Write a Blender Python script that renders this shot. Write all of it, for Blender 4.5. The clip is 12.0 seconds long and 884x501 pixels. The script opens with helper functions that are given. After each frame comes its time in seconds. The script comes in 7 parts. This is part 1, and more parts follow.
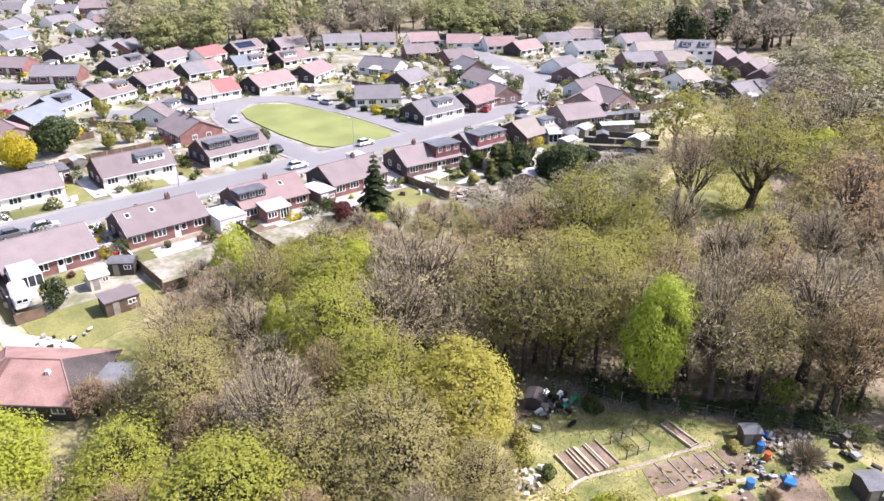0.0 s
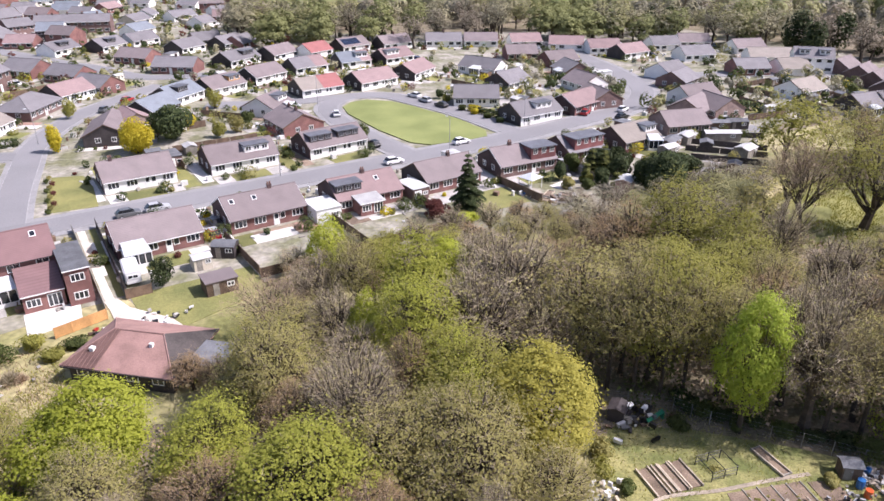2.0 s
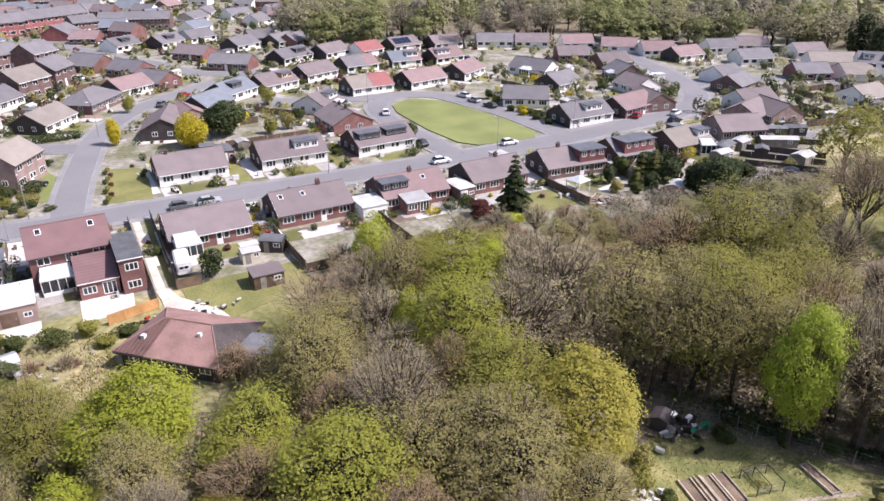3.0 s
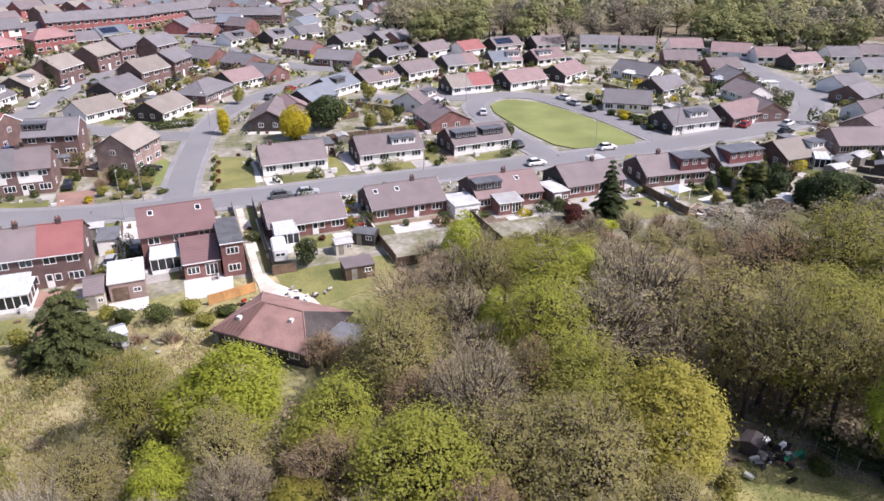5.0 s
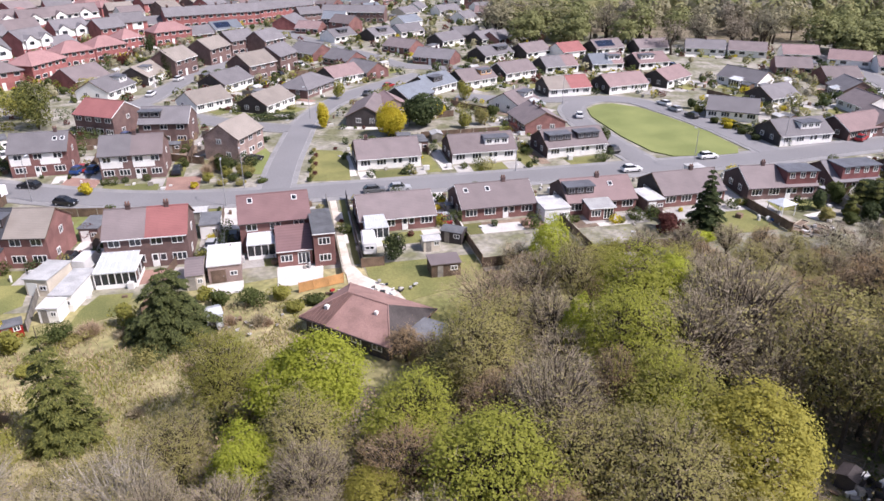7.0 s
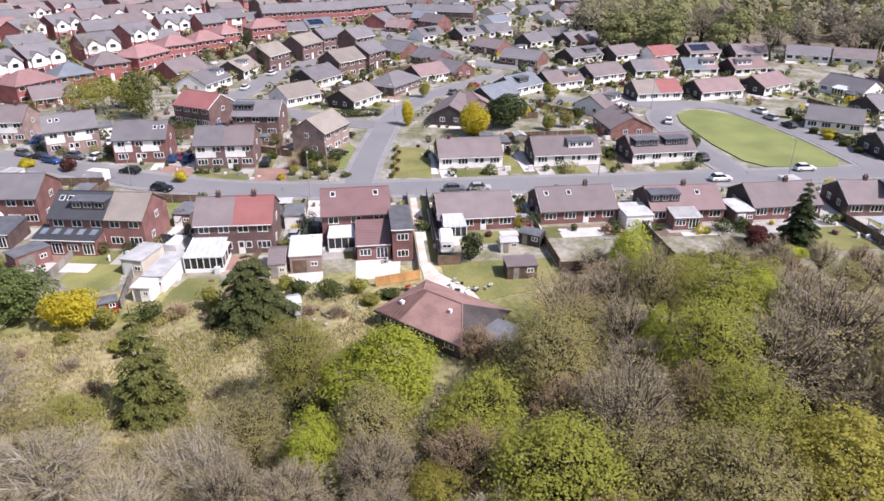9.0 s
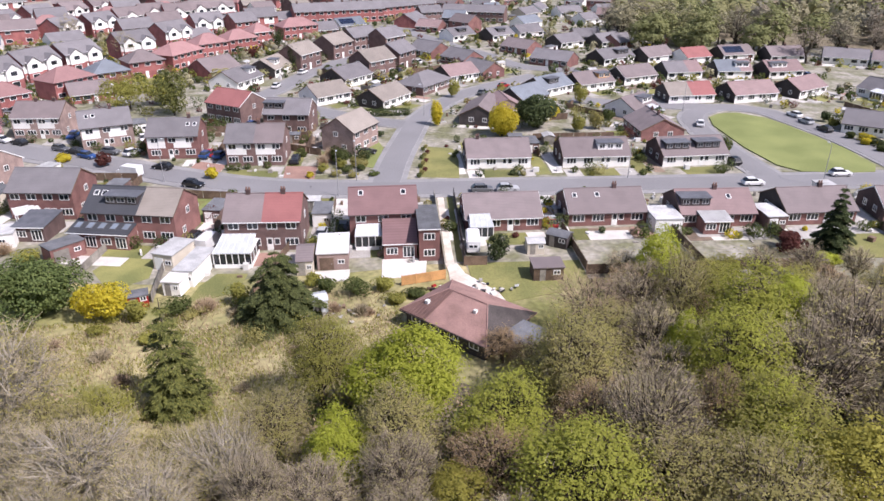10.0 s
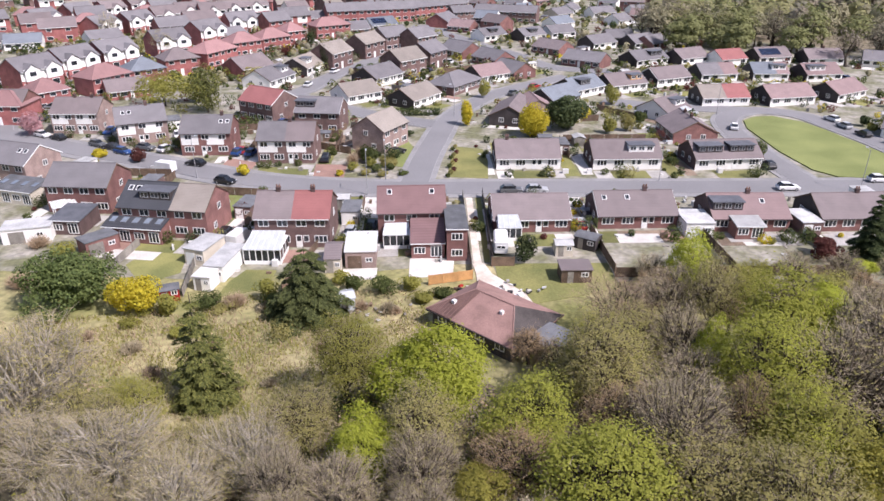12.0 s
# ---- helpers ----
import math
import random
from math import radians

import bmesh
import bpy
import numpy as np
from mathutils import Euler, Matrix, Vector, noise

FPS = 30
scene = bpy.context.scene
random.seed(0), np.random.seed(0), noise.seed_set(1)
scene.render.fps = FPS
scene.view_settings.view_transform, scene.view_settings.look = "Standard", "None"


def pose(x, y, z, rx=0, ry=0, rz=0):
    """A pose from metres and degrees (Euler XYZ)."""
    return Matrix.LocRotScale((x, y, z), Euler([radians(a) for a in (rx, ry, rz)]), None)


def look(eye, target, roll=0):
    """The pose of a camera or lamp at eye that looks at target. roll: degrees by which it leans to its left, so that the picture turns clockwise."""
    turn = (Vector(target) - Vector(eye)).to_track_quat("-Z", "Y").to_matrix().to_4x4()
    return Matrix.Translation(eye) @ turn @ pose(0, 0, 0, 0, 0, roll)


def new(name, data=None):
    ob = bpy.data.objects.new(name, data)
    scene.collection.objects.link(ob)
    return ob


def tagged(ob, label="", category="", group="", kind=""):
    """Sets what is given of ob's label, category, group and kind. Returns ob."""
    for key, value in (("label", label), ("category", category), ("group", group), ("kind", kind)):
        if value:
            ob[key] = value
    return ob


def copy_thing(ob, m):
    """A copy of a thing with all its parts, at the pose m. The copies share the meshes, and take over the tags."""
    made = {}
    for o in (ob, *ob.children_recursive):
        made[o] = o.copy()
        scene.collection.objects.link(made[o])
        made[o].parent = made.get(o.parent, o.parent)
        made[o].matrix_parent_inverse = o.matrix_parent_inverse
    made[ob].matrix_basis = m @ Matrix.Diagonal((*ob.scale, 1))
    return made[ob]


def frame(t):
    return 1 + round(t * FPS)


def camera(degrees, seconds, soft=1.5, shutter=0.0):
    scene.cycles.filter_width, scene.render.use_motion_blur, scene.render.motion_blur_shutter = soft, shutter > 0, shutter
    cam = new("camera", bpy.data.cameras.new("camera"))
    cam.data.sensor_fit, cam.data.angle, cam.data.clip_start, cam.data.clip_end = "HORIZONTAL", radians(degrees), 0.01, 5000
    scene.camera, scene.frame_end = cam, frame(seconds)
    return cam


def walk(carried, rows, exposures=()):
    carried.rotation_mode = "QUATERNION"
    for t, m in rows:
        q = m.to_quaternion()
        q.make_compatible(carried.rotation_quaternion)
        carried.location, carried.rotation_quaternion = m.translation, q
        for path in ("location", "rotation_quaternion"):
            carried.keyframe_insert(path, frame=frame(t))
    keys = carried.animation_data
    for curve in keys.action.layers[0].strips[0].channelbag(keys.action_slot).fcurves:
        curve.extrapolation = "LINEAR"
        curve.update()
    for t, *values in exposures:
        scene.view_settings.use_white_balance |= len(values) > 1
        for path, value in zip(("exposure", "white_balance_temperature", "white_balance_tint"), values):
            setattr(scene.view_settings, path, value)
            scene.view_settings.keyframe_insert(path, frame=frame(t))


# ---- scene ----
import functools

# The camera hangs in the air over the edge of a wood and only turns to its left.
cam = camera(64.24, 12.0, soft=1.55)
EYE = 46.0
YAWS = ((0.0, -40.73), (0.5, -38.61), (1.0, -36.58), (1.5, -34.58), (2.0, -32.71), (2.5, -30.70), (3.0, -28.70),
        (5.0, -20.67), (5.5, -18.83), (6.0, -16.87), (6.5, -14.93), (7.0, -12.86), (9.0, -5.94), (9.5, -4.55),
        (10.0, -3.56), (10.5, -2.64), (11.0, -2.02), (11.5, -1.53), (12.0, -1.08))
walk(cam, [(t, pose(0, 0, EYE, 64.58, 0, a)) for t, a in YAWS], exposures=[(0.0, 0.93, 6300, 22), (1.0, 0.70, 6300, 23), (1.5, 0.61, 6300, 23), (3.0, 0.34, 6300, 23), (7.0, 0.25, 6300, 22), (12.0, 0.21, 6300, 22)])

# ---- light ----
SUN_EL, SUN_AZ = radians(50), radians(-36)
world = bpy.data.worlds.new("sky")
scene.world = world
world.use_nodes = True
wn = world.node_tree
sky = wn.nodes.new("ShaderNodeTexSky")
sky.sky_type, sky.sun_disc = "NISHITA", False
sky.sun_elevation, sky.sun_rotation = SUN_EL, radians(90) - SUN_AZ
sky.air_density, sky.dust_density = 1.0, 2.0
wn.links.new(sky.outputs[0], wn.nodes["Background"].inputs[0])
wn.nodes["Background"].inputs[1].default_value = 0.118
sun_data = bpy.data.lights.new("sun", "SUN")
sun_data.energy, sun_data.angle, sun_data.color = 4.8, radians(0.6), (1.0, 0.97, 0.935)
sun = new("sun", sun_data)
sun.matrix_world = look((0, 0, 200), (-math.cos(SUN_AZ) * math.cos(SUN_EL) * 200, -math.sin(SUN_AZ) * math.cos(SUN_EL) * 200, 200 - math.sin(SUN_EL) * 200))

# ---- materials ----
MATS = {}


def mk(name, color, rough=0.85, vary=0.22, coarse=0.35, fine=6.0, bump=0.15, rand=0.12, second=None, metallic=0.0, spec=0.4):
    """A weathered surface: broad stains, fine grain, a little relief and a tint of its own for each object."""
    m = bpy.data.materials.new(name)
    m.use_nodes = True
    t, n, link = m.node_tree, m.node_tree.nodes, m.node_tree.links.new
    b = n["Principled BSDF"]
    b.inputs["Roughness"].default_value, b.inputs["Metallic"].default_value = rough, metallic
    b.inputs["Specular IOR Level"].default_value = spec
    co = n.new("ShaderNodeTexCoord")
    n1, n2 = n.new("ShaderNodeTexNoise"), n.new("ShaderNodeTexNoise")
    n1.inputs["Scale"].default_value, n2.inputs["Scale"].default_value = coarse, fine
    n1.inputs["Detail"].default_value, n2.inputs["Detail"].default_value = 5, 3
    info = n.new("ShaderNodeObjectInfo")
    shift = n.new("ShaderNodeVectorMath")
    shift.operation = "ADD"
    scale = n.new("ShaderNodeMath")
    scale.operation = "MULTIPLY"
    scale.inputs[1].default_value = 90
    link(info.outputs["Random"], scale.inputs[0])
    link(co.outputs["Object"], shift.inputs[0])
    link(scale.outputs[0], shift.inputs[1])
    link(shift.outputs[0], n1.inputs["Vector"])
    link(shift.outputs[0], n2.inputs["Vector"])
    mix = n.new("ShaderNodeMix")
    mix.data_type = "RGBA"
    c = Vector(color)
    dark = second if second else tuple(c * (1 - vary))
    mix.inputs[6].default_value, mix.inputs[7].default_value = (*dark, 1), (*[min(1, v) for v in c * (1 + 0.5 * vary)], 1)
    ramp = n.new("ShaderNodeMapRange")
    ramp.inputs[1].default_value, ramp.inputs[2].default_value = 0.36, 0.64
    link(n1.outputs[0], ramp.inputs[0])
    link(ramp.outputs[0], mix.inputs[0])
    grain = n.new("ShaderNodeMapRange")
    grain.inputs[1].default_value, grain.inputs[2].default_value = 0.3, 0.7
    grain.inputs[3].default_value, grain.inputs[4].default_value = 1 - vary, 1 + vary * 0.6
    link(n2.outputs[0], grain.inputs[0])
    tint = n.new("ShaderNodeMapRange")
    tint.inputs[3].default_value, tint.inputs[4].default_value = 1 - rand, 1 + rand
    link(info.outputs["Random"], tint.inputs[0])
    mul = n.new("ShaderNodeMath")
    mul.operation = "MULTIPLY"
    link(grain.outputs[0], mul.inputs[0])
    link(tint.outputs[0], mul.inputs[1])
    out = n.new("ShaderNodeVectorMath")
    out.operation = "SCALE"
    link(mix.outputs[2], out.inputs[0])
    link(mul.outputs[0], out.inputs["Scale"])
    link(out.outputs[0], b.inputs["Base Color"])
    if bump:
        bp = n.new("ShaderNodeBump")
        bp.inputs["Strength"].default_value, bp.inputs["Distance"].default_value = bump, 0.05
        link(n2.outputs[0], bp.inputs["Height"])
        link(bp.outputs[0], b.inputs["Normal"])
    MATS[name] = m
    return m


def courses(m, step, depth):
    """Rows of tiles or boards along the slope, as a fine relief and a darker lap line every step metres of y and z."""
    n, link = m.node_tree.nodes, m.node_tree.links.new
    co = next(k for k in n if k.bl_idname == "ShaderNodeTexCoord")
    sep = n.new("ShaderNodeSeparateXYZ")
    link(co.outputs["Object"], sep.inputs[0])
    fr = n.new("ShaderNodeMath")
    fr.operation = "MULTIPLY"
    fr.inputs[1].default_value = 1 / step
    link(sep.outputs["Z"], fr.inputs[0])
    frac = n.new("ShaderNodeMath")
    frac.operation = "FRACT"
    link(fr.outputs[0], frac.inputs[0])
    lap = n.new("ShaderNodeMapRange")
    lap.inputs[1].default_value, lap.inputs[2].default_value = 0.0, 0.35
    lap.inputs[3].default_value, lap.inputs[4].default_value = 1 - depth, 1.0
    link(frac.outputs[0], lap.inputs[0])
    b = n["Principled BSDF"]
    old = b.inputs["Base Color"].links[0].from_socket
    sc = n.new("ShaderNodeVectorMath")
    sc.operation = "SCALE"
    link(old, sc.inputs[0])
    link(lap.outputs[0], sc.inputs["Scale"])
    link(sc.outputs[0], b.inputs["Base Color"])
    return m


for key, col in (("roof_brown", (0.203, 0.168, 0.166)), ("roof_red", (0.285, 0.115, 0.108)), ("roof_grey", (0.182, 0.172, 0.178)),
                 ("roof_beige", (0.262, 0.23, 0.20)), ("roof_pink", (0.255, 0.18, 0.174)), ("roof_rose", (0.315, 0.18, 0.172)), ("roof_slate", (0.055, 0.058, 0.066)),
                 ("roof_maroon", (0.225, 0.135, 0.132)), ("roof_blue", (0.17, 0.19, 0.215))):
    courses(mk(key, tuple(1.07 * v for v in col), 0.8, 0.10, 0.4, 9.0, 0.3, 0.14), 0.155, 0.24)
for key, col in (("brick_red", (0.245, 0.122, 0.108)), ("brick_brown", (0.20, 0.128, 0.115)), ("brick_pale", (0.35, 0.255, 0.225)), ("brick_dark", (0.115, 0.075, 0.07)), ("brick_bright", (0.36, 0.135, 0.125))):
    courses(mk(key, col, 0.9, 0.22, 0.6, 14.0, 0.3, 0.12), 0.15, 0.12)
courses(mk("tile_red", (0.24, 0.095, 0.09), 0.8, 0.2, 0.6, 12.0, 0.3, 0.1), 0.155, 0.2)
mk("render_white", (0.85, 0.835, 0.80), 0.85, 0.06, 0.6, 9, 0.1, 0.06)
mk("render_cream", (0.62, 0.56, 0.46), 0.85, 0.1, 0.6, 9, 0.1, 0.06)
mk("clad_dark", (0.06, 0.05, 0.05), 0.7, 0.25, 0.6, 9, 0.2, 0.1)
mk("upvc", (0.82, 0.82, 0.80), 0.4, 0.04, 0.8, 8, 0.0, 0.03)
mk("felt", (0.16, 0.165, 0.175), 0.9, 0.25, 0.5, 8, 0.2, 0.2)
mk("felt_pale", (0.50, 0.50, 0.49), 0.85, 0.2, 0.5, 8, 0.2, 0.2)
mk("lead", (0.13, 0.135, 0.15), 0.6, 0.2, 0.8, 8, 0.1, 0.1)
mk("terracotta", (0.24, 0.13, 0.095), 0.8, 0.2, 2, 20, 0.1, 0.1)
mk("glass", (0.035, 0.04, 0.047), 0.06, 0.3, 0.9, 2, 0.0, 0.35, spec=0.7)
mk("glass_roof", (0.60, 0.63, 0.65), 0.18, 0.1, 0.9, 4, 0.0, 0.1, spec=0.6)
# pane with the reflected sky put into its base colour
mk("glass_sky", (0.22, 0.26, 0.31), 0.12, 0.1, 0.9, 4, 0.0, 0.1, spec=0.6)
mk("solar", (0.02, 0.03, 0.06), 0.12, 0.2, 0.9, 4, 0.0, 0.1, spec=0.7)
mk("timber", (0.17, 0.115, 0.08), 0.85, 0.3, 0.8, 12, 0.3, 0.25)
mk("timber_orange", (0.57, 0.31, 0.125), 0.75, 0.2, 0.8, 12, 0.3, 0.1)
mk("timber_grey", (0.26, 0.24, 0.21), 0.9, 0.25, 0.8, 12, 0.3, 0.2)
mk("asphalt", (0.232, 0.227, 0.23), 0.9, 0.09, 0.07, 3.0, 0.1, 0.0)
mk("paving", (0.27, 0.265, 0.262), 0.9, 0.14, 0.3, 4.0, 0.1, 0.06)
mk("kerb", (0.33, 0.325, 0.325), 0.9, 0.14, 0.5, 6.0, 0.1, 0.0)
mk("concrete", (0.43, 0.41, 0.38), 0.9, 0.18, 0.35, 4.0, 0.15, 0.14)
mk("flags_pale", (0.66, 0.63, 0.58), 0.9, 0.14, 0.4, 4.0, 0.1, 0.08)
mk("block_red", (0.36, 0.22, 0.175), 0.9, 0.15, 0.4, 6.0, 0.1, 0.08)
mk("lawn", (0.225, 0.215, 0.075), 0.95, 0.25, 0.16, 5.0, 0.3, 0.25, second=(0.145, 0.155, 0.052))
mk("green_lawn", (0.225, 0.25, 0.085), 0.95, 0.2, 0.10, 4.0, 0.3, 0.0, second=(0.185, 0.213, 0.068))
mk("rough_grass", (0.27, 0.25, 0.10), 0.95, 0.35, 0.35, 5.0, 0.4, 0.0, second=(0.13, 0.15, 0.045))
mk("timber_pale", (0.46, 0.39, 0.30), 0.9, 0.25, 0.8, 12, 0.3, 0.2)
mk("soil", (0.25, 0.185, 0.135), 0.95, 0.3, 0.5, 8.0, 0.5, 0.15)
mk("rubble", (0.40, 0.36, 0.31), 0.95, 0.4, 0.8, 6.0, 0.5, 0.2)
mk("bark", (0.085, 0.066, 0.05), 0.95, 0.35, 1.5, 16, 0.5, 0.25)
mk("bark_pale", (0.38, 0.34, 0.275), 0.95, 0.3, 1.5, 16, 0.5, 0.2)
mk("leaf_litter", (0.23, 0.185, 0.13), 0.95, 0.35, 0.25, 3.0, 0.4, 0.0, second=(0.135, 0.12, 0.065))
mk("trodden", (0.38, 0.32, 0.25), 0.95, 0.25, 0.5, 5.0, 0.3, 0.1)
mk("dust", (0.70, 0.63, 0.555), 0.95, 0.14, 0.35, 3.0, 0.2, 0.0, second=(0.56, 0.49, 0.41))
mk("white_line", (0.72, 0.72, 0.70), 0.8, 0.1, 1, 8, 0.0, 0.0)
mk("rubber", (0.02, 0.02, 0.021), 0.8, 0.2, 3, 20, 0.1, 0.0)
for key, col in (("paint_black", (0.012, 0.012, 0.014)), ("paint_white", (0.75, 0.75, 0.74)), ("paint_blue", (0.02, 0.07, 0.22)), ("paint_grey", (0.12, 0.125, 0.13)),
                 ("paint_silver", (0.42, 0.43, 0.44)), ("paint_red", (0.35, 0.02, 0.02)), ("plastic_blue", (0.03, 0.16, 0.42)), ("plastic_green", (0.03, 0.24, 0.13)),
                 ("plastic_orange", (0.7, 0.13, 0.04)), ("cloth_white", (0.72, 0.71, 0.69)), ("steel", (0.30, 0.30, 0.31))):
    mk(key, col, 0.3, 0.06, 1.0, 8, 0.0, 0.05, spec=0.6)


def leafy(name, a, b, through_it=0.5):
    """Leaves or twigs: each small piece takes its own tint between two colours, and lets some light through."""
    m = bpy.data.materials.new(name)
    m.use_nodes = True
    n, link = m.node_tree.nodes, m.node_tree.links.new
    bs = n["Principled BSDF"]
    geo, info = n.new("ShaderNodeNewGeometry"), n.new("ShaderNodeObjectInfo")
    mix = n.new("ShaderNodeMix")
    mix.data_type = "RGBA"
    mix.inputs[6].default_value, mix.inputs[7].default_value = (*a, 1), (*b, 1)
    link(geo.outputs["Random Per Island"], mix.inputs[0])
    tint = n.new("ShaderNodeMapRange")
    tint.inputs[3].default_value, tint.inputs[4].default_value = 0.82, 1.18
    link(info.outputs["Random"], tint.inputs[0])
    sc = n.new("ShaderNodeVectorMath")
    sc.operation = "SCALE"
    link(mix.outputs[2], sc.inputs[0])
    link(tint.outputs[0], sc.inputs["Scale"])
    link(sc.outputs[0], bs.inputs["Base Color"])
    bs.inputs["Roughness"].default_value, bs.inputs["Specular IOR Level"].default_value = 0.75, 0.25
    if through_it:
        tr, ms = n.new("ShaderNodeBsdfTranslucent"), n.new("ShaderNodeMixShader")
        link(sc.outputs[0], tr.inputs[0])
        ms.inputs[0].default_value = through_it
        link(bs.outputs[0], ms.inputs[1])
        link(tr.outputs[0], ms.inputs[2])
        link(ms.outputs[0], n["Material Output"].inputs[0])
    MATS[name] = m
    return m


leafy("leaf_bright", (0.34, 0.38, 0.045), (0.44, 0.47, 0.064), 0.45)
leafy("leaf_vivid", (0.34, 0.43, 0.052), (0.46, 0.535, 0.082), 0.45)
leafy("leaf_fresh", (0.315, 0.335, 0.056), (0.41, 0.42, 0.078), 0.48)
leafy("leaf_bud", (0.295, 0.287, 0.066), (0.365, 0.352, 0.088), 0.48)
leafy("leaf_ochre", (0.29, 0.268, 0.052), (0.38, 0.345, 0.074), 0.42)
leafy("leaf_olive", (0.32, 0.295, 0.105), (0.39, 0.352, 0.132), 0.48)
leafy("leaf_dark", (0.025, 0.04, 0.014), (0.075, 0.095, 0.032), 0.15)
leafy("leaf_fir", (0.075, 0.088, 0.026), (0.225, 0.23, 0.06), 0.25)
leafy("leaf_spruce", (0.042, 0.056, 0.02), (0.135, 0.15, 0.05), 0.2)
leafy("leaf_laurel", (0.10, 0.14, 0.045), (0.19, 0.235, 0.075), 0.4)
leafy("leaf_shrub", (0.075, 0.1, 0.03), (0.15, 0.175, 0.055))
leafy("leaf_gold", (0.5, 0.42, 0.03), (0.68, 0.58, 0.06))
leafy("leaf_pink", (0.50, 0.28, 0.30), (0.70, 0.46, 0.46))
leafy("leaf_copper", (0.10, 0.035, 0.03), (0.20, 0.075, 0.06))
leafy("twig", (0.30, 0.25, 0.175), (0.40, 0.335, 0.235), 0.0)
leafy("twig_brown", (0.33, 0.245, 0.16), (0.42, 0.315, 0.21), 0.0)
leafy("twig_pale", (0.285, 0.24, 0.155), (0.395, 0.335, 0.22), 0.0)
leafy("leaf_copper_bud", (0.316, 0.217, 0.112), (0.379, 0.275, 0.139))
# distance haze put into the colour: greyer stand-ins for leaves and twigs
leafy("haze_brown", (0.253, 0.214, 0.157), (0.285, 0.244, 0.177), 0.25)
leafy("haze_grey", (0.247, 0.23, 0.167), (0.275, 0.256, 0.187), 0.25)
leafy("haze_olive", (0.293, 0.27, 0.165), (0.333, 0.308, 0.188), 0.25)
leafy("haze_bud", (0.292, 0.283, 0.132), (0.335, 0.322, 0.15), 0.3)
leafy("haze_green", (0.235, 0.25, 0.10), (0.275, 0.285, 0.118), 0.3)
leafy("straw", (0.33, 0.28, 0.16), (0.5, 0.43, 0.26), 0.2)

# ---- mesh helpers ----


def part(name, data, material, parent, label="", m=None):
    """Links a mesh (or a bmesh) as one part under a thing."""
    if isinstance(data, bmesh.types.BMesh):
        me = bpy.data.meshes.new(name)
        data.to_mesh(me)
        data.free()
        data = me
    if material and not data.materials:
        data.materials.append(MATS[material])
    ob = new(name, data)
    ob.parent = parent
    if m is not None:
        ob.matrix_basis = m
    if label:
        tagged(ob, label)
    return ob


def empty(name, m, label="", category="", group="", kind=""):
    ob = new(name)
    ob.empty_display_size = 0.5
    ob.matrix_basis = m
    return tagged(ob, label, category, group, kind)


def solid(name, data, material, label, category, m=None, group="", kind=""):
    """A top-level thing that is one mesh."""
    ob = part(name, data, material, None, "", m)
    return tagged(ob, label, category, group, kind)


def box(bm, x0, x1, y0, y1, z0, z1, bevel=0.0):
    v = [bm.verts.new((x, y, z)) for z in (z0, z1) for y in (y0, y1) for x in (x0, x1)]
    for q in ((0, 2, 3, 1), (4, 5, 7, 6), (0, 1, 5, 4), (2, 6, 7, 3), (0, 4, 6, 2), (1, 3, 7, 5)):
        bm.faces.new([v[i] for i in q])
    return bm


def boxes(*many):
    bm = bmesh.new()
    for b in many:
        box(bm, *b)
    return bm


def prism(bm, ring, z0, z1):
    """An upright prism over a ring of (x, y), counter-clockwise."""
    lo, hi = [bm.verts.new((x, y, z0)) for x, y in ring], [bm.verts.new((x, y, z1)) for x, y in ring]
    k = len(ring)
    bm.faces.new(hi)
    bm.faces.new(lo[::-1])
    for i in range(k):
        bm.faces.new((lo[i], lo[(i + 1) % k], hi[(i + 1) % k], hi[i]))
    return bm


def slab(bm, quad, thick):
    """A flat plate with the four upper corners given and its thickness straight down."""
    hi = [bm.verts.new(p) for p in quad]
    lo = [bm.verts.new((p[0], p[1], p[2] - thick)) for p in quad]
    k = len(quad)
    bm.faces.new(hi)
    bm.faces.new(lo[::-1])
    for i in range(k):
        bm.faces.new((lo[i], lo[(i + 1) % k], hi[(i + 1) % k], hi[i]))
    return bm


def tube(bm, a, b, ra, rb, sides=6):
    a, b = Vector(a), Vector(b)
    q = (b - a).to_track_quat("Z", "Y")
    ring = [Vector((math.cos(2 * math.pi * i / sides), math.sin(2 * math.pi * i / sides), 0)) for i in range(sides)]
    lo, hi = [bm.verts.new(a + q @ (r * ra)) for r in ring], [bm.verts.new(b + q @ (r * rb)) for r in ring]
    for i in range(sides):
        bm.faces.new((lo[i], lo[(i + 1) % sides], hi[(i + 1) % sides], hi[i]))
    bm.faces.new(hi)
    bm.faces.new(lo[::-1])
    return bm


CACHE = {}


def shared(key, make):
    """One mesh for all alike pieces."""
    if key not in CACHE:
        bm = make()
        me = bpy.data.meshes.new(str(key[0]))
        bm.to_mesh(me)
        bm.free()
        CACHE[key] = me
    return CACHE[key]


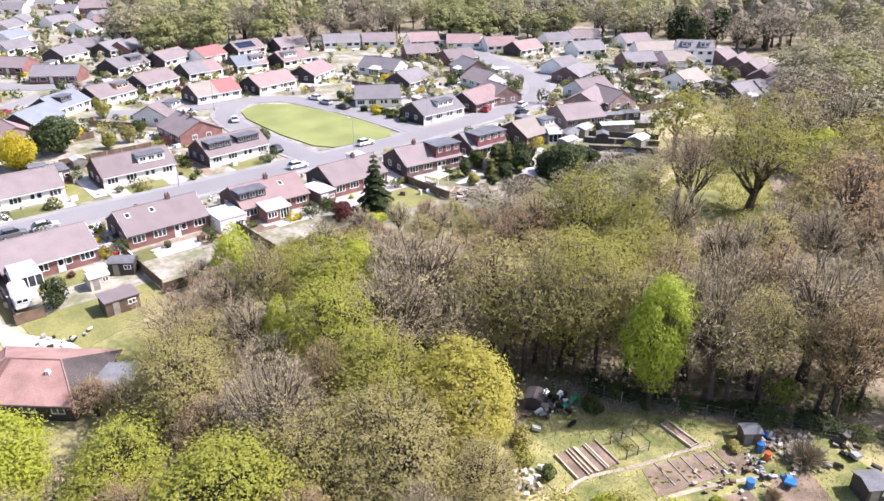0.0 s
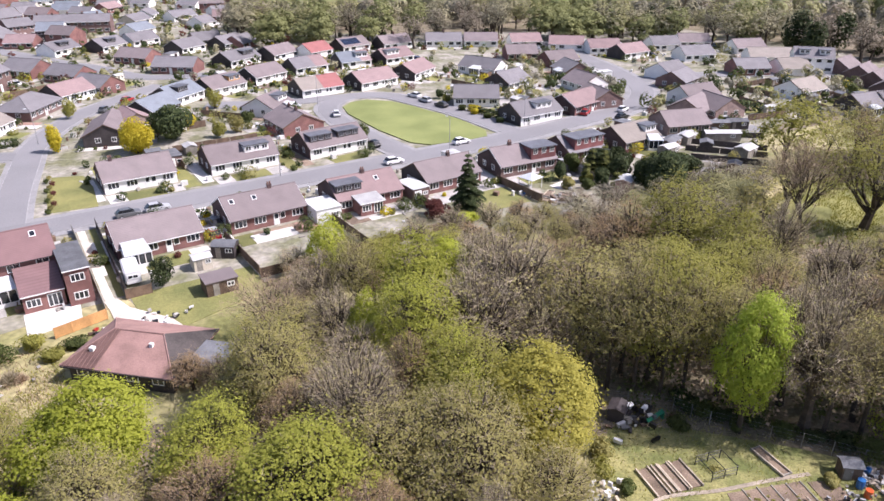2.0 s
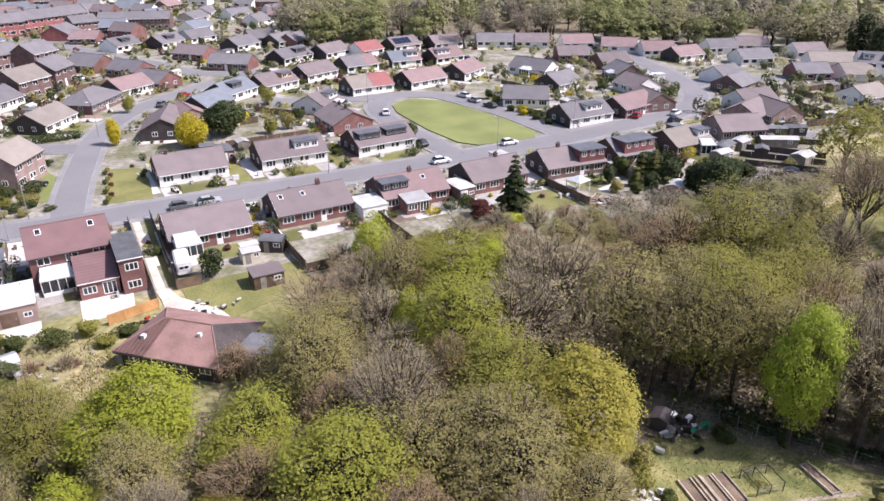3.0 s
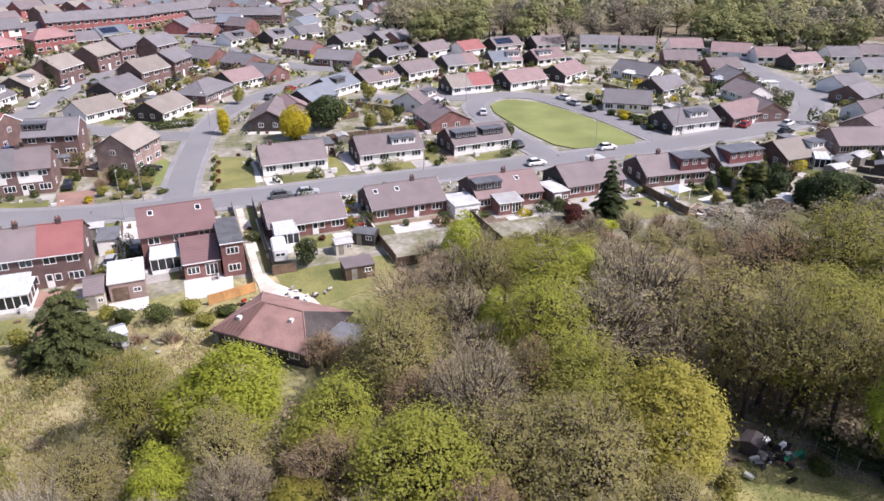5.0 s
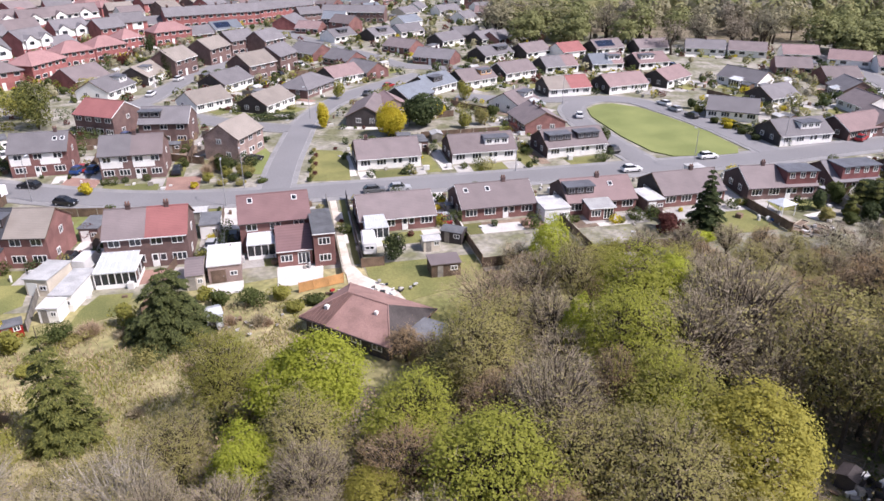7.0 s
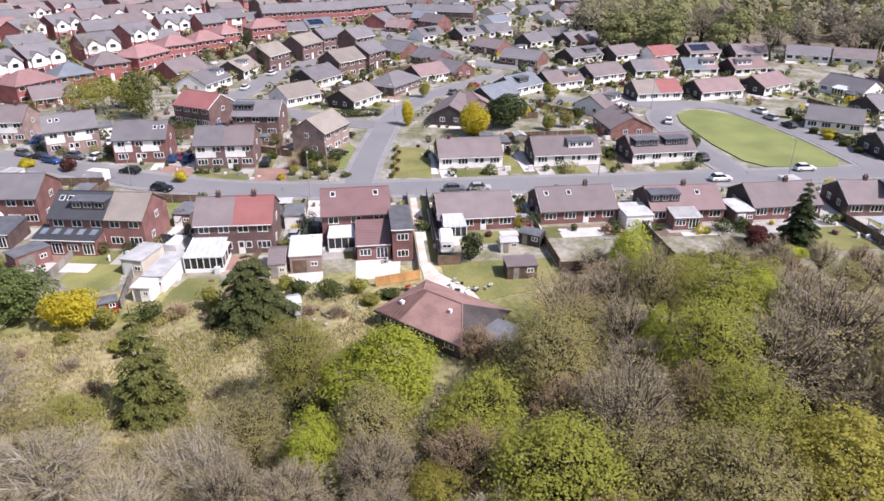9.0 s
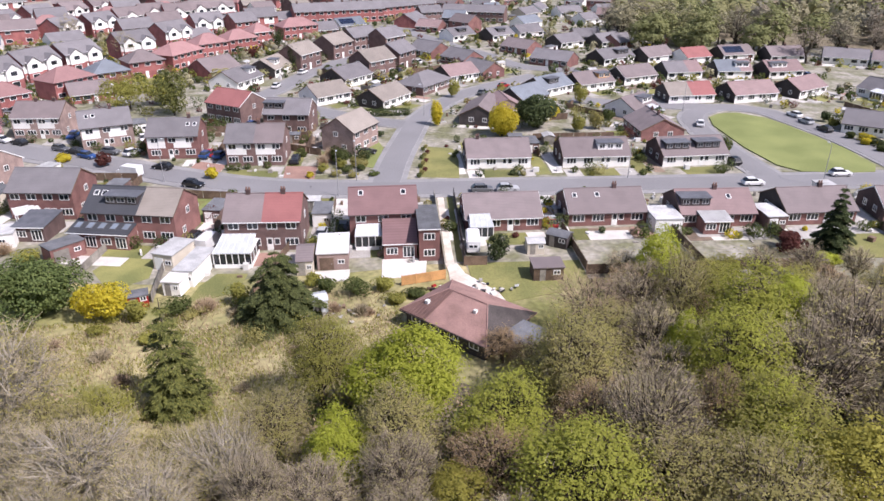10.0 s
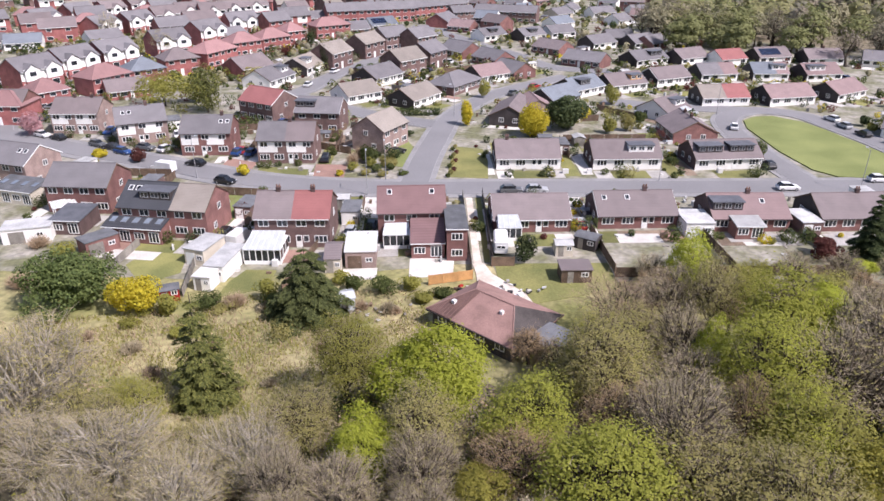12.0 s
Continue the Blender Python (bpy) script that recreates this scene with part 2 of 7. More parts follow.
def window_frame_mesh(w, h, lights, deep=0.06, t=0.1):
    """One connected frame with its mullions."""
    bm = bmesh.new()
    xs = [-w / 2, -w / 2 + t]
    for i in range(1, lights):
        c = -w / 2 + w * i / lights
        xs += [c - t / 2, c + t / 2]
    xs += [w / 2 - t, w / 2]
    zs = [0, t, h - t, h]
    v = [[bm.verts.new((x, 0, z)) for x in xs] for z in zs]
    faces = []
    for j in range(3):
        for i in range(len(xs) - 1):
            if j != 1 or i % 2 == 0:
                faces.append(bm.faces.new((v[j][i], v[j][i + 1], v[j + 1][i + 1], v[j + 1][i])))
    out = bmesh.ops.extrude_face_region(bm, geom=faces)
    bmesh.ops.translate(bm, vec=(0, -deep, 0), verts=[e for e in out["geom"] if isinstance(e, bmesh.types.BMVert)])
    bmesh.ops.recalc_face_normals(bm, faces=bm.faces)
    return bm


def window(parent, x, y, z, w, h, turn=0, lights=2, frame_mat="upvc", far=False):
    """A window set on a wall: its frame with mullions stands proud, its pane lies a little back. turn: the way it faces, 0 is -y."""
    w, h = round(w, 1), round(h, 1)
    if far:
        key = ("far_window", w, h)
        if key not in CACHE:
            me = bpy.data.meshes.new("window")
            bm = boxes((-w / 2, w / 2, -0.05, 0, 0, h), (-w / 2 + 0.1, w / 2 - 0.1, -0.06, -0.05, 0.1, h - 0.1))
            for i, f in enumerate(bm.faces):
                f.material_index = int(i > 5)
            bm.to_mesh(me)
            bm.free()
            me.materials.append(MATS["upvc"])
            me.materials.append(MATS["glass"])
            CACHE[key] = me
        return part("window", CACHE[key], None, parent, "", pose(x, y, z, 0, 0, turn))
    fm = shared(("window_frame", w, h, lights, frame_mat), lambda: window_frame_mesh(w, h, lights))
    gm = shared(("pane", w, h), lambda: boxes((-w / 2 + 0.03, w / 2 - 0.03, -0.03, 0.0, 0.03, h - 0.03)))
    f = part("window", fm, frame_mat, parent, "", pose(x, y, z, 0, 0, turn))
    part("pane", gm, "glass", f)
    return f


def roof_gable(parent, x0, x1, d, ze, zr, mat, over=0.4, verge0=0.15, verge1=0.15, name="roof"):
    """Two tiled slopes with a ridge cap."""
    s = (zr - ze) / (d / 2)
    bm = bmesh.new()
    for sy in (-1, 1):
        q = [(x0 - verge0, sy * (d / 2 + over), ze - over * s), (x1 + verge1, sy * (d / 2 + over), ze - over * s), (x1 + verge1, 0, zr), (x0 - verge0, 0, zr)]
        slab(bm, q if sy < 0 else q[::-1], 0.16)
    r = part(name, bm, mat, parent)
    bm = bmesh.new()
    tube(bm, (x0 - verge0, 0, zr - 0.01), (x1 + verge1, 0, zr - 0.01), 0.12, 0.12, 6)
    part("ridge", bm, mat, r)
    return r


def roof_hip(parent, l, d, ze, zr, mat, over=0.4, run=None):
    run = d / 2 if run is None else run
    s = (zr - ze) / (d / 2)
    e, zo = over, ze - over * s
    a = [(-l / 2 - e, -d / 2 - e, zo), (l / 2 + e, -d / 2 - e, zo), (l / 2 + e, d / 2 + e, zo), (-l / 2 - e, d / 2 + e, zo)]
    k = max(0.3, l / 2 - run)
    r0, r1 = (-k, 0, zr), (k, 0, zr)
    bm = bmesh.new()
    for f in ((a[0], a[1], r1, r0), (a[2], a[3], r0, r1), (a[1], a[2], r1), (a[3], a[0], r0)):
        slab(bm, f, 0.16)
    r = part("roof", bm, mat, parent)
    bm = bmesh.new()
    tube(bm, r0, r1, 0.12, 0.12, 6)
    for p, q in ((a[0], r0), (a[3], r0), (a[1], r1), (a[2], r1)):
        tube(bm, p, q, 0.10, 0.10, 5)
    part("ridge", bm, mat, r)
    return r


def walls(l, d, ze, zr, gable=True):
    bm = bmesh.new()
    ring = [(-d / 2, 0), (d / 2, 0), (d / 2, ze - 0.06)] + ([(0, zr - 0.22)] if gable else []) + [(-d / 2, ze - 0.06)]
    lo, hi = [bm.verts.new((-l / 2, y, z)) for y, z in ring], [bm.verts.new((l / 2, y, z)) for y, z in ring]
    k = len(ring)
    bm.faces.new(lo[::-1])
    bm.faces.new(hi)
    for i in range(k):
        bm.faces.new((lo[i], lo[(i + 1) % k], hi[(i + 1) % k], hi[i]))
    return bm


def chimney(parent, x, y, z, h=1.3, mat="brick_brown"):
    c = part("chimney", shared(("chimney", h), lambda: boxes((-0.33, 0.33, -0.26, 0.26, -0.7, h), (-0.38, 0.38, -0.31, 0.31, h - 0.16, h + 0.04))), mat, parent, "", pose(x, y, z))
    for k in (-0.2, 0.2):
        part("chimney_pot", shared(("chimney_pot",), lambda: tube(bmesh.new(), (0, 0, 0), (0, 0, 0.4), 0.14, 0.11, 8)), "terracotta", c, "", pose(k, 0, h + 0.04))


def dormer(parent, u, w, d, ze, zr, side=-1, face="clad_dark", h=1.35, out=0.72):
    """A flat-roofed box dormer, set into one slope. out: how far down the slope its face stands, 0 at the ridge."""
    if face == "tile_red":
        h, out = 2.4, 0.95
    s = (zr - ze) / (d / 2)
    yf = out * d / 2
    zb = zr - s * yf
    top = min(zr - 0.05, zb + h)
    db = part("dormer", boxes((-w / 2, w / 2, -yf, -max(0.05, (zr - top) / s - 0.2), zb - 0.1, top)), face, parent, "", pose(u, 0, 0, 0, 0, 0 if side < 0 else 180))
    part("dormer_roof", boxes((-w / 2 - 0.2, w / 2 + 0.2, -yf - 0.3, 0.0, top, top + 0.16)), "lead", db)
    n = max(1, round(w / 1.9))
    for i in range(n):
        window(db, -w / 2 + (i + 0.5) * w / n, -yf, max(zb + 0.3, top - 1.25), (w / n - 0.45) * (0.7 if face == "tile_red" else 1), min(1.05, top - zb - 0.42), 0, 2, frame_mat="steel" if face == "clad_dark" else "upvc")


def rooflight(parent, u, v, d, ze, zr, side=-1, w=0.8, h=1.0):
    s = (zr - ze) / (d / 2)
    tilt = math.degrees(math.atan(s))
    m = pose(u, side * v * d / 2, zr - s * v * d / 2 + 0.03, tilt if side < 0 else -tilt, 0, 0)
    f = part("rooflight", shared(("rooflight", w, h), lambda: boxes((-w / 2, w / 2, -h / 2, h / 2, -0.05, 0.06))), "upvc", parent, "", m)
    part("pane", shared(("rooflight_pane", w, h), lambda: boxes((-w / 2 + 0.1, w / 2 - 0.1, -h / 2 + 0.1, h / 2 - 0.1, 0.06, 0.07))), "glass", f)


HOUSES, BACKS = [], []
WALLS = {"brick_red": "red brick", "brick_brown": "brown brick", "brick_pale": "pale brick", "brick_dark": "dark brick", "brick_bright": "bright red brick", "render_white": "white rendered", "render_cream": "cream rendered", "clad_dark": "dark clad"}
ROOFS = {"roof_brown": "brown tiled", "roof_red": "red tiled", "roof_grey": "grey tiled", "roof_beige": "buff tiled", "roof_pink": "faded red tiled", "roof_rose": "salmon tiled", "roof_slate": "black slate", "roof_blue": "blue-grey tiled", "roof_maroon": "dull maroon tiled"}


def house(x, y, turn, l, storeys=1, roof="roof_brown", wall="brick_brown", front="", d=0, hip=False, roof2="", split=0.0, dormers=(), lights=(), stacks=(), gable="", far=False, panels=0, door=1, white_gables=0, note="", big=1.0, plain=False):
    """A house with its ridge along its own x; -y is the side towards the wood. All numbers in metres."""
    d = d or (9.0 if storeys == 1 else 8.6)
    if x < 12 and y > 205:
        # the plots at the back rise towards the eye
        big = 1.06 if hip else 1.2 if wall == "brick_bright" else 1.09
    far = far or math.hypot(x, y) > 235
    ze, zr = (2.55, 5.0) if storeys == 1 else (5.1, 7.7)
    kind = "bungalow" if storeys == 1 else "house"
    label = f"{WALLS[wall]} {'bungalow' if storeys == 1 else 'two-storey house'} with a {ROOFS[roof]} {'hipped ' if hip else ''}roof{note}"
    h = empty(kind, pose(x, y, 0, 0, 0, turn) @ Matrix.Diagonal((big, big, big, 1)), label, "house", "houses of the estate")
    HOUSES.append((x, y, turn, l * big, d * big, storeys, far))
    BACKS.append(plain)
    part("wall", walls(l, d, ze, zr, not hip), wall, h)
    if hip:
        roof_hip(h, l, d, ze, zr, roof)
    elif roof2:
        c = -l / 2 + l * (split or 0.5)
        roof_gable(h, -l / 2, c, d, ze, zr, roof, verge1=0)
        roof_gable(h, c + 0.01, l / 2, d, ze, zr, roof2, verge0=0)
    else:
        roof_gable(h, -l / 2, l / 2, d, ze, zr, roof)
    s = (zr - ze) / (d / 2)
    for sy in (-1,):
        part("gutter", boxes((-l / 2, l / 2, sy * (d / 2 + 0.42) - 0.06, sy * (d / 2 + 0.42) + 0.06, ze - 0.42 * s - 0.15, ze - 0.42 * s - 0.03)), "upvc" if wall.startswith("render") or (x * 3 + y) % 4 < 1 else "clad_dark", h)
    if not hip and not far:
        for sx in (-1, 1):
            bm = bmesh.new()
            for sy in (-1, 1):
                q = [(sx * (l / 2 + 0.16) - 0.02, sy * (d / 2 + 0.4), ze - 0.4 * s - 0.02), (sx * (l / 2 + 0.16) + 0.02, sy * (d / 2 + 0.4), ze - 0.4 * s - 0.02), (sx * (l / 2 + 0.16) + 0.02, 0, zr - 0.02), (sx * (l / 2 + 0.16) - 0.02, 0, zr - 0.02)]
                slab(bm, q if sy < 0 else q[::-1], 0.2)
            part("bargeboard", bm, "upvc" if (x * 7 + y) % 3 > 2.2 else "timber", h)
    if gable and not hip:
        for sx in (-1, 1):
            bm = bmesh.new()
            ring = [(-d / 2, 0), (d / 2, 0), (d / 2, ze - 0.1), (0, zr - 0.26), (-d / 2, ze - 0.1)]
            a, b = [bm.verts.new((sx * l / 2, p, q)) for p, q in ring], [bm.verts.new((sx * (l / 2 + 0.03), p, q)) for p, q in ring]
            bm.faces.new(a)
            bm.faces.new(b)
            for i in range(5):
                bm.faces.new((a[i], a[(i + 1) % 5], b[(i + 1) % 5], b[i]))
            bmesh.ops.recalc_face_normals(bm, faces=bm.faces)
            part("gable_wall", bm, gable, h)
    if white_gables:
        part("cladding", boxes((-l / 2 + 0.02, l / 2 - 0.02, -d / 2 - 0.03, -d / 2, 2.6, ze - 0.3)), "render_white", h)
    if front:
        if storeys == 1:
            part("cladding", boxes((-l / 2 + 0.02, l / 2 - 0.02, -d / 2 - 0.03, -d / 2, 0.0, ze - 0.3)), front, h)
        else:
            # white panels between the windows of the two storeys, one to each half of the pair
            for u in (-l * 0.31, l * 0.19):
                part("cladding", shared(("cladding", round(l, 1)), lambda: boxes((-l * 0.17, l * 0.17, -0.03, 0, 2.35, ze - 0.35))), front, h, "", pose(u, -d / 2, 0))
    n = max(2, round(l / (5.5 if plain else 3.1)))
    yf = -d / 2 - (0.03 if front else 0)
    for st in range(storeys):
        for i in range(n):
            u = -l / 2 + (i + 0.5) * l / n
            if st == 0 and door and i == n // 2:
                dr = part("door", shared(("door",), lambda: boxes((-0.48, 0.48, -0.05, 0, 0, 2.05), (-0.42, 0.42, -0.07, -0.05, 0.1, 0.9))), "upvc", h, "", pose(u - 0.5, yf, 0.05))
                if not far:
                    part("pane", shared(("door_pane",), lambda: boxes((-0.3, 0.3, -0.06, 0, 1.05, 1.9))), "glass", dr)
                if not far:
                    window(h, u + 0.6, yf, 0.95, 0.9, 1.05, 0, 1)
                continue
            window(h, u, yf, (0.85 if st == 0 else 3.5), (2.0 if st == 0 else 1.6) * min(1, l / n / 2.8), 1.25 if st == 0 else 1.1, 0, 3 if st == 0 else 2, far=far)
    if not far:
        for st in range(storeys):
            for sx, tn in ((-1, -90), (1, 90)):
                window(h, sx * (l / 2 + (0.03 if gable else 0)), (-1.6 if st == 0 else 0.4), 0.95 if st == 0 else 3.55, 1.1, 1.15, tn, 2)
        if storeys == 1:
            for sx, tn in ((-1, -90), (1, 90)):
                window(h, sx * (l / 2 + (0.03 if gable else 0)), 1.7, 0.95, 1.2, 1.1, tn, 2)
    for u, w, side, face in dormers:
        dormer(h, u, w, d, ze, zr, side, face)
    for u, v in lights:
        rooflight(h, u, v, d, ze, zr)
    for u in stacks:
        chimney(h, u, 0.0, zr - 0.1, 0.7, "brick_brown" if x < 0 else "brick_dark")
    for i in range(white_gables):
        # a white rendered bay with a small gable of its own
        u, w = -l / 2 + (i + 0.5) * l / white_gables, 3.8
        bay = part("bay", boxes((u - w / 2, u + w / 2, -d / 2 - 0.7, -d / 2, 0, ze)), wall, h)
        part("bay_front", boxes((u - w / 2 - 0.02, u + w / 2 + 0.02, -d / 2 - 0.73, -d / 2, 2.5, ze + 0.01)), "render_white", bay)
        bm = bmesh.new()
        for sx in (-1, 1):
            q = [(u, -d / 2 - 0.95, ze + 1.4), (u, -d / 4, ze + 1.4), (u + sx * (w / 2 + 0.25), -d / 4, ze - 0.2), (u + sx * (w / 2 + 0.25), -d / 2 - 0.95, ze - 0.2)]
            slab(bm, q if sx < 0 else q[::-1], 0.12)
        part("bay_roof", bm, roof, bay)
        bm = bmesh.new()
        v0 = [bm.verts.new(p) for p in ((u - w / 2, -d / 2 - 0.69, ze), (u + w / 2, -d / 2 - 0.69, ze), (u, -d / 2 - 0.69, ze + 1.25))]
        v1 = [bm.verts.new((p.co.x, -d / 2, p.co.z)) for p in v0]
        bm.faces.new(v0)
        bm.faces.new(v1[::-1])
        for k in range(3):
            bm.faces.new((v0[k], v0[(k + 1) % 3], v1[(k + 1) % 3], v1[k]))
        part("bay_gable", bm, "render_white", bay)
        window(bay, u, -d / 2 - 0.7, 0.8, 2.0, 1.4, 0, 3, far=far)
        window(bay, u, -d / 2 - 0.73, 3.5, 1.8, 1.2, 0, 3, far=far)
    if panels:
        tilt = math.degrees(math.atan(s))
        for i in range(panels):
            for k in (0.35, 0.68):
                part("solar_panel", shared(("solar_panel",), lambda: boxes((-0.5, 0.5, -0.8, 0.8, 0.03, 0.09))), "solar", h, "", pose(-l / 2 + 1.6 + 1.06 * i, -k * d / 2, zr - s * k * d / 2 + 0.02, tilt, 0, 0))
    return h

# ---- growing things ----


def sheet_mesh(name, corners):
    """A mesh of loose small faces from an array of (n, corners, 3)."""
    n, k = corners.shape[:2]
    me = bpy.data.meshes.new(name)
    me.vertices.add(k * n)
    me.vertices.foreach_set("co", np.ascontiguousarray(corners, dtype=np.float32).ravel())
    me.loops.add(k * n)
    me.loops.foreach_set("vertex_index", np.arange(k * n, dtype=np.int32))
    me.polygons.add(n)
    me.polygons.foreach_set("loop_start", np.arange(0, k * n, k, dtype=np.int32))
    me.update(calc_edges=True)
    return me


def unit(v):
    return v / (np.linalg.norm(v, axis=-1, keepdims=True) + 1e-9)


def leaves(rng, at, size, flat=0.5, out=None):
    """Small quads at the given points, turned outwards and to the sky, with some disorder."""
    n = len(at)
    up = rng.normal(size=(n, 3)) * (1.0 if out is None else 0.42) + np.array([0, 0, flat])
    up = unit(up if out is None else up + out)
    a = unit(np.cross(up, rng.normal(size=(n, 3))))
    b = np.cross(up, a)
    s = (size * rng.uniform(0.6, 1.3, n))[:, None]
    a, b = a * s * 0.6, b * s * 0.55
    return np.stack([at - a - b * 0.7, at + a * rng.uniform(0.6, 1.1, (n, 1)) - b * 0.7, at + b], 1)


def twigs(rng, at, way, length, width):
    """Thin blades that start at the points and run along way."""
    n = len(at)
    d = unit(way) * (length * rng.uniform(0.5, 1.3, n))[:, None]
    s = unit(np.cross(d, rng.normal(size=(n, 3)))) * width * 0.5
    return np.stack([at - s, at + s, at + d], 1)


def limbs_mesh(segs, sides=5):
    """Tapered tubes as loose quads, for a list of (a, b, ra, rb)."""
    quads = []
    for a, b, ra, rb in segs:
        k = sides if ra > 0.06 else 3
        ang = np.arange(k + 1) * 2 * np.pi / k
        w = unit(b - a)
        u = unit(np.cross(w, np.array([0.31, 0.87, 0.2])))
        v = np.cross(w, u)
        ring = np.cos(ang)[:, None] * u + np.sin(ang)[:, None] * v
        lo, hi = a + ring * ra, b + ring * rb
        for i in range(k):
            quads.append((lo[i], lo[i + 1], hi[i + 1], hi[i]))
    return np.array(quads)


def crown_of(rng, n, low=-0.55, lobes=8, deep=0.25, dip=0.26):
    """Places of leafy clumps in a domed crown 15 m high and 10 m wide, with boughs that swell and dip. Gives the places and the ways outwards."""
    i = np.arange(n) + 0.5
    up = low + (1 - low) * (1 - i / n)
    turn = i * 2.39996 + rng.uniform(0, 6.28)
    flat = np.sqrt(1 - up ** 2)
    away = unit(np.stack([np.cos(turn) * flat, np.sin(turn) * flat, up], 1) + rng.normal(size=(n, 3)) * 0.09)
    swell = unit(rng.normal(size=(lobes, 3)) + [0, 0, 0.35])
    reach = 1 - dip + dip * np.max(np.clip(away @ swell.T, 0, 1) ** 7, axis=1)
    reach *= np.where(rng.random(n) < deep, rng.uniform(0.5, 0.85, n), rng.uniform(0.93, 1.04, n))
    at = away * reach[:, None] * np.where(away[:, 2:] > 0, [[4.5, 4.5, 7.0]], [[4.5, 4.5, 5.6]]) + [0, 0, 7.4]
    return at, away


def skeleton_of(rng, at, away, n1, fork, bent=True, stout=1.0):
    """A trunk, its limbs, and a branch to every clump of the crown."""
    h, r = 15.0, 0.30 * stout
    bend = rng.normal(size=2) * 0.35
    p1, p2 = np.array([*bend * 0.5, h * fork * 0.55]), np.array([*bend, h * fork])
    segs = [(np.zeros(3), p1, r * 1.3, r), (p1, p2, r, r * 0.85)]
    i = np.arange(n1) + 0.5
    z = 1 - i / n1 * 1.05
    az = i * 2.39996 + rng.uniform(0, 6.28)
    ways = unit(np.stack([np.cos(az) * np.sqrt(1 - z ** 2), np.sin(az) * np.sqrt(1 - z ** 2), z], 1) + rng.normal(size=(n1, 3)) * 0.15)
    near = np.argmax(away @ ways.T, axis=1)
    for k in range(n1):
        mine = np.where(near == k)[0]
        if not len(mine):
            continue
        goal = at[mine].mean(0)
        st = p1 + (p2 - p1) * rng.uniform(0.35, 1.0)
        tip = st + (goal - st) * 0.82
        mid = st + (tip - st) * 0.5 + np.array([0, 0, 0.5]) + rng.normal(size=3) * 0.3
        m1 = st + (mid - st) * 0.5 + rng.normal(size=3) * 0.15
        line = [st, m1, mid, mid + (tip - mid) * 0.5 + rng.normal(size=3) * 0.2, tip]
        fat = r * np.array([0.5, 0.4, 0.31, 0.22, 0.13])
        segs += [(line[j], line[j + 1], fat[j], fat[j + 1]) for j in range(4)]
        for c in mine:
            # each branch leaves the limb well below its clump and curves up to it
            j = rng.integers(1, 5)
            a, b = line[j], at[c]
            m = a + (b - a) * 0.55 + rng.normal(size=3) * 0.22 - away[c] * 0.12
            segs += [(a, m, r * 0.14, r * 0.1), (m, b, r * 0.1, r * 0.045)] if bent else [(a, b, r * 0.15, r * 0.05)]
    return segs


TREES = {}
KINDS = {  # crown material, twig material, label, leaves in a clump, leaf size, twigs in a clump, clump radius, lowest boughs
    "bare": ("leaf_olive", "twig", "bare deciduous tree with a dense grey-brown crown of twigs", 5, 0.13, 24, 0.95, -0.2),
    "bare_pale": ("leaf_olive", "twig_pale", "bare pale-barked tree with thin grey twigs", 6, 0.12, 13, 0.95, -0.3),
    "bare_brown": ("leaf_copper_bud", "twig_brown", "tree with a reddish-brown crown of budding twigs", 15, 0.14, 15, 0.95, -0.25),
    "olive": ("leaf_olive", "twig", "tree coming into leaf with an olive-brown crown", 29, 0.155, 10, 1.0, -0.3),
    "bud": ("leaf_bud", "twig", "tree with a haze of fresh yellow-green buds", 46, 0.165, 4, 1.0, -0.35),
    "fresh": ("leaf_fresh", "twig", "tree with a domed crown of small yellow-green spring leaves", 48, 0.185, 2, 0.98, -0.55),
    "tall": ("leaf_olive", "twig", "tall woodland tree with a long bare trunk and thin crown", 15, 0.15, 10, 1.0, 0.05),
    "oak": ("leaf_bud", "twig", "large spreading oak with dark limbs and a thin yellow-green haze", 130, 0.14, 10, 1.9, -0.1),
    "oak_bare": ("leaf_olive", "twig_brown", "spreading bare tree with dark limbs on open grass", 6, 0.12, 34, 1.7, 0.0),
    "ochre": ("leaf_ochre", "twig_brown", "tree with a round crown of ochre-yellow young leaves", 52, 0.215, 0, 0.86, -0.85),
    "bright": ("leaf_bright", "twig", "tree with a full crown of bright yellow-green spring leaves", 50, 0.225, 0, 0.92, -0.7),
    "vivid": ("leaf_vivid", "twig", "tall tree in vivid fresh green leaf", 110, 0.25, 0, 1.3, -0.9),
}


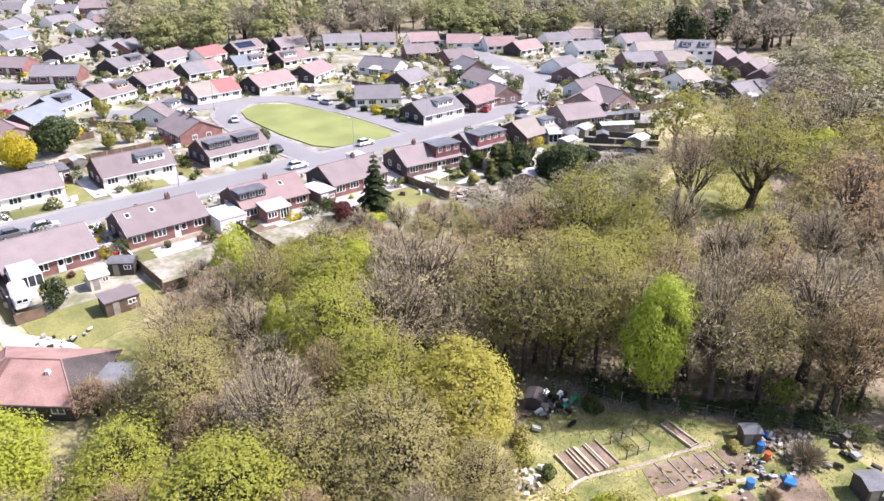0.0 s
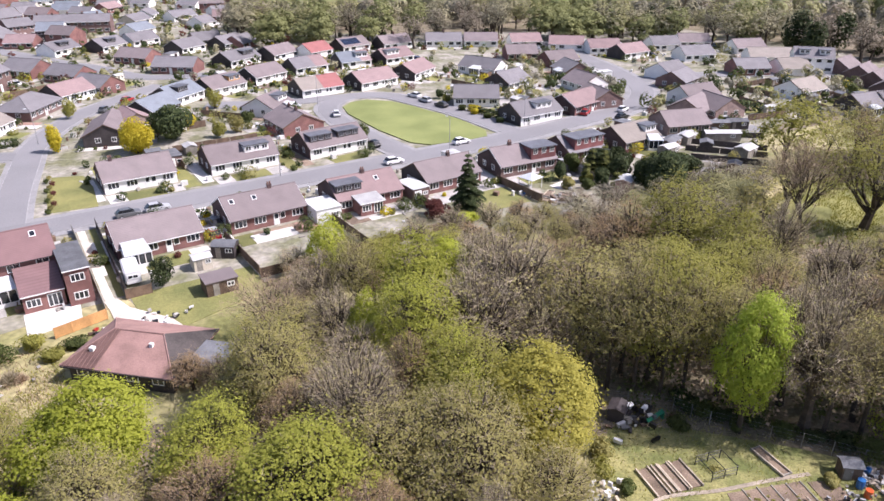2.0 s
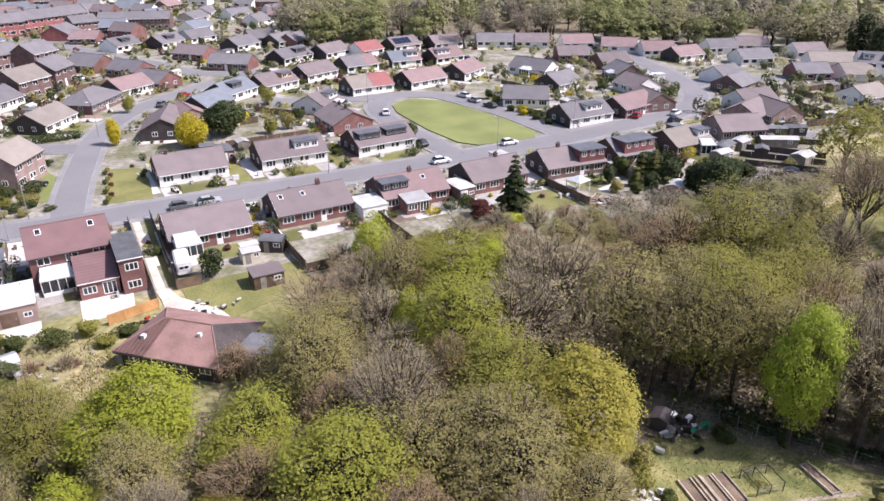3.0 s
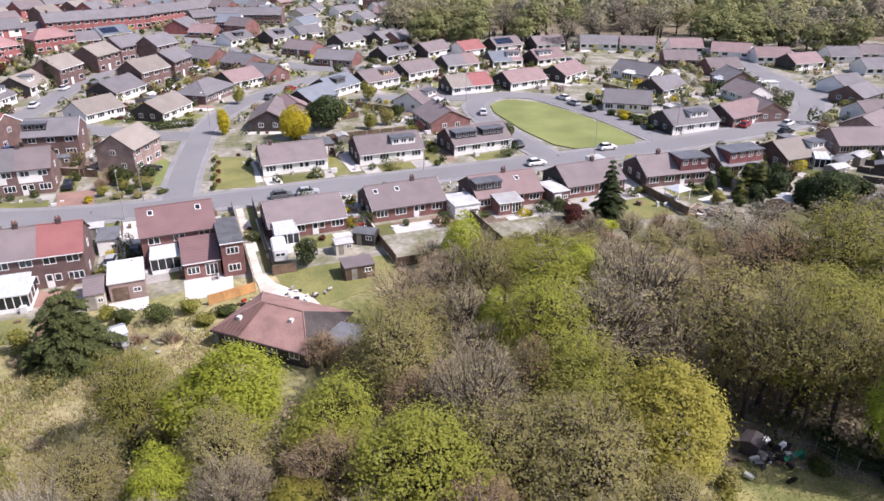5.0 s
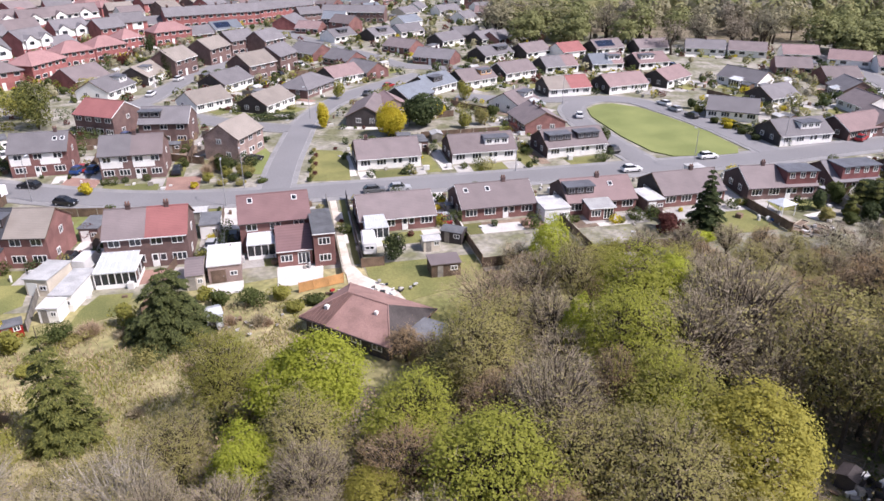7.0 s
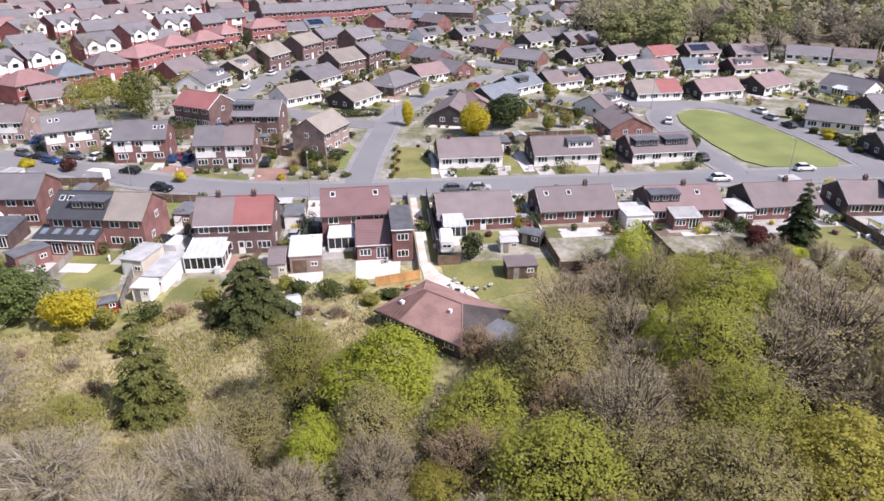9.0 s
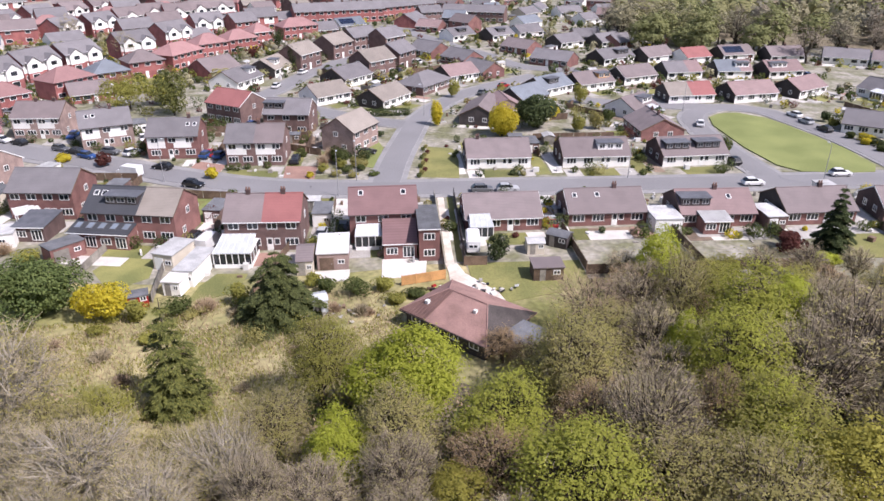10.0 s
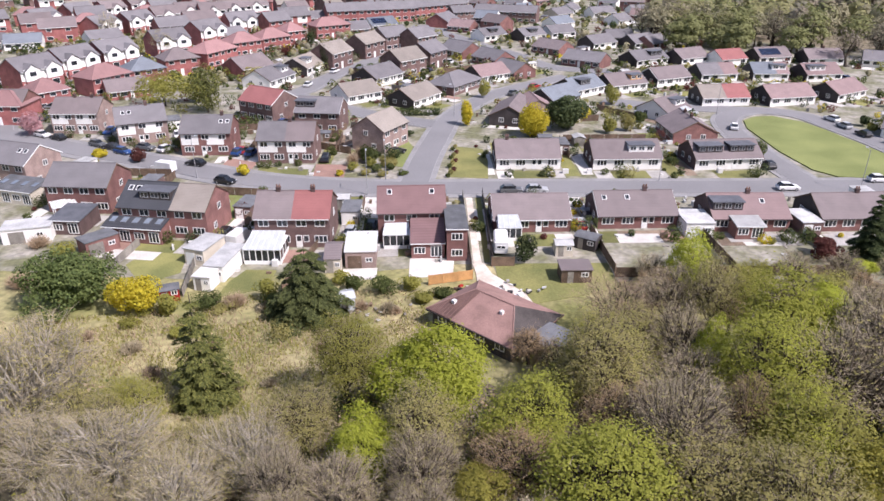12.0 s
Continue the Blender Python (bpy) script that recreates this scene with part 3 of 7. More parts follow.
@functools.lru_cache(None)
def tree_faces(kind, seed, level):
    """The limbs, leaves and twigs of a tree 15 m high and 10 m wide, as arrays of faces."""
    crown, twig, label, nl, sl, nt, rc, low = KINDS[kind]
    rng = np.random.default_rng(100 + seed * 17 + sorted(KINDS).index(kind))
    n, grow = ((400, 0.74), (190, 1.06), (84, 1.6), (44, 2.3))[level]
    oak, full = kind.startswith("oak"), kind in ("ochre", "bright", "vivid")
    n = n // 4 if oak else n // 3 if kind == "vivid" else n
    if level > 1:
        nl, sl, nt = -(-nl * 11 // 20), sl * 1.3, -(-nt * 7 // 10)
    at, away = crown_of(rng, n, low, 11 if oak else (8, 6, 10, 7)[seed], 0.3 if nt else 0.16, {"vivid": 0.4, "bright": 0.36}.get(kind, 0.28))
    at = at + rng.normal(size=at.shape) * (0.2 if full else 0.4) * math.sqrt(grow)
    segs = skeleton_of(rng, at, away, (13, 10, 7, 5)[level], 0.2 if oak else 0.52 if kind == "tall" else (0.24, 0.34, 0.28, 0.4)[seed], level == 0 and (oak or kind.startswith("bare")), 0.85 if kind == "oak_bare" else 1.15 if oak else 1.05 if kind == "bare_pale" else 1.35 if kind.startswith("bare") else 1.0)
    limbs = limbs_mesh([q for q in segs if q[2] > (0.05 if full or level > 1 else 0)])
    rc, tips, blades = rc * math.sqrt(grow) * 1.05, None, None
    if nl:
        size = rng.uniform(0.45, 1.6, n)
        c, o, big = np.repeat(at, nl, 0), np.repeat(unit(away + [0, 0, 0.7]), nl, 0), np.repeat(size, nl)[:, None]
        u = unit(rng.normal(size=c.shape))
        side = np.sum(u * o, 1, keepdims=True)
        u = np.where(side < -0.15, u - 2 * side * o, u)
        p = c + u * big * rc * [1, 1, 0.72] * (rng.uniform(0.45, 1.25, (len(c), 1)) if full else np.abs(rng.normal(size=(len(c), 1))) * 1.05)
        p[:, 2] = np.maximum(p[:, 2], 0.4)
        tips = leaves(rng, p, sl * grow * 1.2, 0.25, u * (1.1 if full else 0.5) + o * 0.9)
    if nt:
        c, o = np.repeat(at, nt, 0), np.repeat(unit(away + [0, 0, 0.35]), nt, 0)
        c = c - o * rng.uniform(0, 1.1, (len(c), 1)) * rc + rng.normal(size=c.shape) * 0.2 * rc
        way = o + rng.normal(size=c.shape) * 0.75 + [0, 0, 0.1]
        blades = twigs(rng, c, way, 0.95 * math.sqrt(grow), 0.044 * grow)
    return limbs, tips, blades


def tree_proto(kind, seed, level):
    """A tree 15 m high and 10 m wide, built once for each kind, seed and fineness; later ones are copies."""
    key = (kind, seed, level)
    if key in TREES:
        return None
    crown, twig, label = KINDS[kind][:3]
    limbs, tips, blades = tree_faces(kind, seed, level)
    t = empty("tree", Matrix(), label, "tree", "trees of the wood")
    part("trunk", sheet_mesh("trunk", limbs), "bark_pale" if kind == "bare_pale" else "bark", t, "pale grey branching trunk and limbs" if kind == "bare_pale" else "brown branching trunk and limbs")
    if tips is not None:
        tagged(part("crown", sheet_mesh("crown", tips), crown, t), kind="stuff")
    if blades is not None:
        tagged(part("twig_layer", sheet_mesh("twig_layer", blades), twig, t), kind="stuff")
    TREES[key] = t
    return t


def tree(kind, x, y, h, w, seed=0, level=0):
    level = 0 if kind.startswith("oak") else max(level, 0 if math.hypot(x, y) < 64 else 1 if math.hypot(x, y) < 118 else 2)
    seed = seed % (4 if level == 0 else 3)
    m = pose(x, y, -0.05, 0, 0, (x * 37 + y * 61) % 360) @ Matrix.Diagonal((w / 9.1, w / 9.1, h / 15, 1))
    t = tree_proto(kind, seed, level)
    if t is None:
        t = copy_thing(TREES[(kind, seed, level)], Matrix())
    t.matrix_basis = m
    return t


MASS = {}
# which leaf and twig materials give way to those with haze in their colour
HAZY = {"leaf_olive": "haze_olive", "leaf_bud": "haze_bud", "leaf_bright": "haze_green", "leaf_fresh": "haze_bud", "leaf_copper_bud": "haze_brown", "twig": "haze_grey", "twig_brown": "haze_brown", "twig_pale": "haze_grey"}


def mass_tree(kind, x, y, h, w, seed, level, hazy=True):
    """A tree too far off to be told from its neighbours: it joins one mass of limbs and one of leaves. hazy: leaves and
    twigs take the haze tints.
    """
    turn = radians((x * 37 + y * 61) % 360)
    c, sn = math.cos(turn), math.sin(turn)
    m = np.array([[c, sn, 0], [-sn, c, 0], [0, 0, 1]]) * np.array([[w / 9.1], [w / 9.1], [h / 15]])
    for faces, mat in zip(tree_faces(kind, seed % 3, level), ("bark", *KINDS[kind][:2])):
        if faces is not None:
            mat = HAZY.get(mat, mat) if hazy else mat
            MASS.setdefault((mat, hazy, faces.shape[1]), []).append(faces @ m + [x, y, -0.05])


def conifer(x, y, h, w, mat="leaf_fir", label="dark green fir tree with drooping tiers of branches", dense=1.0, seed=3, taper=0.8):
    """A fir: a straight trunk with whorls of drooping boughs, each a flat spray that hangs at its tip."""
    rng = np.random.default_rng(seed)
    t = empty("fir_tree", pose(x, y, 0), label, "tree")
    part("trunk", tube(bmesh.new(), (0, 0, 0), (0, 0, h * 0.98), h * 0.018, 0.03, 7), "bark", t)
    quads = []
    tiers = int(h * 0.85 * dense)
    for i in range(tiers):
        f = i / tiers
        z = h * (0.05 + 0.94 * f)
        reach = w / 2 * (1 - f) ** taper * rng.uniform(0.85, 1.12)
        nb = max(4, int(9 * (1 - f) + 4))
        for k in range(nb):
            az = 2 * math.pi * (k + rng.uniform(0, 0.8)) / nb + i * 0.7
            r = reach * rng.uniform(0.7, 1.12)
            d, across = np.array([math.cos(az), math.sin(az), 0]), np.array([-math.sin(az), math.cos(az), 0])
            n = max(14, int(r * 78 * dense))
            s = rng.uniform(0.12, 1, n)[:, None] ** 0.8
            half = (0.10 + 0.24 * r * np.sin(np.pi * np.clip(s, 0, 0.92)) ** 0.8)
            v = rng.uniform(-1, 1, (n, 1))
            p = np.array([0, 0, z]) + d * r * s + across * half * v + np.array([0, 0, 1.0]) * (0.12 * r * s - 0.42 * r * s ** 2.2 - 0.3 * half * np.abs(v)) + rng.normal(size=(n, 3)) * 0.05
            way = unit(d * 0.9 + across * v * 0.9 + rng.normal(size=(n, 3)) * 0.25 + np.array([0, 0, -0.35]))
            side = unit(np.cross(way, np.array([0, 0, 1.0]) + rng.normal(size=(n, 3)) * 0.35)) * 0.09
            quads.append(np.stack([p - side, p + side, p + way * rng.uniform(0.22, 0.46, (n, 1))], 1))
    tagged(part("crown", sheet_mesh("crown", np.concatenate(quads)), mat, t), kind="stuff")
    return t


def bush(x, y, w, h, mat="leaf_shrub", label="rounded green garden shrub", name="shrub", size=0.18, n=700, d=0, turn=0, lumps=9, z=0.0, category="shrub", group="garden shrubs", boxy=False):
    """A shrub or clipped hedge: clumps of small leaves down to the ground."""
    d, n = d or w, int(n * 1.5)
    key = ("bush", mat, round(w), round(h), round(d), n, boxy)
    if key not in CACHE:
        rng = np.random.default_rng(n + round(w * 10))
        if boxy:
            p = rng.uniform(-0.5, 0.5, (n, 3))
            ax = rng.choice(3, n, p=[0.2, 0.45, 0.35])
            p[np.arange(n), ax] = np.where(rng.random(n) < 0.5, -0.5, 0.5)
            p[(ax == 2), 2] = 0.5
            at = p * [0.92, 0.92, 0.96] + [0, 0, 0.5] + rng.normal(size=(n, 3)) * 0.04
        else:
            c = unit(rng.normal(size=(lumps, 3))) * rng.uniform(0.3, 0.6, (lumps, 1))
            q = unit(rng.normal(size=(n, 3))) * rng.uniform(0.6, 1.0, (n, 1)) ** 0.5 * 0.46
            at = (c[rng.integers(0, lumps, n)] + q) * [0.5, 0.5, 0.5] + [0, 0, 0.48]
            at[:, 2] = np.abs(at[:, 2])
        at = at * [w, d, h]
        at[:, 2] = np.maximum(at[:, 2], 0.08)
        if mat.startswith("twig"):
            # bare stems that fan out from the foot
            foot = at * [0.45, 0.45, 0.35]
            CACHE[key] = (sheet_mesh("foliage", twigs(rng, foot, unit(at - [0, 0, -0.3]) + rng.normal(size=at.shape) * 0.45, 0.42 * h + 0.25, 0.07)), w, h, d)
    if key not in CACHE:
        CACHE[key] = (sheet_mesh("foliage", leaves(rng, at, size, 0.3, unit((at - [0, 0, h * 0.45]) / [w, d, h]) * 0.8)), w, h, d)
    me, w0, h0, d0 = CACHE[key]
    ob = solid(name, me, mat, label, category, pose(x, y, z, 0, 0, turn) @ Matrix.Diagonal((w / w0, d / d0, h / h0, 1)), group)
    if w >= 5 and not boxy:
        for k in range(3):
            a = 2.1 * k + x
            part("stem", shared(("stem", round(h), k), lambda: tube(bmesh.new(), (0.15 * math.cos(a), 0.15 * math.sin(a), 0), (0.7 * math.cos(a), 0.7 * math.sin(a), h * 0.6), 0.1, 0.04, 5)), "bark", ob, "brown woody stem")
    return ob


def inside(p, ring):
    x, y = p
    hit = False
    for i in range(len(ring)):
        (x0, y0), (x1, y1) = ring[i - 1], ring[i]
        if (y0 > y) != (y1 > y) and x < (x1 - x0) * (y - y0) / (y1 - y0) + x0:
            hit = not hit
    return hit


def ribbon(line, width, steps=8):
    """The two edges of a smooth band along a line of points."""
    p = [Vector((*a, 0)) for a in line]
    pts = []
    for i in range(len(p) - 1):
        a, b, c, d = p[max(0, i - 1)], p[i], p[i + 1], p[min(len(p) - 1, i + 2)]
        for k in range(steps):
            t = k / steps
            pts.append(0.5 * ((2 * b) + (c - a) * t + (2 * a - 5 * b + 4 * c - d) * t * t + (3 * b - a - 3 * c + d) * t ** 3))
    pts.append(p[-1])
    left, right = [], []
    for i, q in enumerate(pts):
        w = (pts[min(len(pts) - 1, i + 1)] - pts[max(0, i - 1)]).normalized()
        s = Vector((-w.y, w.x, 0)) * width / 2
        left.append(q + s)
        right.append(q - s)
    return left, right


def band(name, line, width, z0, z1, material, label, category, steps=8):
    """A strip of road or pavement with real edges."""
    left, right = ribbon(line, width, steps)
    bm = bmesh.new()
    rows = [[bm.verts.new((v.x, v.y, z)) for v, z in ((l, z0), (l, z1), (r, z1), (r, z0))] for l, r in zip(left, right)]
    for a, b in zip(rows, rows[1:]):
        for i in range(3):
            bm.faces.new((a[i], a[i + 1], b[i + 1], b[i]))
    bmesh.ops.recalc_face_normals(bm, faces=bm.faces)
    return solid(name, bm, material, label, category, kind="structure")


PADS = []


def pad(name, ring, z1, material, label, category, z0=0.0, kind="structure"):
    PADS.append(name)
    z1 += 0.0009 * (len(PADS) % 37)  # no two pads in one plane
    bm = bmesh.new()
    if sum((ring[i - 1][0] - ring[i][0]) * (ring[i - 1][1] + ring[i][1]) for i in range(len(ring))) > 0:
        ring = ring[::-1]
    prism(bm, ring, z0, z1)
    bmesh.ops.recalc_face_normals(bm, faces=bm.faces)
    return solid(name, bm, material, label, category, kind=kind)


def rect(cx, cy, w, d, turn=0):
    m = pose(cx, cy, 0, 0, 0, turn)
    return [tuple((m @ Vector((sx * w / 2, sy * d / 2, 0)))[:2]) for sx, sy in ((-1, -1), (1, -1), (1, 1), (-1, 1))]

# ---- the ground, roads and green ----
mk("field", (0.36, 0.31, 0.165), 0.95, 0.35, 0.10, 1.1, 0.5, 0.0, second=(0.215, 0.215, 0.075))
mk("garden_ground", (0.33, 0.305, 0.26), 0.95, 0.3, 0.22, 1.2, 0.3, 0.0, second=(0.175, 0.175, 0.095))
bm = bmesh.new()
side = [-2600, -900, -450, -250, -150, -80, -40, 0, 40, 80, 120, 160, 220, 320, 500, 900, 2600]
grid = [[bm.verts.new((x, y + 150, 0)) for x in side] for y in side]
for j in range(len(side) - 1):
    for i in range(len(side) - 1):
        bm.faces.new((grid[j][i], grid[j][i + 1], grid[j + 1][i + 1], grid[j + 1][i]))
solid("ground", bm, "field", "rough grass and leaf litter running out to the horizon", "ground", kind="structure")
ESTATE = [(-120, 98), (-60, 91), (-34, 88), (-8, 90), (4, 92), (9, 92), (10, 86), (26, 86), (40, 88), (62, 84), (80, 82), (96, 80), (110, 79), (126, 79), (150, 96), (186, 100), (212, 96), (250, 102),
          (272, 150), (268, 225), (212, 248), (160, 272), (120, 300), (92, 330), (104, 345), (150, 520), (-20, 590), (-190, 590), (-420, 560), (-300, 330), (-170, 180)]
pad("ground", ESTATE, 0.03, "garden_ground", "patchwork of garden soil, gravel and thin grass between the houses", "ground")

MAIN = [(-150, 205), (-124, 180), (-100, 162), (-80, 151), (-60, 141.5), (-44, 133.5), (-28, 127), (-8, 124), (20, 123.6), (60, 123.2), (95, 123.4), (118, 125.5), (136, 127.5), (150, 133), (162, 143.5), (170, 158), (176, 172), (181, 187), (186, 202), (195, 225)]
SIDE = [(-3, 125), (-0.8, 142), (2.2, 159), (4.8, 172), (10.4, 186), (19.3, 200.5), (29, 211), (44, 224)]
BACK = [(60, 232), (46, 236), (38.6, 244), (31, 264), (22, 281), (12, 305), (-5, 340)]
WEST = [(2, 168), (-9, 173.5), (-20, 182), (-37, 198), (-35, 209), (-29, 231), (-20.6, 250), (-8, 290), (5, 330)]
RING_A = [(72, 124), (71, 140), (71.5, 160), (75, 173), (84, 180), (94, 176), (98, 164), (101, 146), (101.5, 124)]
NORTH = [(84, 180), (60, 186), (48, 192)]
EAST = [(165, 150), (185, 150), (205, 140), (225, 128), (240, 112)]
FARW = [(-100, 162), (-112, 190), (-108, 230), (-90, 280), (-80, 330)]
ROADS = (MAIN, SIDE, BACK, WEST, RING_A, NORTH, EAST, FARW)
for i, line in enumerate(ROADS):
    wide = 6.4 if i == 0 else 5.2
    band("pavement", line, wide + (3.4 if i == 0 else 2.2), 0.0, 0.150 + 0.003 * i, "paving", "worn grey pavement of concrete flags", "pavement")
    band("kerb", line, wide + 0.3, 0.02, 0.180 + 0.003 * i, "kerb", "pale concrete kerb beside the carriageway", "kerb")
for i, line in enumerate(ROADS):
    band("road", line, 6.4 if i == 0 else 5.2, 0.03, 0.226 - 0.002 * i, "asphalt", "patched grey asphalt road", "road")
pad("green", [(78, 170), (82, 173.5), (87, 174), (91.5, 169), (94, 161), (97, 143), (96.5, 131), (94, 127.2), (88, 127), (79.5, 128.4), (76.6, 132.5), (75.4, 145), (76, 163)], 0.26, "green_lawn", "mown grass green enclosed by a road", "lawn")

# ---- kinds of things round the houses ----


def car(x, y, turn, paint="paint_black", z=0.226, van=False, plain=False):
    """A parked car: rounded body, glazed cabin, wheels with rims, lamps."""
    words = {"paint_black": "black", "paint_white": "white", "paint_blue": "blue", "paint_grey": "dark grey", "paint_silver": "silver", "paint_red": "red"}[paint]
    c = empty("van" if van else "car", pose(x, y, z, 0, 0, turn), f"parked {words} {'panel van' if van else 'hatchback car'} on the hard standing", "van" if van else "car", "parked cars")

    def hull(profile, half, taper):
        bm = bmesh.new()
        rows = []
        for s in (-1, 1):
            rows.append([bm.verts.new((px, s * half * (taper if pz > 0.95 else 1.0), pz)) for px, pz in profile])
        k = len(profile)
        bm.faces.new(rows[0][::-1])
        bm.faces.new(rows[1])
        for i in range(k):
            bm.faces.new((rows[0][i], rows[0][(i + 1) % k], rows[1][(i + 1) % k], rows[1][i]))
        bmesh.ops.recalc_face_normals(bm, faces=bm.faces)
        bmesh.ops.bevel(bm, geom=list(bm.edges), offset=0.05, segments=1, affect="EDGES")
        return bm
    body = [(-2.0, 0.3), (2.0, 0.28), (2.08, 0.6), (1.95, 0.78), (1.0, 0.92), (-1.9, 0.95), (-2.06, 0.7)]
    top = [(1.0, 0.9), (0.25, 1.42), (-1.35, 1.45), (-1.95, 0.93)]
    if van:
        body = [(-2.5, 0.3), (2.4, 0.3), (2.5, 0.9), (2.3, 1.15), (1.6, 1.3), (1.2, 2.1), (-2.5, 2.15)]
        top = [(1.75, 1.28), (1.27, 1.95), (0.7, 1.97), (0.7, 1.28)]
    part("body", shared(("body", van), lambda: hull(body, 0.86 if not van else 0.95, 0.98)).copy(), paint, c)
    part("cabin", shared(("cabin", van), lambda: hull(top, 0.72 if not van else 0.97, 0.9)), "glass", c, "dark glazed cabin")
    if not van:
        part("car_roof", shared(("car_roof",), lambda: boxes((-1.3, 0.2, -0.6, 0.6, 1.43, 1.475))).copy(), paint, c)
    for wx in (-1.28, 1.28):
        for wy in (-0.8, 0.8):
            wl = part("wheel", shared(("wheel",), lambda: tube(bmesh.new(), (0, -0.1, 0), (0, 0.1, 0), 0.31, 0.31, 12)), "rubber", c, "", pose(wx, wy, 0.31))
            if not plain:
                part("rim", shared(("rim",), lambda: tube(bmesh.new(), (0, -0.115, 0), (0, 0.115, 0), 0.19, 0.19, 8)), "steel", wl)
    for wy in () if plain else (-0.6, 0.6):
        part("headlight", shared(("headlight",), lambda: boxes((-0.04, 0.04, -0.16, 0.16, -0.07, 0.07))), "glass_roof", c, "", pose(2.04 if not van else 2.47, wy, 0.66))
    return c


def shed(x, y, turn, w, d, h, wall="timber", roof="felt", label="", pitched=True, name="shed", category="shed", door="timber_grey"):
    """A shed or garage with a roof of its own, door and window."""
    s = empty(name, pose(x, y, 0.04, 0, 0, turn), label or "small timber garden shed with a felted roof", category, "garden buildings")
    part("wall", walls(w, d, h, h + (0.16 * d if pitched else 0), pitched), wall, s)
    if pitched:
        bm = bmesh.new()
        for sy in (-1, 1):
            q = [(-w / 2 - 0.12, sy * (d / 2 + 0.15), h - 0.05), (w / 2 + 0.12, sy * (d / 2 + 0.15), h - 0.05), (w / 2 + 0.12, 0, h + 0.16 * d), (-w / 2 - 0.12, 0, h + 0.16 * d)]
            slab(bm, q if sy < 0 else q[::-1], 0.06)
        part("roof", bm, roof, s)
    else:
        part("roof", boxes((-w / 2 - 0.15, w / 2 + 0.15, -d / 2 - 0.15, d / 2 + 0.15, h - 0.03, h + 0.12)), roof, s)
    dw = min(2.2 if h > 2.25 else 0.8, w * 0.45)
    dr = part("door", boxes((-dw / 2, dw / 2, -0.04, 0, 0.02, min(1.95, h - 0.25))), door, s, "", pose(-w * 0.2, -d / 2, 0))
    if y < 125:
        part("handle", boxes((-0.03, 0.03, -0.07, -0.04, 0.9, 1.05)), "steel", dr, "", pose(dw * 0.35, 0, 0))
    if w > 1.8:
        window(s, w * 0.27, -d / 2, 0.95, min(1.0, w * 0.3), 0.7, 0, 2, far=y > 125)
    return s


def conservatory(x, y, turn, w, d, h=2.3, rise=0.6, roof="glass_roof", base="upvc"):
    """A glazed lean-to room: dwarf wall, posts, panes and a bright ribbed roof."""
    c = empty("conservatory", pose(x, y, 0.05, 0, 0, turn), "white framed conservatory with a pale translucent roof against the house", "conservatory")
    part("base_wall", boxes((-w / 2, w / 2, -d, 0, 0, 0.6)), base, c)
    part("room", boxes((-w / 2 + 0.05, w / 2 - 0.05, -d + 0.05, 0, 0.6, h)), "glass", c, "dark glazing")
    n = max(2, round(w / 0.9))
    post = shared(("conservatory_post", h), lambda: boxes((-0.05, 0.05, -0.05, 0.05, 0.6, h)))
    for i in range(n + 1):
        part("post", post, "upvc", c, "", pose(-w / 2 + i * w / n, -d, 0))
    for sx in (-1, 1):
        for k in (0.33, 0.66):
            part("post", post, "upvc", c, "", pose(sx * w / 2, -d * k, 0))
    part("head", boxes((-w / 2 - 0.1, w / 2 + 0.1, -d - 0.1, 0.0, h, h + 0.12)), "upvc", c)
    bm = slab(bmesh.new(), [(-w / 2 - 0.1, -d - 0.12, h + 0.14), (w / 2 + 0.1, -d - 0.12, h + 0.14), (w / 2 - 0.2, 0, h + 0.14 + rise), (-w / 2 + 0.2, 0, h + 0.14 + rise)], 0.05)
    r = part("roof", bm, roof, c)
    for i in range(n + 1):
        f = i / n
        part("rib", tube(bmesh.new(), (-w / 2 + f * w, -d - 0.1, h + 0.16), ((-w / 2 + 0.2) + f * (w - 0.4), 0, h + 0.16 + rise), 0.035, 0.035, 4), "upvc", r)
    return c


def fence(x0, y0, x1, y1, h=1.7, mat="timber", label="brown timber panel fence between gardens", z=0.03, posts=True):
    """Panels between posts, with a rail along the top."""
    a, b = Vector((x0, y0, z)), Vector((x1, y1, z))
    long = (b - a).length
    n = max(1, round(long / (2.4 if posts else 3.2)))
    f = empty("fence", Matrix.Translation(a) @ pose(0, 0, 0, 0, 0, math.degrees(math.atan2(y1 - y0, x1 - x0))), label, "fence", "garden fences")
    st = long / n
    pm = shared(("panel", round(st, 1), h, mat), lambda: boxes((0.05, st - 0.05, -0.025, 0.025, 0.06, h)))
    po = shared(("post", h, mat), lambda: boxes((-0.05, 0.05, -0.05, 0.05, -0.1, h + 0.08)))
    for i in range(n + 1):
        if posts:
            part("post", po, mat, f, "", pose(i * st, 0, 0))
        if i < n:
            part("panel", pm, mat, f, "", pose(i * st, 0, 0))
    return f


def street_lamp(x, y, turn=0, h=8.0):
    s = empty("street_lamp", pose(x, y, 0.15, 0, 0, turn), "tall thin grey steel street lamp on the pavement", "street lamp", "street lamps")
    part("column", tube(tube(bmesh.new(), (0, 0, 0), (0, 0, 1.2), 0.11, 0.1, 8), (0, 0, 1.2), (0, 0, h), 0.07, 0.05, 8), "steel", s)
    part("arm", tube(bmesh.new(), (0, 0, h - 0.05), (0, -1.0, h + 0.15), 0.035, 0.03, 6), "steel", s)
    part("lantern", boxes((-0.12, 0.12, -1.5, -0.9, h + 0.1, h + 0.24)), "glass_roof", s)


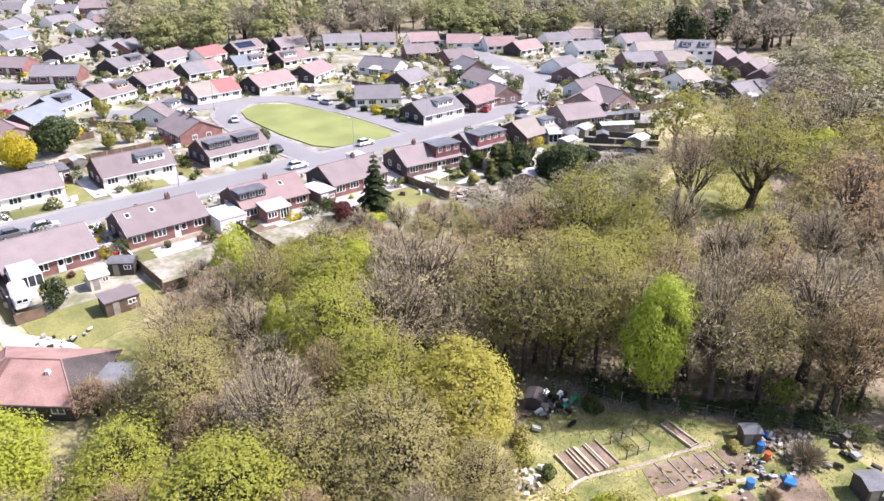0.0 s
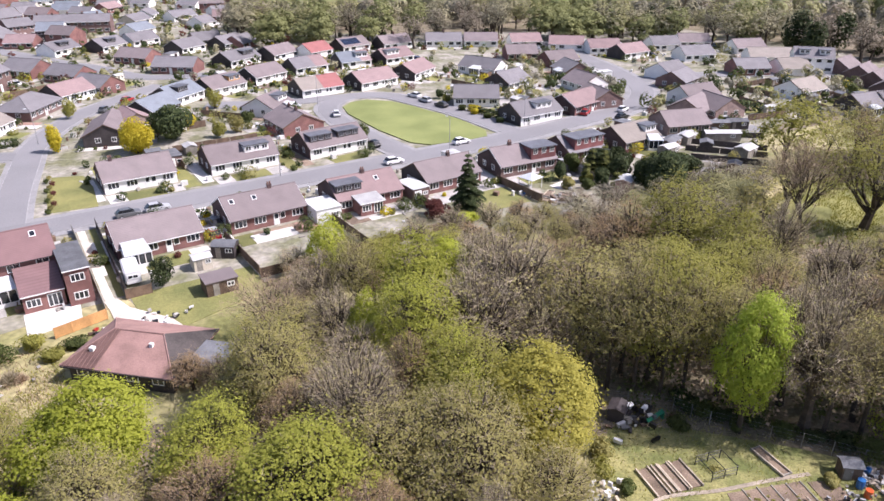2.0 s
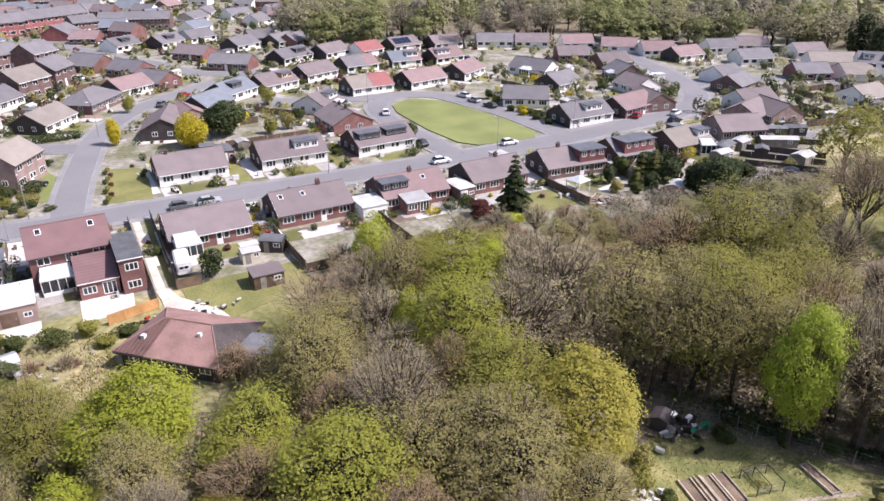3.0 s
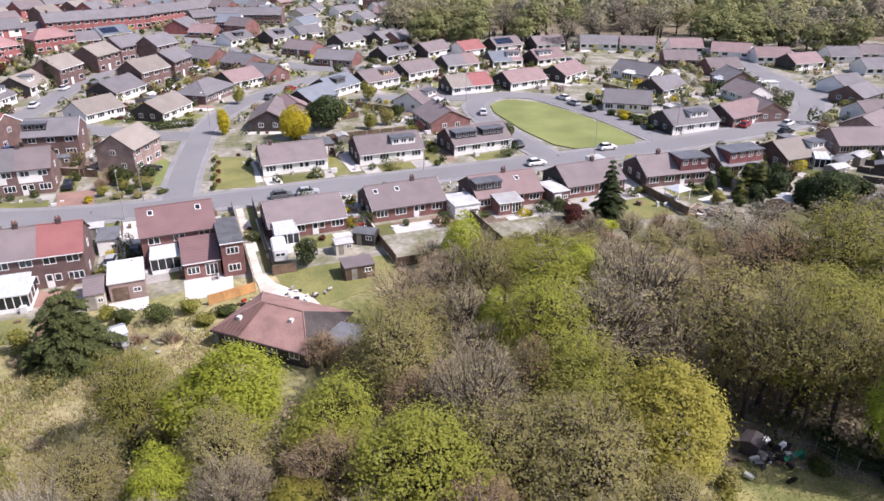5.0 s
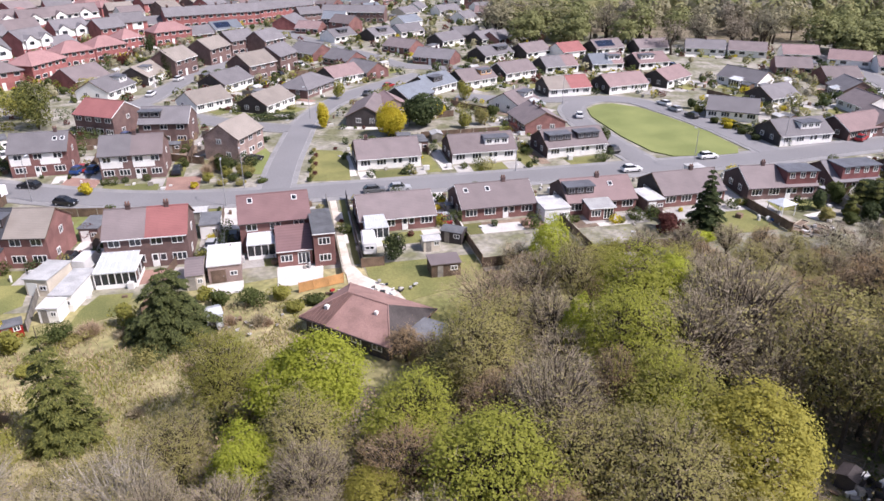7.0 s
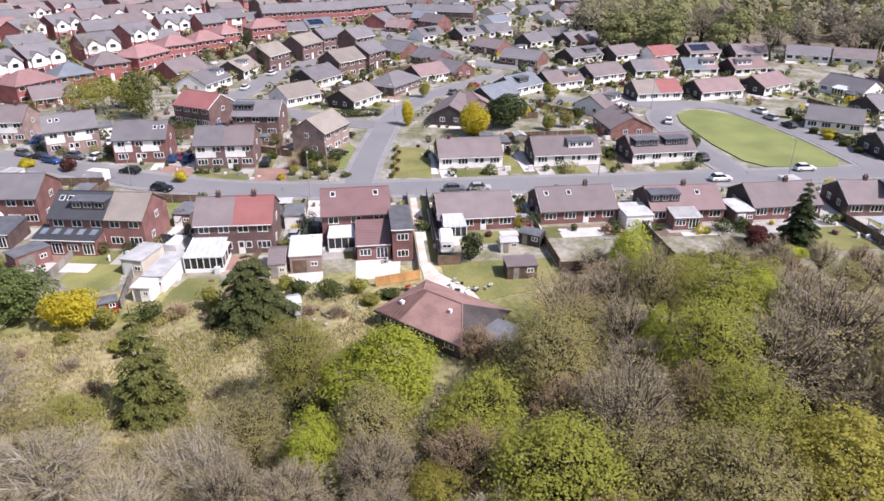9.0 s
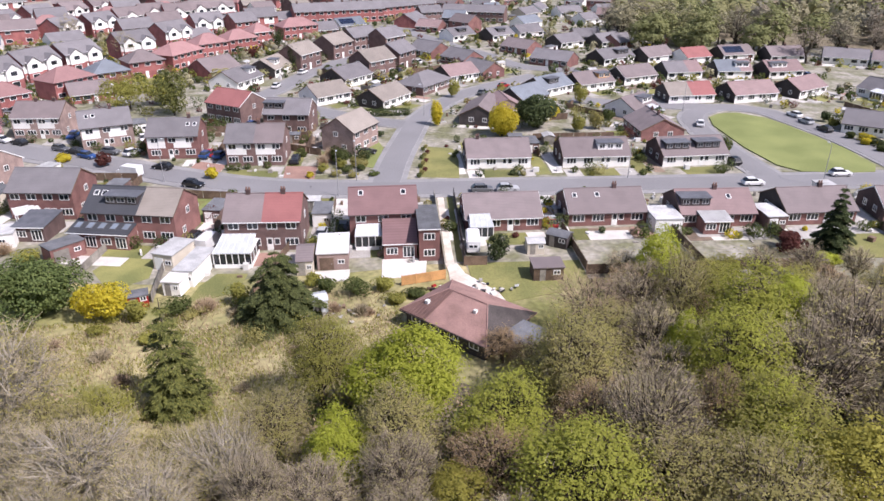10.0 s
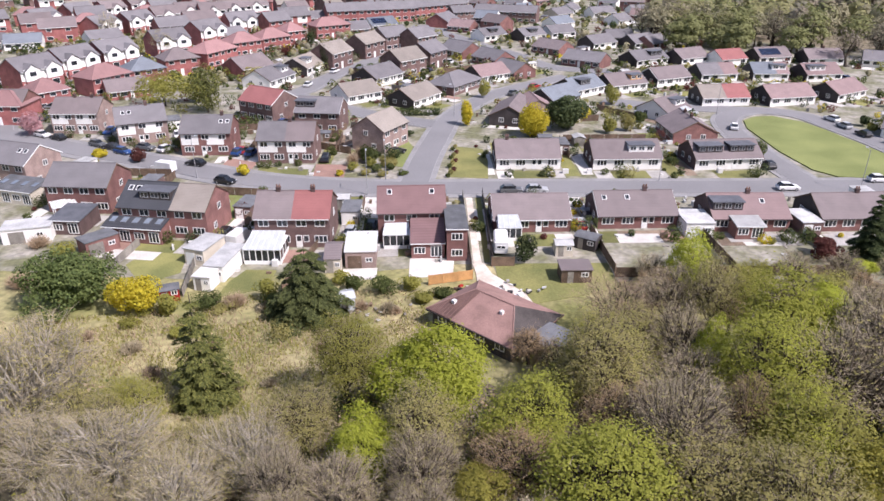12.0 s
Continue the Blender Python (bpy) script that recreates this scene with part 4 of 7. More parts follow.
def on_road(x, y, r):
    for line in (MAIN, SIDE, BACK, WEST, RING_A, NORTH, EAST):
        for (x0, y0), (x1, y1) in zip(line, line[1:]):
            k = max(0, min(1, ((x - x0) * (x1 - x0) + (y - y0) * (y1 - y0)) / ((x1 - x0) ** 2 + (y1 - y0) ** 2)))
            if math.hypot(x - x0 - k * (x1 - x0), y - y0 - k * (y1 - y0)) < r:
                return True
    return 75 < x < 98 and 126 < y < 175


def in_house(x, y, r, skip=-1):
    for i, (hx, hy, tn, l, d, st, far) in enumerate(HOUSES):
        if i != skip and abs(x - hx) + abs(y - hy) < 24:
            c, s = math.cos(radians(tn)), math.sin(radians(tn))
            u, v = (x - hx) * c + (y - hy) * s, -(x - hx) * s + (y - hy) * c
            if abs(u) < l / 2 + r and abs(v) < d / 2 + r:
                return True
    return False


def free(ring, r=0.3):
    pts = list(ring) + [((a[0] + b[0]) / 2, (a[1] + b[1]) / 2) for a, b in zip(ring, ring[1:] + ring[:1])]
    return not any(on_road(px, py, 4.6) or in_house(px, py, r) for px, py in pts)


SURFACES = (("lawn", "lawn", "small mown garden lawn"), ("lawn", "lawn", "small mown garden lawn"), ("drive", "concrete", "pale concrete hard standing by a house"), ("patio", "flags_pale", "bleached patio of pale flags"), ("drive", "block_red", "red block-paved drive"), ("flower_bed", "soil", "bare dug flower bed"))
SHRUBS = (("leaf_shrub", "rounded green garden shrub"), ("leaf_dark", "dark evergreen garden shrub"), ("leaf_gold", "golden-yellow flowering garden shrub"), ("leaf_olive", "low olive-brown garden shrub"), ("leaf_bud", "fresh green garden shrub"), ("leaf_copper", "dark copper-leaved shrub"), ("leaf_shrub", "rounded green garden shrub"))
PAINTS = ("paint_black", "paint_white", "paint_silver", "paint_grey", "paint_blue", "paint_black", "paint_red", "paint_white")


PLANTS = {}
CLUTTER = {"cloth_white": [], "timber_grey": [], "timber": [], "felt_pale": []}


def garden(i, dice):
    """Plots before, behind and beside a house, with what stands on them."""
    x, y, tn, l, d, st, far = HOUSES[i]
    m = pose(x, y, 0, 0, 0, tn)

    def at(u, v):
        p = m @ Vector((u, v, 0))
        return p.x, p.y
    plots = [(0, -d / 2 - 3.2, l * 0.55, 4.4, 0), (-l * 0.36, -d / 2 - 3.2, l * 0.3, 4.4, 2), (l * 0.38, -d / 2 - 3.2, l * 0.26, 4.4, 2), (l / 2 + 1.9, -1.0, 2.8, d + 7, 2), (-l / 2 - 1.6, -1.0, 2.2, d + 4, 3), (0, d / 2 + 1.3, l, 2.2, 3), (-l * 0.1, d / 2 + 6.0, l * 0.75, 6.6, 0)]
    for u, v, w, dd, kind in plots:
        kind = kind if dice.random() < 0.6 else dice.randrange(6)
        if far and dice.random() < 0.6:
            continue
        ring = rect(*at(u, v), w, dd, tn)
        if free(ring):
            name, mat, label = SURFACES[kind]
            pad(name, ring, 0.055 + 0.012 * dice.random(), mat, label, name.replace("_", " "))
    n = 15 if far else 18
    for k in range(n):
        u, v = dice.choice([(dice.uniform(-l / 2 - 2, l / 2 + 3), -d / 2 - dice.uniform(1.0, 6.0)), (dice.uniform(-l / 2 - 3, l / 2 + 3), d / 2 + dice.uniform(3, 11)), (dice.choice((-1, 1)) * (l / 2 + dice.uniform(1, 3.4)), dice.uniform(-5, 6))])
        px, py = at(u, v)
        if on_road(px, py, 5.2) or in_house(px, py, 0.7):
            continue
        mat, label = SHRUBS[dice.choice((0, 0, 0, 0, 1, 1, 1, 1, 2, 3, 4, 4, 5, 6))]
        w = dice.choice((1.0, 1.5, 2.0, 2.6, 3.4))
        PLANTS.setdefault(mat, []).append((px, py, w, w * dice.uniform(0.7, 1.1)))
    for k in range(17):
        px, py = at(dice.uniform(-l / 2 - 3, l / 2 + 3), dice.choice((-1, 1, 1)) * (d / 2 + dice.uniform(0.6, 9)))
        if not on_road(px, py, 5.2) and not in_house(px, py, 0.5):
            CLUTTER[dice.choice(tuple(CLUTTER))].append((px, py, dice.uniform(0.12, 0.6), dice.uniform(0.12, 0.5), dice.uniform(0.15, 1.0), tn + dice.choice((0, 0, 30))))
    for sx in (-1, 1):
        a, b = at(sx * (l / 2 + 3.4), d / 2 - 2), at(sx * (l / 2 + 3.4), d / 2 + 10)
        if not far and dice.random() < 0.55 and free([a, b], 0.2):
            fence(*a, *b, 1.6, dice.choice(("timber", "timber", "timber_grey")), posts=False)
    a, b = at(-l / 2 - 2.5, d / 2 + 10.5), at(l / 2 + 2.5, d / 2 + 10.5)
    if not far and dice.random() < 0.6 and free([a, b], 0.2):
        fence(*a, *b, 1.6, "timber", posts=False)
    if dice.random() < (0.3 if far else 0.6):
        q = at(dice.choice((-1, 1)) * (l / 2 - 0.5), d / 2 + 8)
        if free(rect(*q, 3.4, 3.0, tn)):
            k = dice.randrange(3)
            shed(*q, tn + dice.choice((0, 90)), 3.0, 2.4, 2.0, ("timber", "timber_grey", "render_cream")[k], ("felt", "felt_pale", "felt_pale")[k], ("brown timber garden shed with a dark felt roof", "weathered grey garden shed with a pale roof", "pale garden cabin with a light roof")[k])
    if dice.random() < 0.65:
        q = at(l / 2 + 2.0, d / 2 + 2.6)
        if free(rect(*q, 3.2, 5.4, tn)):
            k = dice.randrange(3)
            shed(*q, tn, 2.9, 5.2, 2.3, ("brick_brown", "render_white", "render_white")[k], ("felt", "felt_pale", "felt")[k], "flat-roofed single garage beside the house", False, "garage", "garage", "upvc")
    if dice.random() < (0.3 if far else 0.6):
        q = at(l / 2 + 1.9, -dice.uniform(0.5, 4.5))
        if free(rect(*q, 2.0, 4.4, tn), 0.1):
            car(*q, tn + 90 + dice.choice((0, 180)), dice.choice(PAINTS), 0.06, False, True)
    if not far and i > 24 and dice.random() < 0.25:
        u = dice.uniform(-l * 0.3, l * 0.3)
        q = at(u, -d / 2)
        w = dice.uniform(2.4, 3.6)
        if free(rect(*at(u, -d / 2 - 1.8), w, 2.0, tn), 0.0):
            conservatory(*q, tn, w, dice.uniform(1.6, 2.6))



# ---- houses ----
# row with its back gardens to the wood
house(16.3, 107.8, 1.3, 12.4, 1, roof='roof_brown', wall='brick_red', stacks=(), note='')
house(33.6, 109.0, 1.3, 13.0, 1, roof='roof_brown', wall='brick_red', lights=((-5.0, 0.3), (-1.2, 0.3)), stacks=(2.0,), gable='brick_dark', note='')
house(51.6, 107.4, -1.1, 12.4, 1, roof='roof_pink', wall='brick_red', dormers=((-3.6, 4.8, -1, 'clad_dark'),), lights=((2.4, 0.35),), gable='brick_dark', stacks=(0.5,), note=' and dark dormer')
house(68.7, 107.3, 1.4, 12.1, 1, roof='roof_brown', wall='brick_red', gable='clad_dark', stacks=(1.5,), note='')
house(86.3, 106.4, -5.7, 13.0, 1, roof='roof_brown', wall='brick_brown', dormers=((3.4, 5.8, -1, 'tile_red'),), gable='brick_dark', stacks=(-2.0,), note=' and red dormer')
house(101.2, 106.3, -1.3, 9.5, 1, roof='roof_grey', wall='brick_red', dormers=((0.6, 7.8, -1, 'tile_red'),), gable='brick_dark', note=' and red dormer')
house(116.7, 105.6, 1.3, 11.0, 1, roof='roof_beige', wall='brick_red', dormers=((3.5, 3.2, -1, 'render_white'),), gable='brick_dark', note=' and white dormer')
house(135.6, 107.3, -17.9, 11.0, 1, roof='roof_brown', wall='brick_pale')
house(-2.9, 104.5, 1.8, 10.4, 2, roof='roof_maroon', wall='brick_red', stacks=(), lights=((-3.4, 0.25), (3.2, 0.25)), door=0, note='')
house(-20.8, 102.6, -1.1, 11.4, 2, roof='roof_brown', roof2='roof_red', wall='brick_brown', stacks=(-2.5, 2.8), note=', half red')
house(-41.1, 106.7, -9.6, 14.6, 2, roof='roof_slate', roof2='roof_beige', split=0.6, wall='brick_red', dormers=((-1.4, 5.2, -1, 'clad_dark'),), lights=((-6.2, 0.3), (-4.9, 0.3)), note=', half buff')
house(-59.3, 117.1, -4.9, 11.0, 2, roof='roof_grey', wall='brick_red')
house(-78.2, 129.9, -18.7, 12.0, 2, roof='roof_grey', wall='brick_pale', lights=((3.0, 0.4), (4.4, 0.4)))
house(-104.1, 144.3, -23.9, 12.0, 2, roof='roof_brown', wall='brick_red')
# row across the road
house(19.8, 138.9, 0.7, 12.9, 1, roof='roof_brown', wall='render_white', gable='brick_dark', stacks=(-4.0,), note='')
house(39.6, 138.5, 0.6, 13.8, 1, roof='roof_brown', wall='render_white', gable='brick_dark', dormers=((2.9, 5.0, -1, 'render_white'),), note=' and white dormer')
house(59.6, 138.1, 3.9, 13.8, 1, roof='roof_brown', wall='render_white', gable='brick_dark', dormers=((-3.6, 5.0, -1, 'clad_dark'), (2.9, 5.0, -1, 'clad_dark')), note=' and dark dormers')
house(59.2, 157.5, -88.2, 12.0, 1, roof='roof_brown', wall='brick_red', stacks=(-2.0, 2.0), d=10)
house(-10.7, 151.1, 60.3, 10.0, 2, roof='roof_beige', wall='brick_pale', d=8.0)
house(-29.2, 143.4, -1.1, 11.6, 2, roof='roof_grey', wall='brick_brown', front='render_white', roof2='roof_brown', stacks=(0.5,), note='')
house(-47.2, 149.0, 1.7, 10.5, 2, roof='roof_grey', wall='brick_red', front='render_white', lights=((3.0, 0.4), (4.4, 0.4)), stacks=(3.0,))
house(-65.1, 157.6, 23.0, 10.5, 2, roof='roof_grey', wall='brick_pale', front='render_white', stacks=(1.5,), lights=((-3.5, 0.4), (-2.2, 0.4)))
house(-81.9, 166.0, -1.1, 11.0, 2, roof='roof_brown', wall='brick_pale', front='render_white', stacks=(-1.0, 3.0))
house(-103.6, 174.7, -1.1, 11.0, 2, roof='roof_brown', wall='brick_red')
# houses round the side road
house(-40.1, 175.5, -31.6, 11.0, 2, roof='roof_red', wall='brick_brown', d=9)
house(-25.4, 165.5, -7.3, 10.6, 2, roof='roof_grey', wall='brick_brown', dormers=((-3.0, 4.5, -1, 'clad_dark'),))
house(-48.0, 215.0, 65.5, 12.0, 1, roof='roof_grey', wall='render_white', dormers=((3.0, 3.0, -1, 'render_white'),))
house(-40.8, 233.6, 70.8, 12.0, 1, roof='roof_beige', wall='render_white', gable='clad_dark', dormers=((-2.0, 3.0, -1, 'render_white'),))
house(-4.0, 190.6, 54.3, 12.5, 1, roof='roof_beige', wall='render_white', gable='clad_dark')
house(-20.1, 195.2, 38.4, 11.0, 1, roof='roof_beige', wall='render_white')
house(-15.6, 217.3, 52.5, 11.5, 1, roof='roof_grey', wall='render_white', gable='clad_dark')
house(-8.0, 228.9, 45.2, 10.5, 2, roof='roof_beige', wall='brick_brown')
house(-0.5, 242.5, 58.3, 10.0, 2, roof='roof_grey', wall='brick_brown')
house(-22.8, 261.5, 56.3, 10.5, 2, roof='roof_beige', wall='brick_brown')
house(-32.5, 242.0, 60.4, 10.5, 2, roof='roof_beige', wall='brick_brown')
house(-14.4, 277.5, 41.7, 11.0, 2, roof='roof_grey', wall='brick_brown')
house(-3.9, 275.8, 47.2, 10.0, 2, roof='roof_grey', wall='brick_brown')
house(-21.6, 328.7, 32.1, 12.0, 1, roof='roof_blue', wall='render_white', panels=6, far=True)
house(-31.6, 315.0, 24.1, 10.0, 1, roof='roof_grey', wall='brick_red', far=True)
house(21.3, 173.5, 72.9, 15.0, 1, roof='roof_brown', wall='clad_dark', d=9.5)
house(26.7, 177.6, -83.3, 10.0, 1, roof='roof_pink', wall='brick_pale')
house(33.8, 189.1, 40.0, 11.0, 1, roof='roof_blue', wall='brick_dark', gable='clad_dark')
house(42.9, 201.2, 36.6, 12.0, 1, roof='roof_blue', wall='render_white', gable='clad_dark', dormers=((-1.0, 4.0, -1, 'clad_dark'),))
house(56.1, 206.1, 23.4, 12.5, 1, roof='roof_brown', wall='render_white', gable='clad_dark', dormers=((3.0, 4.0, -1, 'timber_orange'),))
house(71.7, 214.7, 22.5, 12.5, 1, roof='roof_brown', wall='render_white', gable='clad_dark')
house(88.4, 220.3, 8.0, 11.8, 1, roof='roof_grey', roof2='roof_pink', split=0.6, wall='render_white', gable='clad_dark')
house(105.3, 220.9, -1.1, 10.9, 1, roof='roof_blue', roof2='roof_pink', split=0.65, wall='render_white', gable='clad_dark', dormers=((2.5, 4.2, -1, 'render_white'),))
house(120.6, 219.7, 7.9, 11.9, 1, roof='roof_pink', wall='render_white', gable='clad_dark', dormers=((-2.0, 5.0, -1, 'render_white'),))
house(78.9, 189.7, 5.1, 13.2, 1, roof='roof_beige', roof2='roof_red', wall='render_white', gable='clad_dark')
house(96.6, 190.0, 11.0, 13.6, 1, roof='roof_pink', wall='render_white', gable='clad_dark')
house(114.2, 194.9, 29.5, 13.0, 1, roof='roof_pink', wall='render_white', gable='clad_dark')
house(59.5, 175.6, 38.4, 10.0, 1, roof='roof_brown', wall='render_white', dormers=((2.0, 4.0, -1, 'render_white'),))
house(18.0, 220.2, 33.4, 11.5, 1, roof='roof_pink', wall='render_white', gable='clad_dark')
house(7.4, 207.0, 54.6, 14.0, 1, roof='roof_grey', wall='brick_brown', hip=True)
house(11.7, 261.8, -49.0, 11.0, 1, roof='roof_grey', wall='brick_red')
house(22.2, 246.7, -52.9, 12.0, 1, roof='roof_grey', wall='brick_red')
house(26.7, 225.7, -55.1, 11.5, 1, roof='roof_grey', wall='brick_red')
house(15.2, 323.2, -28.1, 11.0, 1, roof='roof_pink', wall='brick_red')
house(46.1, 267.0, -47.8, 12.5, 1, roof='roof_brown', wall='brick_red')
house(53.5, 242.7, -37.3, 14.0, 1, roof='roof_grey', wall='brick_red', stacks=(0.0,))
house(65.1, 278.9, 32.0, 12.0, 1, roof='roof_grey', wall='render_white', gable='clad_dark')
house(76.3, 292.1, 7.7, 11.0, 1, roof='roof_grey', wall='brick_pale')
house(81.4, 280.1, 29.8, 12.0, 1, roof='roof_grey', wall='render_white', gable='clad_dark')
house(73.7, 245.1, 27.7, 14.0, 1, roof='roof_grey', wall='render_white', gable='clad_dark', dormers=((2.5, 5, -1, 'clad_dark'),))
house(89.2, 247.7, 26.7, 12.4, 1, roof='roof_brown', wall='render_white', gable='clad_dark')
house(102.2, 245.1, 18.2, 10.3, 1, roof='roof_red', wall='render_white')
house(118.4, 248.8, 10.0, 12.2, 1, roof='roof_brown', wall='render_white', gable='clad_dark', panels=7)
house(135.0, 245.6, 3.9, 13.2, 1, roof='roof_brown', wall='render_white', gable='clad_dark', stacks=(0.5,))
house(41.0, 298.4, 35.3, 12.0, 1, roof='roof_grey', wall='render_white', gable='clad_dark', dormers=((0, 4, -1, 'clad_dark'),))
house(54.4, 305.6, 25.4, 12.0, 1, roof='roof_grey', wall='render_white')
house(24.9, 298.7, 36.3, 12.0, 1, roof='roof_grey', wall='render_white', dormers=((0, 4, -1, 'clad_dark'),))
house(86.7, 371.2, 20.6, 13.0, 1, roof='roof_grey', wall='render_white', far=True)
house(73.7, 385.4, 57.5, 10.0, 1, roof='roof_grey', wall='render_white', far=True)
house(89.0, 342.7, 37.2, 10.0, 1, roof='roof_grey', wall='render_white', far=True)
house(85.8, 277.8, 37.4, 10.0, 1, roof='roof_grey', wall='brick_red', far=True)
# red houses on the far slope
house(-117.3, 212.7, 60.2, 10.9, 2, roof='roof_grey', wall='brick_bright', white_gables=2, far=True)
house(-113.1, 229.4, 59.7, 10.9, 2, roof='roof_grey', wall='brick_bright', white_gables=2, far=True)
house(-105.8, 243.4, 56.4, 10.9, 2, roof='roof_grey', wall='brick_bright', white_gables=2, far=True)
house(-95.0, 266.2, 44.6, 10.9, 2, roof='roof_grey', wall='brick_bright', white_gables=2, far=True)
house(-88.4, 291.3, 56.3, 10.9, 2, roof='roof_grey', wall='brick_bright', white_gables=2, far=True)
house(-171.8, 330.1, 66.8, 10.9, 2, roof='roof_grey', wall='brick_bright', white_gables=2, far=True)
house(-166.1, 352.6, 60.3, 10.9, 2, roof='roof_grey', wall='brick_bright', white_gables=2, far=True)
house(-135.9, 306.7, 69.0, 10.9, 2, roof='roof_grey', wall='brick_bright', white_gables=2, far=True)
house(-127.1, 321.2, 56.6, 10.9, 2, roof='roof_grey', wall='brick_bright', white_gables=2, far=True)
house(-80.7, 317.4, 33.8, 10.9, 2, roof='roof_grey', wall='brick_bright', white_gables=2, far=True)
house(-120.9, 339.5, 42.7, 10.1, 2, roof='roof_brown', wall='brick_bright', white_gables=1, far=True)
house(-155.4, 364.3, 58.9, 10.1, 2, roof='roof_brown', wall='brick_bright', white_gables=1, far=True)
house(-114.9, 355.0, 34.7, 10.1, 2, roof='roof_brown', wall='brick_bright', white_gables=1, far=True)
house(-103.3, 354.8, 28.5, 10.1, 2, roof='roof_brown', wall='brick_bright', white_gables=1, far=True)
house(-96.8, 364.3, 40.7, 10.1, 2, roof='roof_brown', wall='brick_bright', white_gables=1, far=True)
house(-87.3, 374.3, 26.3, 10.1, 2, roof='roof_brown', wall='brick_bright', white_gables=1, far=True)
house(-148.4, 382.1, 48.4, 10.1, 2, roof='roof_brown', wall='brick_bright', white_gables=1, far=True)
house(-101.2, 188.0, 49.0, 9.0, 2, roof='roof_rose', wall='brick_bright', hip=True, far=True)
house(-93.3, 205.3, 56.8, 11.7, 2, roof='roof_rose', wall='brick_bright', hip=True, far=True)
house(-85.4, 215.6, 38.8, 9.5, 2, roof='roof_blue', wall='brick_bright', hip=True, far=True)
house(-80.5, 232.3, 36.4, 10.2, 2, roof='roof_brown', wall='brick_bright', hip=True, far=True)
house(-73.4, 246.2, 64.7, 14.5, 2, roof='roof_rose', wall='brick_bright', hip=True, far=True)
house(-68.0, 265.7, 41.4, 10.9, 2, roof='roof_rose', wall='brick_bright', hip=True, far=True)
house(-59.4, 275.4, 41.6, 11.3, 2, roof='roof_rose', wall='brick_bright', hip=True, far=True)
house(-54.7, 292.2, 39.3, 8.0, 2, roof='roof_rose', wall='brick_bright', hip=True, far=True)
house(-41.5, 307.4, 31.7, 14.3, 2, roof='roof_rose', wall='brick_bright', hip=True, far=True)
house(-103.0, 173.5, -1.1, 10.5, 2, roof='roof_rose', wall='brick_bright', hip=True, far=True)
house(-66.2, 317.1, 42.4, 9.2, 2, roof='roof_grey', wall='brick_bright', far=True)
house(-76.3, 339.6, 45.3, 11.0, 1, roof='roof_grey', wall='render_white', far=True)
house(-55.2, 350.8, 25.7, 11.0, 1, roof='roof_grey', wall='render_white', far=True)
house(-65.7, 367.5, 33.2, 10.1, 2, roof='roof_brown', wall='render_white', far=True)
house(-169.3, 284.0, -1.1, 12.0, 1, roof='roof_grey', wall='render_white', far=True)
house(-155.5, 282.3, 20.7, 12.0, 1, roof='roof_blue', wall='render_white', far=True)
house(-137.2, 213.0, 48.0, 10.9, 2, roof='roof_grey', wall='brick_bright', white_gables=2, far=True)
house(-193.0, 299.9, 44.3, 10.9, 2, roof='roof_grey', wall='brick_bright', white_gables=2, far=True)
house(-129.5, 292.2, 43.0, 12.0, 1, roof='roof_grey', wall='render_white', far=True)
house(-85.4, 200.8, 29.9, 11.0, 1, roof='roof_brown', wall='brick_bright', far=True)
house(-80.3, 297.5, 56.8, 10.0, 1, roof='roof_grey', wall='render_white', far=True)
house(-58.0, 230.7, 49.8, 10.0, 1, roof='roof_brown', wall='brick_bright', far=True)
# terraces
house(-27.8, 354.7, 18.1, 35.9, 2, roof='roof_grey', wall='brick_bright', far=True, stacks=(-16, -10, -4, 2, 8, 14))
house(2.2, 371.5, 35.3, 30.5, 2, roof='roof_grey', wall='brick_bright', far=True, stacks=(-8, -2, 4))
house(37.8, 354.6, -19.3, 30.4, 2, roof='roof_grey', wall='brick_brown', far=True, stacks=(-14, -8, -2, 4, 10))
house(26.8, 332.4, -21.3, 10.2, 2, roof='roof_blue', wall='clad_dark', gable='render_white', far=True)
house(15.7, 352.6, 20.0, 11.0, 2, roof='roof_grey', wall='brick_brown', far=True)
house(6.7, 339.2, 63.5, 11.0, 1, roof='roof_grey', wall='brick_bright', far=True)
